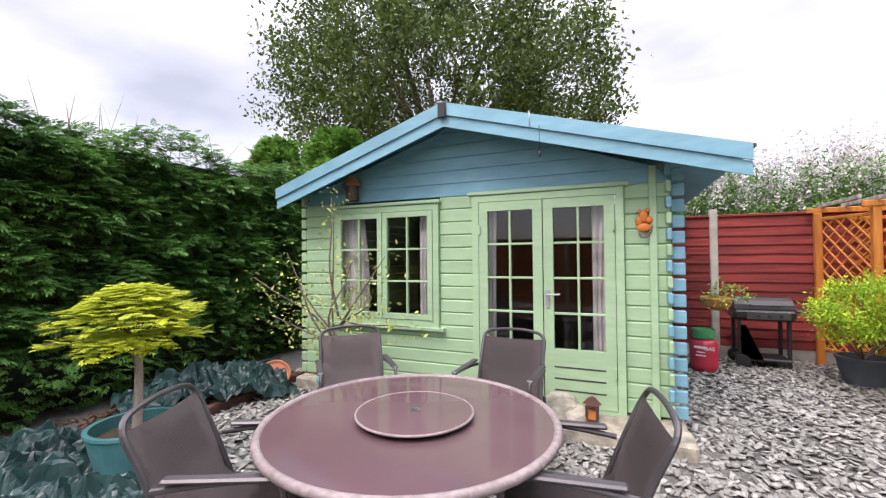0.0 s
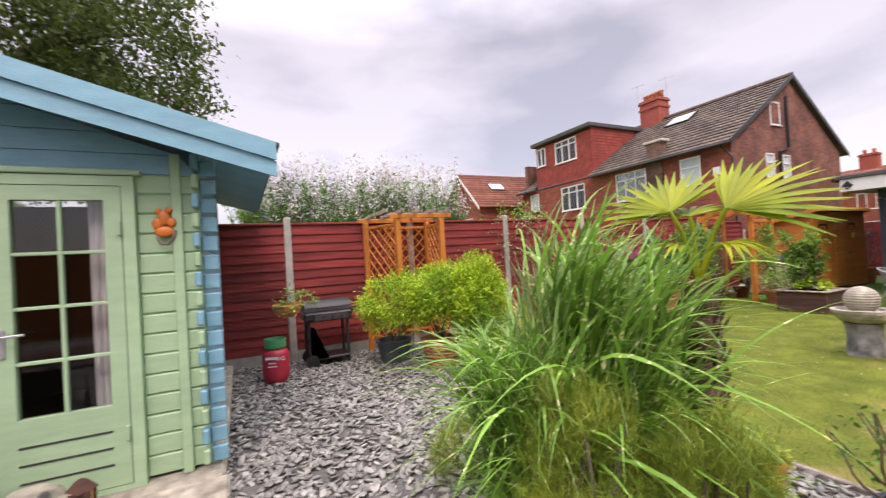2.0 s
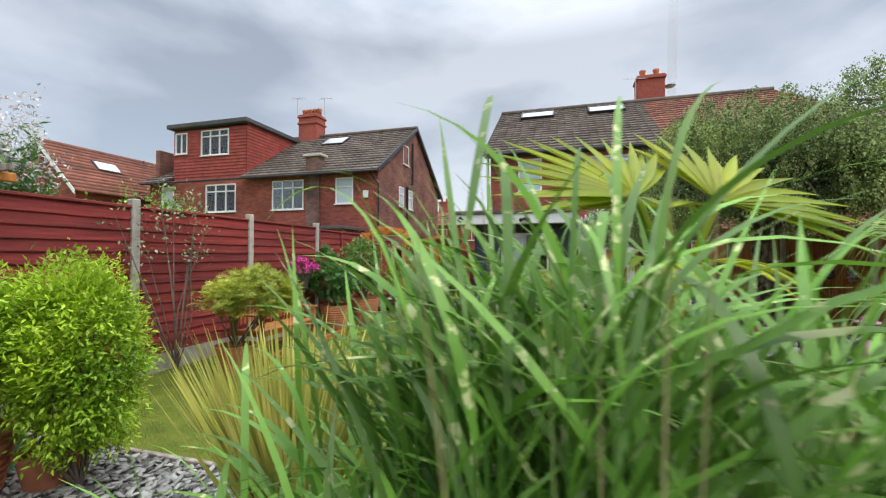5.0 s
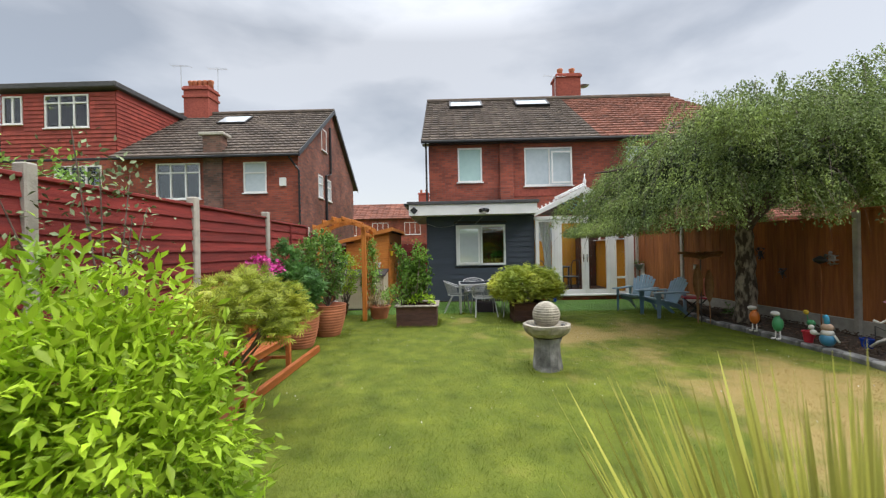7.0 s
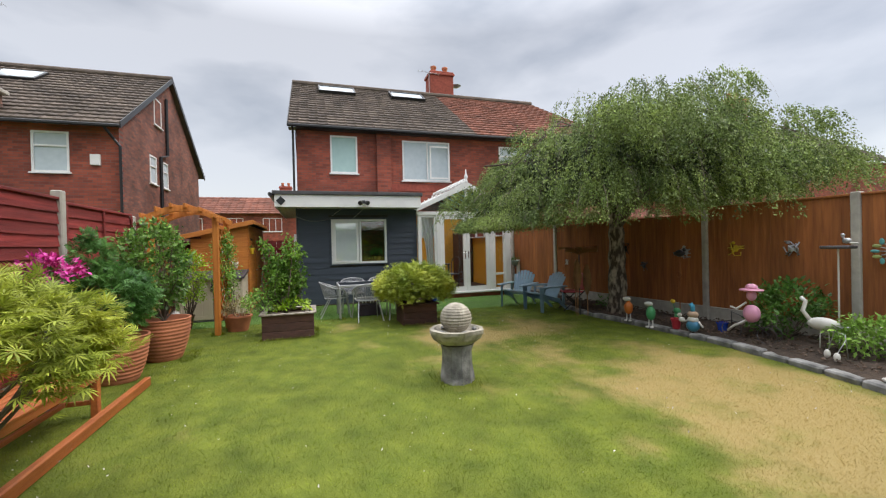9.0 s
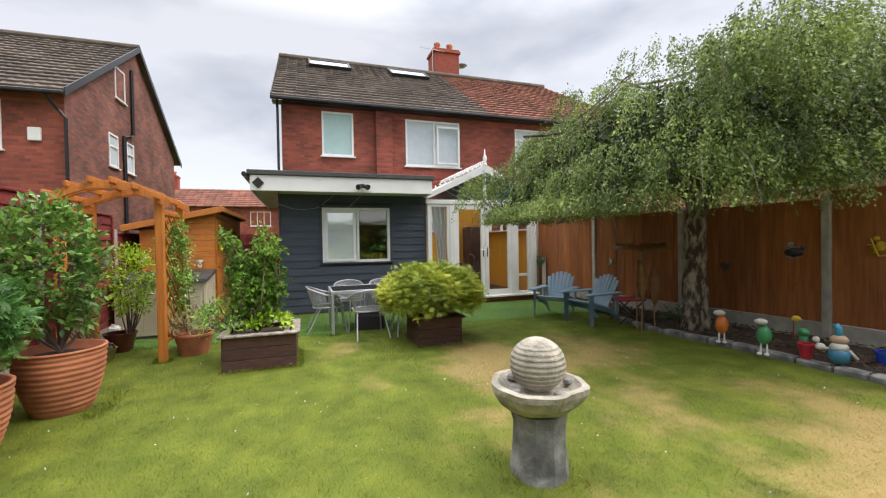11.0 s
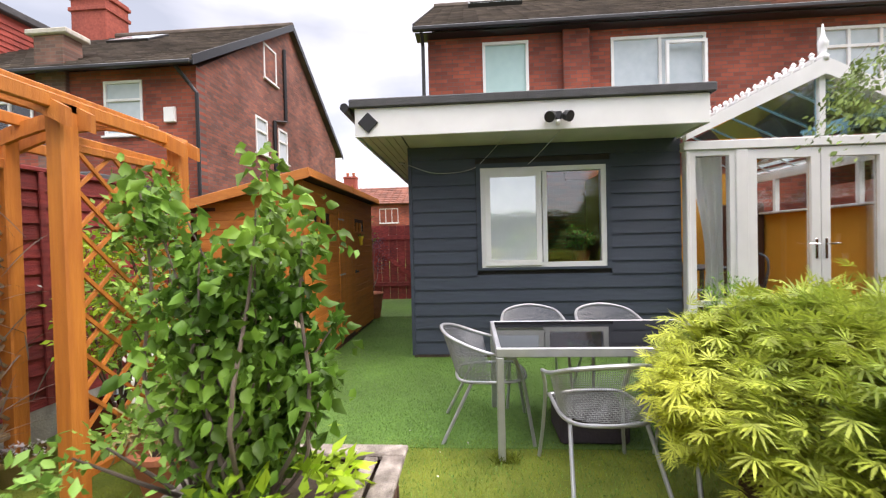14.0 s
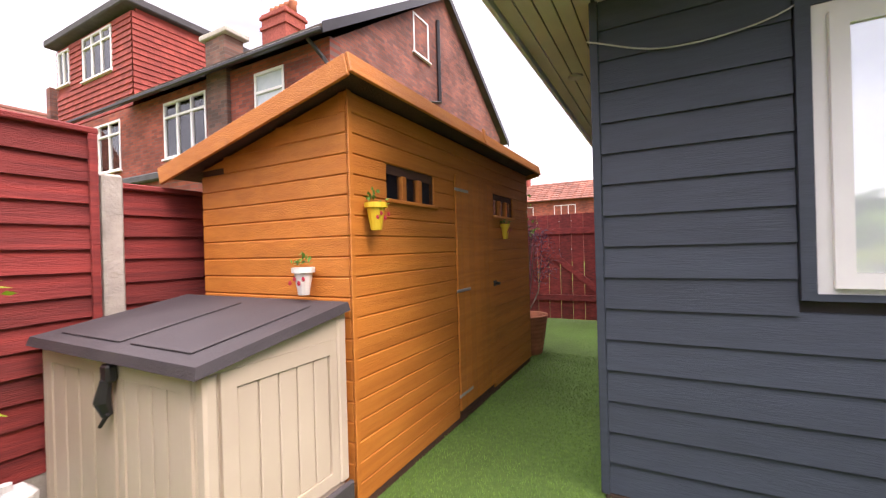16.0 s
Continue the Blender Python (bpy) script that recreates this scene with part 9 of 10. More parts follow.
for q in range(3):
    bm.faces.new((A_[q], C_[q], C_[(q + 1) % 3], A_[(q + 1) % 3]))
bmesh.ops.recalc_face_normals(bm, faces=bm.faces)
part("side_infill", bm, BEIGE, sb)
for (ya, yb) in ((Y0 + 0.12, 5.6), (5.68, Y1 - 0.12)):
    part("lid_panel", box(bmesh.new(), (0, ya, 0.0), (0.56, yb, 0.006), 0.003, Matrix.Translation((X0 + 0.03, 0, zf + 0.053)) @ Matrix.Rotation(-math.atan((zb - zf) / (X1 - X0 + 0.05)), 4, "Y")), DLID, sb)
part("latch", tube(tube(B((X0 - 0.05, 5.60, 0.79), (X0 - 0.01, 5.66, 0.86), 0.01), [(X0 - 0.04, 5.63, 0.8), (X0 - 0.05, 5.64, 0.72), (X0 - 0.03, 5.65, 0.66)], [0.02, 0.03, 0.02], 8), [(X0 - 0.04, 5.62, 0.67), (X0 - 0.05, 5.66, 0.62), (X0 - 0.02, 5.68, 0.65)], 0.008, 6), BLACKP, sb, "black latch with a padlock")

SHX0, SHX1, SHY0, SHY1 = 11.68, 14.6, 5.04, 6.2
shed = thing("garden_shed", ((SHX0 + SHX1) / 2, 5.6, 0), "orange-stained wooden pent shed with a narrow door", "shed")
bz = 2.03 / 20
slots = [(11.98, 12.5, 1.55, 1.69), (13.56, 14.08, 1.55, 1.69)]
dx0, dx1 = 12.80, 13.50
for k in range(20):
    z0, z1 = 0.05 + k * 0.0995, 0.05 + (k + 1) * 0.0995 - 0.004
    spans = [(SHX0, dx0 - 0.002), (dx1 + 0.002, SHX1)] if z1 < 1.80 else [(SHX0, SHX1)]
    for s in slots:
        if z1 > s[2] - 0.01 and z0 < s[3] + 0.01:
            spans = [q for (a, b) in spans for q in ((a, min(b, s[0])), (max(a, s[1]), b)) if q[1] - q[0] > 0.02]
    for a, b in spans:
        part("shiplap_board", B((a + 0.0, SHY0, z0), (b, SHY0 + 0.016, z1), 0.005), ORANGE, shed)
        part("shiplap_lip", B((a, SHY0 + 0.007, z1), (b, SHY0 + 0.015, z1 + 0.004)), ORANGE, shed)
    ymax = SHY1 if z1 < 1.80 else SHY0 + (SHY1 - SHY0) * max(0.0, (2.05 - z1) / 0.26)
    if ymax > SHY0 + 0.05:
        part("shiplap_board", B((SHX0 - 0.002, SHY0 + 0.017, z0), (SHX0 + 0.014, min(SHY1, ymax), z1), 0.005), ORANGE, shed)
        part("shiplap_lip", B((SHX0 + 0.005, SHY0 + 0.017, z1), (SHX0 + 0.013, min(SHY1, ymax), z1 + 0.004)), ORANGE, shed)
part("lining", wall(bmesh.new(), "y", SHY0 + 0.0165, SHY0 + 0.03, SHX0 + 0.015, SHX1, 0.03, 2.04, slots), WOODD, shed)
part("lining", B((SHX0 + 0.015, SHY0 + 0.031, 0.03), (SHX0 + 0.03, SHY1, 1.8)), WOODD, shed)
bm = bmesh.new()
tri_ = ((SHY0 + 0.012, 1.78), (SHY1 + 0.0, 1.78), (SHY0 + 0.012, 2.045))
A_ = [bm.verts.new((SHX0 + 0.006, y, z)) for y, z in tri_]
C_ = [bm.verts.new((SHX0 + 0.05, y, z)) for y, z in tri_]
bm.faces.new(A_)
bm.faces.new(C_[::-1])
for q in range(3):
    bm.faces.new((A_[q], C_[q], C_[(q + 1) % 3], A_[(q + 1) % 3]))
bmesh.ops.recalc_face_normals(bm, faces=bm.faces)
part("gable_board", bm, ORANGE, shed)
part("wall_far", B((SHX1 - 0.016, SHY0 + 0.031, 0.03), (SHX1, SHY1 - 0.017, 1.8)), ORANGE, shed)
part("wall_back", B((SHX0 + 0.031, SHY1 - 0.016, 0.03), (SHX1, SHY1, 1.8)), ORANGE, shed)
part("bearer", B((SHX0 + 0.02, SHY0 + 0.01, 0.0), (SHX1 - 0.02, SHY0 + 0.06, 0.045)), WOODD, shed)
part("corner_strip", B((SHX0 - 0.012, SHY0 - 0.008, 0.04), (SHX0 + 0.02, SHY0 - 0.001, 2.04), 0.003), ORANGE, shed)
for k in range(7):
    w = (dx1 - dx0) / 7
    part("door_board", B((dx0 + k * w + 0.001, SHY0 - 0.012, 0.10), (dx0 + (k + 1) * w - 0.001, SHY0 + 0.004, 1.80), 0.002), ORANGE, shed)
for z in (0.2, 0.95, 1.68):
    part("hinge", B((dx0 - 0.03, SHY0 - 0.018, z), (dx0 + 0.2, SHY0 - 0.0125, z + 0.022), 0.003), SILVER, shed, "black-and-silver strap hinge")
part("handle", tube(B((dx1 - 0.02, SHY0 - 0.02, 0.93), (dx1 + 0.05, SHY0 - 0.013, 0.98), 0.004), [(dx1 + 0.02, SHY0 - 0.02, 0.955), (dx1 + 0.02, SHY0 - 0.06, 0.955)], 0.013, 10), BLACKP, shed, "black bolt handle")
for s in slots:
    part("slot_sill", B((s[0] - 0.02, SHY0 - 0.02, s[2] - 0.025), (s[1] + 0.02, SHY0 - 0.001, s[2] - 0.002), 0.004), ORANGE, shed)
    for j in (1, 2):
        x = s[0] + (s[1] - s[0]) * j / 3
        part("slot_bar", B((x - 0.022, SHY0 + 0.0, s[2]), (x + 0.022, SHY0 + 0.03, s[3]), 0.003), ORANGE, shed)
    part("pane", B((s[0], SHY0 + 0.02, s[2]), (s[1], SHY0 + 0.024, s[3])), GLASS, shed, "dark little pane")
ra = math.atan(0.26 / 1.16)
rm = Matrix.Translation((0, SHY0, 2.06)) @ Matrix.Rotation(-ra, 4, "X")
part("roof_deck", B((SHX0 - 0.1, -0.1, 0.0), (SHX1 + 0.08, 1.42, 0.03), 0.003, rm), WOODD, shed)
part("roof_felt", B((SHX0 - 0.11, -0.11, 0.031), (SHX1 + 0.09, 1.43, 0.045), 0.003, rm), FELT, shed, "dark mineral felt")
part("fascia", B((SHX0 - 0.125, -0.13, -0.035), (13.1, -0.111, 0.06), 0.004, rm), ORANGE, shed)
part("fascia", B((13.11, -0.13, -0.035), (SHX1 + 0.1, -0.111, 0.06), 0.004, rm), ORANGE, shed)
part("bargeboard", B((SHX0 - 0.13, -0.11, -0.045), (SHX0 - 0.112, 1.42, 0.058), 0.004, rm), ORANGE, shed)
part("bargeboard", B((SHX1 + 0.092, -0.11, -0.045), (SHX1 + 0.11, 1.42, 0.058), 0.004, rm), ORANGE, shed)
part("fascia_clip", B((13.08, -0.138, -0.04), (13.13, -0.131, 0.09), 0.003, rm), ORANGE, shed)


def wall_pot(loc, mat, r, rz, label, flower=None):
    w = thing("wall_pot", loc, label, "wall pot", "pots fixed to the shed", rz=rz)
    part("body", LT([(r * 0.55, -0.11), (r * 0.85, -0.02), (r * 0.9, 0.0), (r * 1.15, 0.0), (r * 1.15, 0.025), (r * 0.9, 0.025), (r * 0.8, 0.0)], (0, -r, 0), 12), mat, w)
    for k in range(4):
        part("painted_dot", LT([(0.004, 0), (0.012, 0.002), (0.004, 0.004)], (0, 0, 0), 8), flower or REDM, w).matrix_basis = Matrix.Translation((0.03 * (k - 1.5), -1.85 * r, -0.05 + 0.02 * (k % 2))) @ Matrix.Rotation(radians(90), 4, "X")
    P, D = clumps(6, (0, -r, 0.03), (r * 0.8, r * 0.8, 0.03), 5, 0.015, low=0)
    leaves("foliage", P, D, 0.03, LEAF, MIDG, w, "tiny leaves")
    return w


wall_pot((11.80, SHY0 - 0.008, 1.48), YELLOWM, 0.05, 0, "yellow painted pot with red flowers on the shed wall")
wall_pot((13.72, SHY0 - 0.008, 1.45), YELLOWM, 0.04, 0, "small yellow painted pot on the shed wall")
wall_pot((SHX0 - 0.01, 5.30, 1.17), WHITEM, 0.05, -90, "red and cream painted face pot on the shed wall", REDM)

ball = figure("toy_ball", (10.55, 6.15, 0.11), "small blue toy ball on the grass by the fence", "ball", [((0, 0, 0), (0.11, 0.11, 0.11), M("blue_ball", (0.05, 0.30, 0.50), rough=0.3, bump=0))])
jug = thing("jerry_can", (10.86, 6.3, 0), "white plastic jerry can against the fence", "container")
part("body", B((10.78, 6.22, 0.01), (10.92, 6.36, 0.26), 0.03), WHITE, jug)
part("cap", LT([(0.025, 0), (0.025, 0.03)], (10.82, 6.29, 0.261), 12), WHITE, jug)
ob = figure("stone", (10.7, 6.25, 0.06), "pale rounded stone by the fence", "stone", [((0, 0, 0), (0.09, 0.07, 0.06), STONE)])
pot("plant_pot", (14.95, 5.2, 0), 0.25, 0.44, TERRA, "ribbed terracotta pot at the end of the passage", ribs=9)
shrub("red_maple", (14.95, 5.2, 0.42), (15.05, 5.2, 1.05), (0.4, 0.35, 0.5), 60, 16, 0.06, 0.06, NARROW, PURPLE, "purple-red maple in a terracotta pot", nst=8)
shrub("shrub", (14.85, 5.5, 0.3), (14.8, 5.3, 1.6), (0.25, 0.3, 0.4), 30, 16, 0.05, 0.05, LEAF, LIGHTG, "green shrub at the end of the passage", nst=6)

# ---- glass table and wire-mesh chairs ----
gt = thing("patio_table", (10.47, 2.43, 0), "silver-framed patio table with a black glass top", "table")
TX0, TX1, TY0, TY1, TZ = 10.03, 10.91, 1.70, 3.17, 0.70
part("glass_top", B((TX0 + 0.03, TY0 + 0.03, TZ - 0.012), (TX1 - 0.03, TY1 - 0.03, TZ - 0.002), 0.001), BGLASS, gt, "black glass top")
part("frame", (lambda b_: [box(b_, a, b, 0.004) for a, b in (((TX0, TY0, TZ - 0.055), (TX0 + 0.03, TY1, TZ)), ((TX1 - 0.03, TY0, TZ - 0.055), (TX1, TY1, TZ)), ((TX0 + 0.03, TY0, TZ - 0.055), (TX1 - 0.03, TY0 + 0.03, TZ)), ((TX0 + 0.03, TY1 - 0.03, TZ - 0.055), (TX1 - 0.03, TY1, TZ)))] and b_)(bmesh.new()), SILVER, gt)
for x in (TX0, TX1 - 0.045):
    for y in (TY0, TY1 - 0.045):
        part("leg", B((x, y, 0.0), (x + 0.045, y + 0.045, TZ - 0.056), 0.005), SILVER, gt)
crate = tagged(part("crate", B((10.25, 2.3, 0.0), (10.6, 2.75, 0.24), 0.02), M("purple_brown_crate", (0.06, 0.045, 0.06))), "low dark purple crate under the patio table", "crate")


def mesh_chair(loc, rz, label):
    c = thing("patio_chair", loc, label, "chair", "wire chairs round the patio table", rz=rz)
    n = 20
    # front is +y
    rim = [(0.25 * math.sin(a), -0.19 - 0.06 * math.cos(a) * 0 - 0.0, 0) for a in (0,)]
    top = curve_pts([(-0.27, 0.16, 0.58), (-0.28, -0.05, 0.63), (-0.22, -0.26, 0.71), (0, -0.34, 0.745), (0.22, -0.26, 0.71), (0.28, -0.05, 0.63), (0.27, 0.16, 0.58)], 6)
    part("back_rim", T(top, 0.012, 8), SILVER, c, "grey tubular rim")
    seat = curve_pts([(-0.22, 0.2, 0.42), (-0.23, -0.1, 0.41), (-0.14, -0.22, 0.41), (0.14, -0.22, 0.41), (0.23, -0.1, 0.41), (0.22, 0.2, 0.42), (0.0, 0.25, 0.42), (-0.22, 0.2, 0.42)], 5)
    part("seat_rim", T(seat, 0.011, 8), SILVER, c)
    for s in (-1, 1):
        part("front_leg", T(curve_pts([(0.27 * s, 0.16, 0.58), (0.24 * s, 0.21, 0.45), (0.25 * s, 0.25, 0.2), (0.27 * s, 0.28, 0.0)], 4), 0.012, 8), SILVER, c)
        part("rear_leg", T([(0.2 * s, -0.12, 0.41), (0.25 * s, -0.33, 0.0)], 0.012, 8), SILVER, c)
    # wire mesh, back and seat, of crossing wires
    bm = bmesh.new()
    lo = curve_pts([(-0.225, 0.0, 0.42), (-0.2, -0.15, 0.42), (0, -0.24, 0.42), (0.2, -0.15, 0.42), (0.225, 0.0, 0.42)], 8)
    hi = curve_pts([(-0.28, -0.04, 0.625), (-0.235, -0.24, 0.695), (0, -0.34, 0.74), (0.235, -0.24, 0.695), (0.28, -0.04, 0.625)], 8)
    m = len(lo)
    for k in range(m - 1):
        for h in (0, 0.33, 0.67):
            a0, b0 = lo[k].lerp(lo[k + 1], h), hi[k].lerp(hi[k + 1], h)
            tube(bm, [a0, b0], 0.0014, 3)
    for j in range(1, 26):
        f = j / 26
        tube(bm, [lo[k].lerp(hi[k], f) for k in range(0, m, 2)], 0.0014, 3)
    part("back_mesh", bm, SILVERW, c, "grey woven wire back")
    bm = bmesh.new()
    for j in range(18):
        y = -0.2 + 0.43 * j / 17
        w = 0.225 if y > -0.1 else 0.225 - (-0.1 - y) * 0.9
        tube(bm, [(-w, y, 0.415), (0, y, 0.40), (w, y, 0.415)], 0.0018, 3)
    for j in range(20):
        x = -0.215 + 0.43 * j / 19
        tube(bm, [(x, -0.19 + abs(x) * 0.4, 0.415 - 0.012 * (1 - abs(x) / 0.22)), (x, 0.22, 0.415 - 0.012 * (1 - abs(x) / 0.22))], 0.0018, 3)
    part("seat_mesh", bm, SILVERW, c, "grey woven wire seat")
    return c


mc = mesh_chair((10.5, 3.2, 0), 180, "grey wire-mesh patio chair at the end of the glass table")
for loc, rz in (((9.86, 2.62, 0), -85), ((9.86, 1.95, 0), -95), ((11.12, 2.78, 0), 90), ((11.12, 2.12, 0), 92)):
    copy_thing(mc, pose(*loc, 0, 0, rz))


# ---- adirondack chairs ----
def adirondack(loc, rz, label):
    c = thing("adirondack_chair", loc, label, "chair", "pale blue garden chairs", rz=rz)
    for s in (-1, 1):
        bm = bmesh.new()
        v = [bm.verts.new(p) for p in ((0.29 * s, 0.30, 0.0), (0.29 * s, 0.22, 0.0), (0.29 * s, 0.20, 0.5), (0.29 * s, 0.32, 0.5))]
        bm.faces.new(v)
        bmesh.ops.solidify(bm, geom=bm.faces[:], thickness=0.05)
        part("front_leg", bm, POWDER, c)
        bm = bmesh.new()
        v = [bm.verts.new(p) for p in ((0.25 * s, 0.22, 0.30), (0.25 * s, 0.22, 0.38), (0.25 * s, -0.25, 0.26), (0.25 * s, -0.5, 0.0), (0.25 * s, -0.42, 0.0), (0.25 * s, -0.2, 0.18))]
        bm.faces.new(v)
        bmesh.ops.solidify(bm, geom=bm.faces[:], thickness=0.04)
        part("side_rail", bm, POWDER, c)
        part("armrest", box(bmesh.new(), (0.31 * s - 0.065, -0.38, 0.51), (0.31 * s + 0.065, 0.38, 0.54), 0.015), POWDER, c)
        part("arm_support", B((0.3 * s - 0.02, -0.34, 0.15), (0.3 * s + 0.02, -0.28, 0.509), 0.006), POWDER, c)
    for k in range(5):
        y = 0.24 - k * 0.1
        part("seat_slat", B((-0.26, y - 0.045, 0.385 - 0.03 * k), (0.26, y + 0.045, 0.405 - 0.03 * k), 0.006), POWDER, c)
    for k in range(7):
        f = (k - 3) / 3
        h = 0.62 - 0.10 * f * f
        m = Matrix.Translation((0.165 * f, -0.2, 0.26)) @ Matrix.Rotation(radians(26), 4, "X") @ Matrix.Rotation(radians(7.5 * f), 4, "Y")
        part("back_slat", box(bmesh.new(), (-0.034, -0.01, 0.0), (0.034, 0.01, h), 0.012, m), POWDER, c)
    part("back_brace", B((-0.26, -0.375, 0.46), (0.26, -0.345, 0.51), 0.006), POWDER, c)
    return c


ad = adirondack((10.12, -0.92, 0), 38, "pale blue resin adirondack chair on the lawn under the tree")
copy_thing(ad, pose(9.35, -1.12, 0, 0, 0, 8))
rchair = thing("folding_chair", (9.0, -1.6, 0.03), "red folding camping chair behind the blue chairs", "chair", rz=-20)
part("seat", B((-0.22, -0.2, 0.38), (0.22, 0.22, 0.41), 0.015), REDM, rchair)
part("backrest", B((-0.22, -0.25, 0.42), (0.22, -0.22, 0.78), 0.015), REDM, rchair)
for s in (-1, 1):
    part("leg", T([(0.21 * s, 0.22, 0.0), (0.21 * s, -0.22, 0.42)], 0.012, 6), BLACKP, rchair)
    part("leg", T([(0.21 * s, -0.22, 0.0), (0.21 * s, 0.22, 0.4)], 0.012, 6), BLACKP, rchair)

# ---- the flower bed: edge stones, ornaments, plants ----
rn = random.Random(21)
xs_, k = 2.0, 0
while xs_ < 9.2:
    w = rn.uniform(0.28, 0.42)
    y0, y1 = edge_y(xs_), edge_y(xs_ + w)
    ang = math.degrees(math.atan2(y1 - y0, w))
    bm = B((0, -0.09, -0.03), (w - 0.012, 0.05, 0.075 + rn.uniform(-0.01, 0.015)), 0.02)
    for v in bm.verts:
        v.co += Vector((noise.noise(v.co * 9 + Vector((k, 0, 0))), noise.noise(v.co * 9 + Vector((0, k, 0))), 0)) * 0.014
    ob = part("edging_stone", bm, STONED)
    ob.matrix_basis = pose(xs_, y0, 0, 0, 0, ang)
    tagged(ob, "rough grey edging stone between lawn and flower bed", "stone", "bed edging stones")
    xs_ += w
    k += 1


def chick(loc, col, rz, label):
    return figure("bird_figure", loc, label, "ornament", [((0, 0, 0.17), (0.055, 0.05, 0.085), col), ((0.02, 0.01, 0.285), (0.05, 0.032, 0.028), WHITEM), ((0, 0, 0.26), (0.022, 0.022, 0.04), col), (((-0.02, 0, 0.1), (-0.022, 0, 0.01), (-0.02, 0.05, 0.008)), 0.007, WHITEM), (((0.02, 0, 0.1), (0.024, 0, 0.01), (0.03, 0.05, 0.008)), 0.007, WHITEM), ((-0.02, 0.04, 0.012), (0.02, 0.04, 0.012), WHITEM), ((0.03, 0.04, 0.012), (0.02, 0.04, 0.012), WHITEM)], rz, "painted metal birds", 1.35)


chick((7.35, -1.62, 0.06), ORANGEM, 40, "orange painted metal bird figure at the bed's edge")
chick((6.78, -1.55, 0.05), GREENM, 30, "green painted metal bird figure at the bed's edge")
figure("frog_figure", (6.55, -1.85, 0.08), "green and red frog figure holding a yellow flower", "ornament", [((0, 0, 0.1), (0.05, 0.05, 0.1), REDM), ((0, 0, 0.25), (0.06, 0.05, 0.05), GREENM), ((0, 0, 0.17), (0.045, 0.04, 0.06), GREENM), (((0.03, 0, 0.2), (0.05, 0.02, 0.38)), 0.006, GREENM), ((0.06, 0.02, 0.4), (0.05, 0.02, 0.035), YELLOWM)])
figure("gnome_figure", (6.15, -1.72, 0.07), "gnome figure in blue with a pointed blue hat and white flowers", "ornament", [((0, 0, 0.1), (0.085, 0.07, 0.085), M("sky_blue_enamel", (0.05, 0.25, 0.42), rough=0.4, bump=0)), ((0, 0, 0.18), (0.07, 0.06, 0.05), WHITEM), ((0, 0, 0.25), (0.07, 0.055, 0.05), M("skin_enamel", (0.6, 0.42, 0.3), bump=0)), (((0, 0, 0.27), (0.005, 0, 0.36), (0.03, 0, 0.39)), 0.03, M("hat_blue_enamel", (0.05, 0.35, 0.55), bump=0)), ((0.13, 0.03, 0.17), (0.04, 0.03, 0.035), WHITEM), ((0.16, 0.02, 0.23), (0.03, 0.03, 0.03), WHITEM), (((0.07, 0, 0.16), (0.13, 0.02, 0.14)), 0.012, WHITEM), (((-0.07, 0, 0.16), (-0.13, 0.02, 0.09)), 0.012, WHITEM)], rz=20, size=1.1)
figure("cyclist_figure", (5.45, -1.95, 0.08), "pink flower-hatted doll figure riding a wire tricycle", "ornament",
       [((0, 0, 0.30), (0.085, 0.07, 0.1), PINKM), ((0, 0, 0.5), (0.05, 0.045, 0.06), PINKM), ((0, 0, 0.56), (0.12, 0.1, 0.02), PINKM), ((0, 0, 0.59), (0.06, 0.055, 0.04), PINKM), (((0.05, 0, 0.42), (0.14, 0.02, 0.34), (0.2, 0.02, 0.36)), 0.012, WHITEM), (((0.05, 0, 0.22), (0.18, 0, 0.14), (0.24, 0, 0.08)), 0.014, WHITEM),
        (tuple((0.2 + 0.1 * math.cos(a * 0.524), 0, 0.1 + 0.1 * math.sin(a * 0.524)) for a in range(13)), 0.005, METALD), (tuple((-0.16 + 0.09 * math.cos(a * 0.524), 0.07, 0.09 + 0.09 * math.sin(a * 0.524)) for a in range(13)), 0.005, METALD), (tuple((-0.16 + 0.09 * math.cos(a * 0.524), -0.07, 0.09 + 0.09 * math.sin(a * 0.524)) for a in range(13)), 0.005, METALD), (((-0.16, -0.07, 0.09), (-0.16, 0.07, 0.09)), 0.005, METALD), (((-0.16, 0, 0.09), (0, 0, 0.22), (0.2, 0, 0.3), (0.2, 0, 0.1)), 0.006, METALD)], rz=15, size=1.22)
figure("goose_figure", (4.75, -2.15, 0.09), "white wire goose figure standing in the bed", "ornament", [((0, 0, 0.32), (0.16, 0.07, 0.08), WHITEM), (((0.12, 0, 0.34), (0.2, 0, 0.46), (0.17, 0, 0.58), (0.22, 0, 0.62)), 0.024, WHITEM), (((0.03, 0, 0.26), (0.03, 0.02, 0.0)), 0.006, WHITEM), (((-0.05, 0, 0.26), (-0.06, 0.02, 0.0)), 0.006, WHITEM), ((-0.2, 0, 0.3), (0.07, 0.05, 0.03), SILVER)], rz=10)
figure("metal_flowers", (4.35, -1.85, 0.08), "silver metal flower ornament drooping over the stones", "ornament", [(((0, 0, 0.0), (0.03, 0, 0.3), (0.1, 0.05, 0.33), (0.14, 0.1, 0.1)), 0.005, SILVER), ((0.14, 0.1, 0.08), (0.03, 0.03, 0.05), WHITEM), (((0, 0, 0.0), (0.0, 0.05, 0.25), (0.03, 0.14, 0.1)), 0.005, SILVER), ((0.03, 0.14, 0.07), (0.03, 0.03, 0.05), WHITEM)])
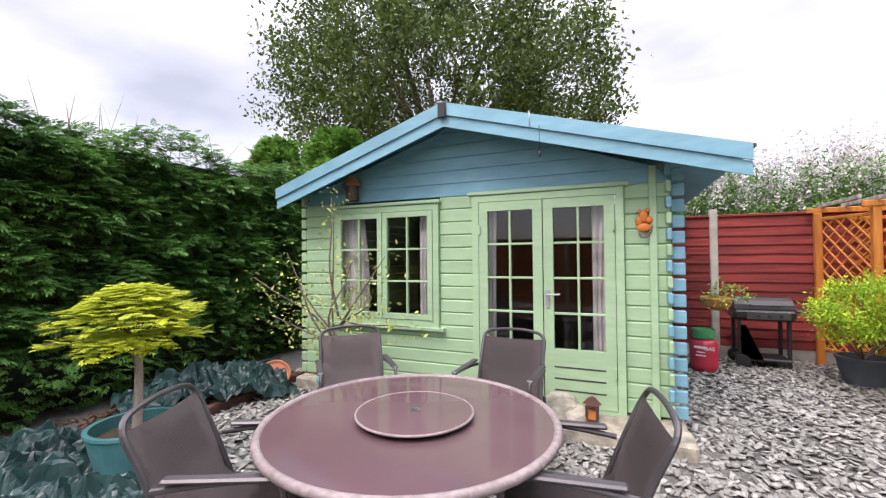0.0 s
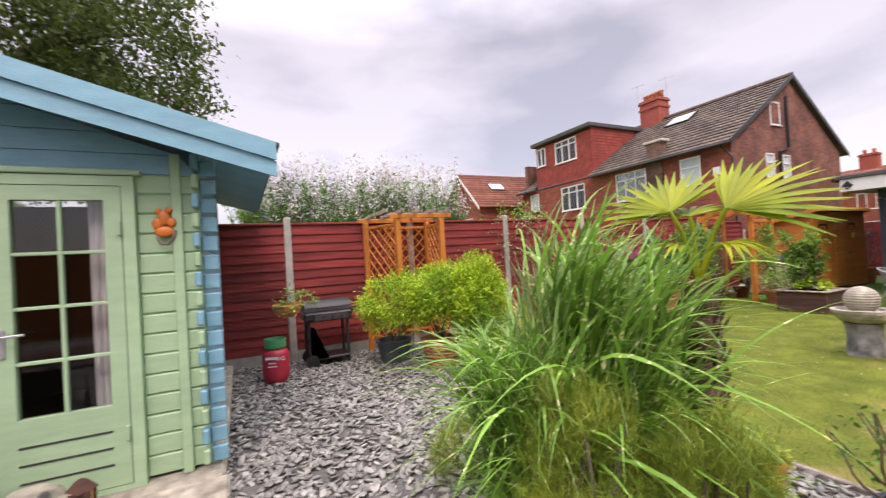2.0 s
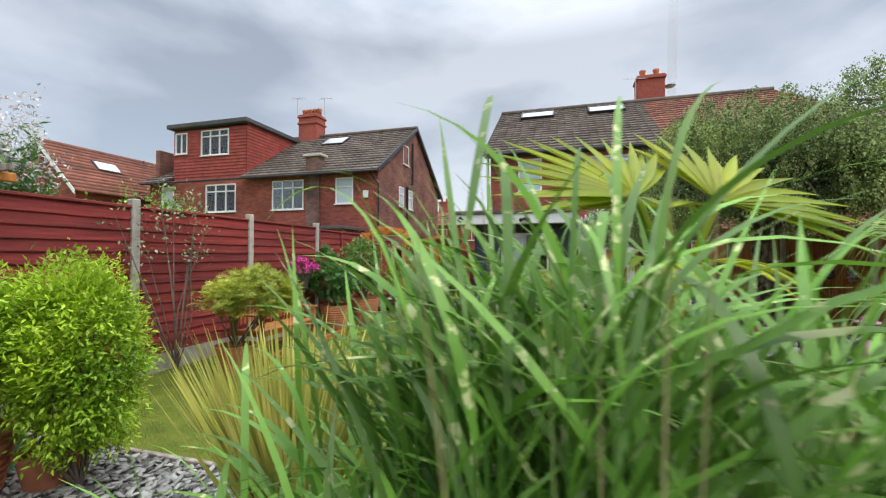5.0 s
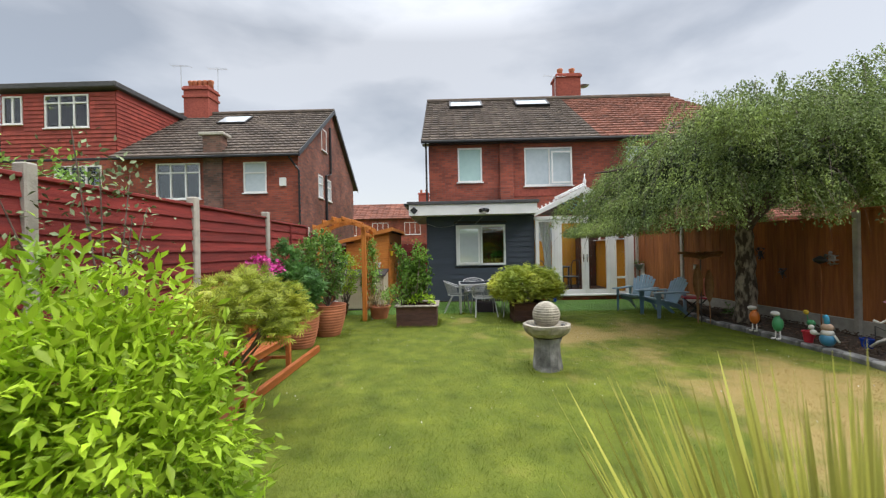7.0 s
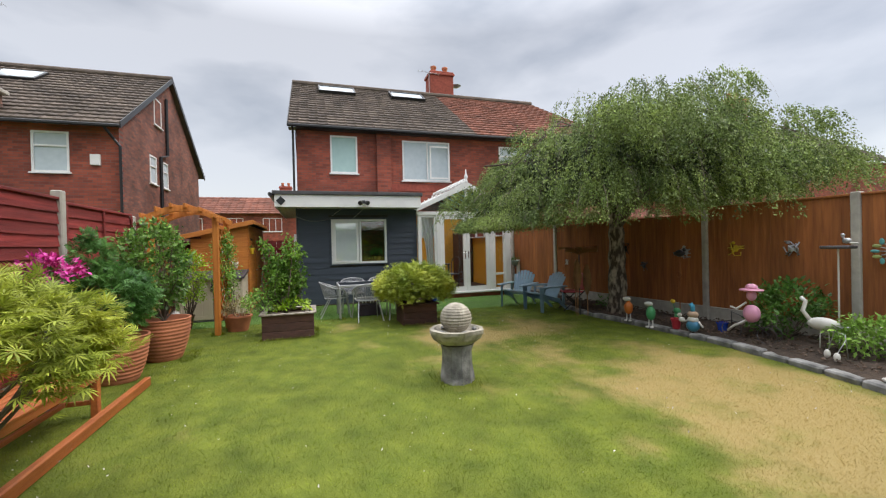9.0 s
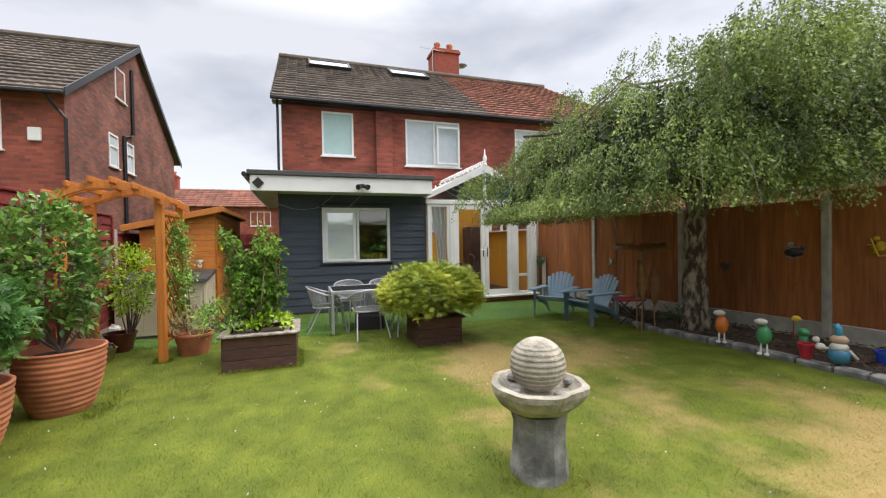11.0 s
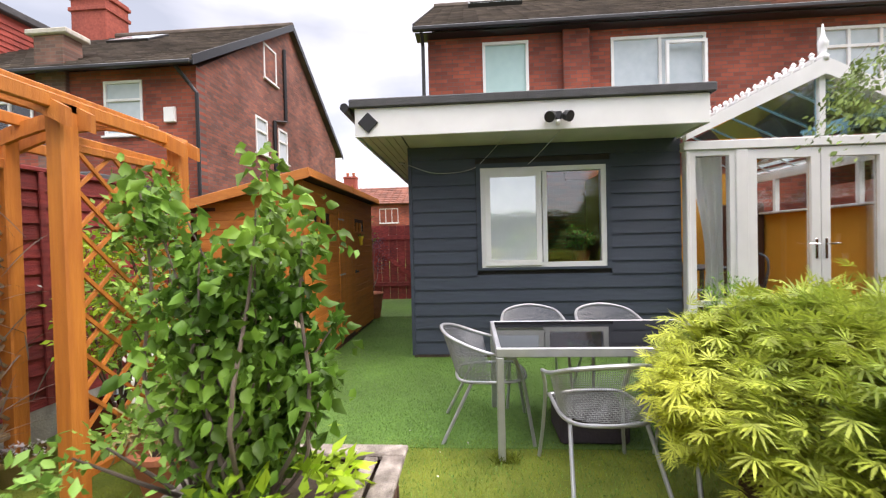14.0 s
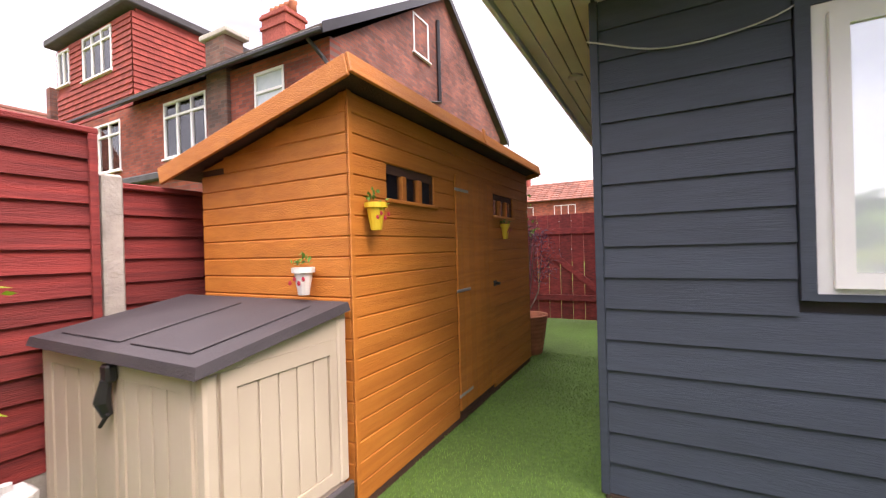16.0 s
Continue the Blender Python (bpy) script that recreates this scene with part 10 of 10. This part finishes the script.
figure("flat_stone", (3.75, -1.45, 0.10), "pale flat stones lying on the bed's edge", "stone", [((0, 0, 0), (0.14, 0.07, 0.03), WHITEM), ((-0.16, -0.04, 0), (0.1, 0.06, 0.028), STONE)])
for x, y, col, lb in ((5.95, -2.05, BLUEM, "blue enamel bucket"), (6.45, -1.72, REDM, "small dark red pot")):
    pot("bucket", (x, y, 0.08), 0.07, 0.14, col, lb + " standing in the flower bed")
bt = thing("bird_table", (4.85, -2.62, 0.1), "bird table with a metal bird on a thin pole", "bird table")
part("pole", T([(4.85, -2.62, 0.05), (4.85, -2.62, 1.3)], 0.01, 8), WHITEM, bt)
part("tray", B((4.7, -2.72, 1.301), (5.0, -2.52, 1.34), 0.01), DGREY, bt)
figure("metal_bird", (4.76, -2.62, 1.34), "small pale metal bird on the bird table", "ornament", [((0, 0, 0.06), (0.05, 0.03, 0.035), SILVER), ((0.04, 0, 0.13), (0.022, 0.022, 0.022), SILVER), (((0.03, 0, 0.08), (0.04, 0, 0.12)), 0.012, SILVER), ((-0.07, 0, 0.03), (0.05, 0.02, 0.012), WHITEM)])


def scribble(loc, s, seed, label, mat=SILVER):
    rn_ = random.Random(seed)
    bl = []
    for k in range(4):
        pts = tuple((s * rn_.uniform(-1, 1), rn_.uniform(-0.01, 0.02), s * rn_.uniform(-1, 1)) for _ in range(4))
        bl.append((pts, 0.008, mat))
    bl.append(((0, 0, 0), (s * 0.35, 0.015, s * 0.45), mat))
    bl.append(((s * 0.3, 0, s * 0.7), (s * 0.25, 0.012, s * 0.2), mat))
    return figure("wall_ornament", loc, label, "ornament", bl, 6)


for k, (x, z, s, mt, lb) in enumerate(((8.55, 1.30, 0.14, BLACKP, "dark metal bird ornament on the brown fence"), (7.2, 1.24, 0.13, SILVER, "silver gecko ornament on the brown fence"), (6.35, 1.3, 0.13, YELLOWM, "dull gold insect ornament on the brown fence"), (8.1, 0.95, 0.1, METALD, "dark wire ornament on the brown fence"), (10.2, 1.28, 0.07, WHITEM, "pale metal sun ornament on the brown fence"), (10.35, 0.98, 0.07, WHITEM, "pale metal bird ornament on the brown fence"), (5.6, 1.3, 0.12, SILVER, "silver wheel ornament on the brown fence"))):
    scribble((x, fence_y(x) + 0.05, z), s, 40 + k, lb, mt)
TURQ = M("turquoise_enamel", (0.12, 0.42, 0.42), (0.08, 0.30, 0.32), rough=0.4, bump=0)
GOLDG = M("gold_green_enamel", (0.40, 0.45, 0.15), (0.25, 0.32, 0.12), rough=0.4, bump=0)
bl = [((0, 0.01, 0.0), (0.045, 0.02, 0.075), TURQ), ((0, 0.012, 0.09), (0.03, 0.02, 0.03), TURQ)]
for k in range(14):
    q = k * 0.4488
    bl.append((((0.04 * math.cos(q), 0, 0.05 * math.sin(q)), (0.13 * math.cos(q), 0.01, 0.12 * math.sin(q))), 0.007, SILVER))
    bl.append(((0.17 * math.cos(q), 0.01, 0.155 * math.sin(q)), (0.045 if abs(math.cos(q)) > 0.7 else 0.026, 0.008, 0.022 if abs(math.cos(q)) > 0.7 else 0.04), GOLDG if k % 2 else TURQ))
figure("wall_ornament", (4.52, fence_y(4.52) + 0.09, 1.26), "turquoise and gold peacock-like sunburst ornament on the concrete fence post", "ornament", bl, 6)
# tall tan metal flower: drooping leaf blades on stakes under a head of curved petals
TANM = M("tan_metal", (0.50, 0.28, 0.13), (0.30, 0.15, 0.07), scale=7, rough=0.6, bump=0.1, stain=0.3, sscale=3)
for k, (x, y, h, la) in enumerate(((8.42, -1.34, 1.10, 62), (8.62, -1.44, 1.12, 118), (8.34, -1.52, 1.02, 40))):
    tch = thing("garden_stake", (x, y, 0), "tall tan metal leaf-shaped garden stake", "ornament", "leaf stakes")
    part("stem", T([(x, y, 0), (x + 0.02 * (k - 1), y, h * 0.55), (x, y, h - 0.05)], 0.009, 6), TANM, tch)
    bm = bmesh.new()
    c_, s_ = math.cos(radians(la)), math.sin(radians(la))
    rows = []
    for q in range(10):
        f = q / 9
        w = 0.078 * math.sin(math.pi * min(1, f * 0.96 + 0.04)) ** 0.8 + 0.004
        rows.append([bm.verts.new((x + c_ * u * w - s_ * 0.03 * abs(u), y + s_ * u * w + c_ * 0.03 * abs(u), h - 0.62 * f)) for u in (-1, -0.5, 0, 0.5, 1)])
    for a, b in zip(rows, rows[1:]):
        for q in range(4):
            bm.faces.new((a[q], a[q + 1], b[q + 1], b[q]))
    bmesh.ops.solidify(bm, geom=bm.faces[:], thickness=0.006)
    part("leaf_blade", bm, TANM, tch, "tan metal leaf", smooth=True)
hd = thing("metal_flower", (8.5, -1.45, 0), "large tan metal flower with curved petals on a dark pole", "ornament")
part("pole", T([(8.5, -1.45, 0), (8.5, -1.45, 1.22)], 0.012, 8), METALD, hd)
for k in range(7):
    q = k * 0.9
    d, sd_ = Vector((math.cos(q), math.sin(q), 0)), Vector((-math.sin(q), math.cos(q), 0))
    bm = bmesh.new()
    rows = []
    for i in range(7):
        f = i / 6
        w = 0.11 * math.sin(math.pi * (f * 0.93 + 0.05))
        cz = 1.21 + 0.16 * f - 0.10 * f * f + 0.05 * (k % 2)
        rows.append([bm.verts.new(Vector((8.5, -1.45, cz + 0.05 * u * u)) + d * (0.38 * f + 0.01) + sd_ * u * w) for u in (-1, -0.5, 0, 0.5, 1)])
    for a, b in zip(rows, rows[1:]):
        for u in range(4):
            bm.faces.new((a[u], a[u + 1], b[u + 1], b[u]))
    bmesh.ops.solidify(bm, geom=bm.faces[:], thickness=0.006)
    part("petal", bm, TANM, hd, "tan metal petal", smooth=True)
bc = thing("bird_stake", (6.95, -2.35, 0.1), "dark metal bird perched on a thin scrolled stake in the bed", "ornament")
part("stake", T(curve_pts([(6.95, -2.35, 0.05), (6.95, -2.35, 0.75), (6.93, -2.35, 0.9), (6.95, -2.35, 1.16)], 4), 0.008, 6), BROWNF, bc)
part("scroll", tube(bmesh.new(), [(6.95 + 0.05 * math.cos(a * 0.524), -2.34, 0.86 + 0.05 * math.sin(a * 0.524)) for a in range(12)], 0.006, 6, True), BROWNF, bc)
part("bird", lathe(lathe(bmesh.new(), [(0.01, -0.05), (0.05, -0.02), (0.06, 0.02), (0.01, 0.07)], (6.95, -2.35, 1.22), 12, sx=2.0), [(0.01, -0.03), (0.03, 0), (0.01, 0.035)], (6.85, -2.35, 1.29), 10), BLACKP, bc, "black metal bird", smooth=True)
for x, y, r, h, n, mt, sz, lb in ((5.35, -2.45, 0.42, 0.75, 90, MIDG, 0.07, "dense green shrub in front of the brown fence"), (4.35, -2.3, 0.36, 0.4, 70, LIGHTG, 0.06, "fresh green shrub in the flower bed"), (3.6, -2.5, 0.5, 0.7, 90, LIGHTG, 0.07, "light green shrub in the flower bed"), (2.9, -2.2, 0.5, 0.8, 110, MIDG, 0.06, "leafy green shrub near the broad palm"), (2.3, -1.9, 0.5, 1.0, 110, MIDG, 0.065, "dark leafy shrub near the broad palm"), (1.5, -1.9, 0.55, 1.1, 110, LIGHTG, 0.075, "light leafy shrub behind the statue"), (8.55, -2.1, 0.12, 0.2, 10, MIDG, 0.05, "small green clump beside the tree trunk")):
    shrub("shrub", (x, y, 0.08), (x, y, 0.1 + h * 0.5), (r, r, h * 0.52), n, 20, 0.05, sz, LEAF, mt, lb, low=-0.7)
P = []
n = 110
sp2 = thing("variegated_plant", (1.9, -1.35, 0.08), "variegated spiky plant with cream-green blades by the palm", "plant")
a = RNG.uniform(0, 6.2832, n)
lean = RNG.uniform(0.1, 1.0, n)
V, F = ribbons(np.stack([2.15 + 0.05 * np.cos(a), -1.45 + 0.05 * np.sin(a), np.full(n, 0.1)], 1), np.stack([np.cos(a) * lean, np.sin(a) * lean, np.ones(n)], 1), RNG.uniform(0.7, 1.15, n), 0.03, 0.25, 6)
arr("blade", V, F, leafmat("cream_green_blade", (0.55, 0.6, 0.2), (0.2, 0.36, 0.08)), sp2, "cream-green blades", "stuff")

hbk = thing("hanging_basket", (12.4, -2.18, 0.95), "pale teal wall basket with small flowers on a white post", "basket")
part("basket", LT([(0.02, -0.15), (0.08, -0.09), (0.13, 0.0), (0.14, 0.02), (0.12, 0.02)], (12.42, -2.05, 0.95), 16, wob=0.03), M("pale_teal_plastic", (0.30, 0.42, 0.38)), hbk)
part("post", B((12.38, -2.2, 0.0), (12.46, -2.12, 1.0), 0.006), WHITE, hbk, "white post")
P, D = clumps(16, (12.42, -2.05, 1.0), (0.14, 0.12, 0.06), 9, 0.025, low=0)
leaves("foliage", P, D, 0.035, LEAF, MIDG, hbk, "green leaves")
bp = pot("plant_pot", (12.0, 0.55, 0), 0.15, 0.24, BLUEM, "cobalt blue pot by the conservatory")
shrub("potted_bush", (12.0, 0.55, 0.22), (12.0, 0.6, 0.62), (0.3, 0.3, 0.28), 46, 14, 0.05, 0.07, NARROW, LIGHTG, "fresh green bush in the blue pot", nst=7)
wpot = pot("plant_pot", (12.5, 2.0, 1.08), 0.09, 0.12, TERRAL, "orange pot on the window ledge inside")
tagged(part("window_ledge", B((12.37, 1.8, 1.03), (12.66, 3.15, 1.078), 0.006), WHITE), "white window ledge inside the extension", "ledge")
shrub("window_plant", (12.5, 2.0, 1.18), (12.5, 2.02, 1.32), (0.11, 0.16, 0.11), 20, 10, 0.03, 0.05, LEAF, LIGHTG, "small green plant on the window ledge", nst=4)


# ---- the countless: slate chips, grass blades, turf ----
def chips(name, P, size, mat, label, parent=None):
    n = len(P)
    a = RNG.uniform(0, 6.2832, n)
    tilt = RNG.normal(size=(n, 2)) * 0.28
    lx, ly, lz = size * RNG.uniform(0.6, 1.3, n), size * RNG.uniform(0.35, 0.8, n), RNG.uniform(0.006, 0.014, n)
    box_ = np.array([(sx, sy, sz) for sx in (-1, 1) for sy in (-1, 1) for sz in (-1, 1)], dtype=float)
    q = box_[None] * np.stack([lx, ly, lz], 1)[:, None] / 2 * RNG.uniform(0.65, 1.15, (n, 8, 1))
    c, s = np.cos(a)[:, None], np.sin(a)[:, None]
    z = q[:, :, 2] + q[:, :, 0] * tilt[:, 0:1] + q[:, :, 1] * tilt[:, 1:2]
    V = np.stack([q[:, :, 0] * c - q[:, :, 1] * s, q[:, :, 0] * s + q[:, :, 1] * c, z], 2) + P[:, None]
    f = np.array([(0, 1, 3, 2), (4, 6, 7, 5), (0, 4, 5, 1), (2, 3, 7, 6), (0, 2, 6, 4), (1, 5, 7, 3)])
    F = f[None] + (np.arange(n) * 8)[:, None, None]
    return tagged(arr(name, V, F.reshape(-1, 4), mat, parent), label, "gravel", "", "stuff")


n = 30000
P = np.stack([RNG.uniform(-5.25, 1.84, n), RNG.uniform(-1.6, 6.35, n), np.full(n, 0.081)], 1)
keep = ~((P[:, 0] > SX0 - 0.05) & (P[:, 0] < SX1 + 0.06) & (P[:, 1] > SY - 0.2))
P = P[keep]
P[:, 2] += RNG.uniform(0, 0.02, len(P)) + 0.012 * np.array([noise.noise(Vector((p[0] * 2, p[1] * 2, 0))) for p in P])
chips("slate_chips", P, 0.062, SLATE, "loose grey slate chippings covering the ground")
n = 1500
P = np.stack([RNG.uniform(-6.4, -5.3, n), RNG.uniform(-1.0, 3.5, n), np.full(n, 0.09)], 1)
chips("leaf_litter", P, 0.05, M("dead_leaf", (0.22, 0.12, 0.06), (0.10, 0.06, 0.035), island=0.4, bump=0), "brown dead leaves and chips under the hedge")
n = 2600
x = RNG.uniform(2.0, 12.0, n)
y = np.array([edge_y(q) for q in x]) + (np.array([fence_y(q) for q in x]) - np.array([edge_y(q) for q in x])) * RNG.uniform(0.05, 0.95, n)
chips("bark_chips", np.stack([x, y, np.full(n, 0.118)], 1), 0.035, M("bark_chip", (0.13, 0.08, 0.05), (0.06, 0.04, 0.03), island=0.4, bump=0), "dark bark chips over the flower bed")


def turf(name, n, area, h, w, mat, label, z=0.0, lean=0.5, seg=2):
    x0, x1, y0, y1 = area
    P = np.stack([RNG.uniform(x0, x1, n), RNG.uniform(y0, y1, n), np.full(n, z)], 1)
    P = P[np.interp(P[:, 0], [p[0] for p in EDGE], [p[1] for p in EDGE]) + 0.04 < P[:, 1]]
    m = len(P)
    D = np.stack([RNG.normal(size=m) * lean, RNG.normal(size=m) * lean, np.ones(m)], 1)
    V, F = ribbons(P, D, RNG.uniform(h * 0.5, h * 1.2, m), w, 0.12, seg)
    return tagged(arr(name, V, F, mat, None), label, "grass", "", "stuff")


turf("grass_blades", 270000, (4.2, 10.3, -1.7, 6.3), 0.03, 0.0055, LAWNB, "short mown grass blades of the lawn", lean=1.1, seg=1)
turf("grass_blades", 110000, (1.95, 4.2, -1.4, 6.3), 0.03, 0.0055, LAWNB, "short mown grass blades near the slate", lean=1.1, seg=1)
turf("turf_fibres", 60000, (10.15, 15.0, 3.2, 6.3), 0.022, 0.0035, TURFB, "dense plastic fibres of the artificial turf", z=0.004, lean=0.35)
turf("turf_fibres", 34000, (9.6, 12.3, -1.8, 4.2), 0.024, 0.004, TURFB, "plastic fibres thinning into the lawn", z=0.002, lean=0.45)
# longer tufts at the feet of things and small daisies
P = []
for (x0, x1, y0, y1) in ((8.5, 8.56, 3.6, 4.5), (8.56, 9.4, 3.58, 3.66), (8.75, 8.82, 1.4, 2.1), (9.3, 9.5, 5.15, 5.35), (7.6, 8.3, 5.2, 5.4), (10.0, 10.1, 3.05, 3.2), (5.35, 5.9, 1.95, 2.45), (9.2, 10.9, 5.9, 6.38), (10.7, 11.7, 4.98, 5.04)):
    n = 260
    P.append(np.stack([RNG.uniform(x0, x1, n), RNG.uniform(y0, y1, n), np.zeros(n)], 1))
P = np.concatenate(P)
V, F = ribbons(P, RNG.normal(size=P.shape) * (0.5, 0.5, 0) + (0, 0, 1), RNG.uniform(0.04, 0.1, len(P)), 0.005, 0.35, 3)
tagged(arr("grass_tufts", V, F, LAWNB, None), "longer grass tufts at the feet of planters and posts", "grass", "", "stuff")
n = 260
P = np.stack([RNG.uniform(3.5, 10.5, n), RNG.uniform(-1.2, 6.2, n), np.full(n, 0.03)], 1)
P = P[np.array([edge_y(p[0]) + 0.1 < p[1] for p in P])]
ob = leaves("daisies", P, RNG.normal(size=P.shape), 0.022, LEAF, WHITEF, None, "", 0.9)
tagged(ob, "tiny white daisies and petals scattered on the lawn", "flowers", "", "stuff")
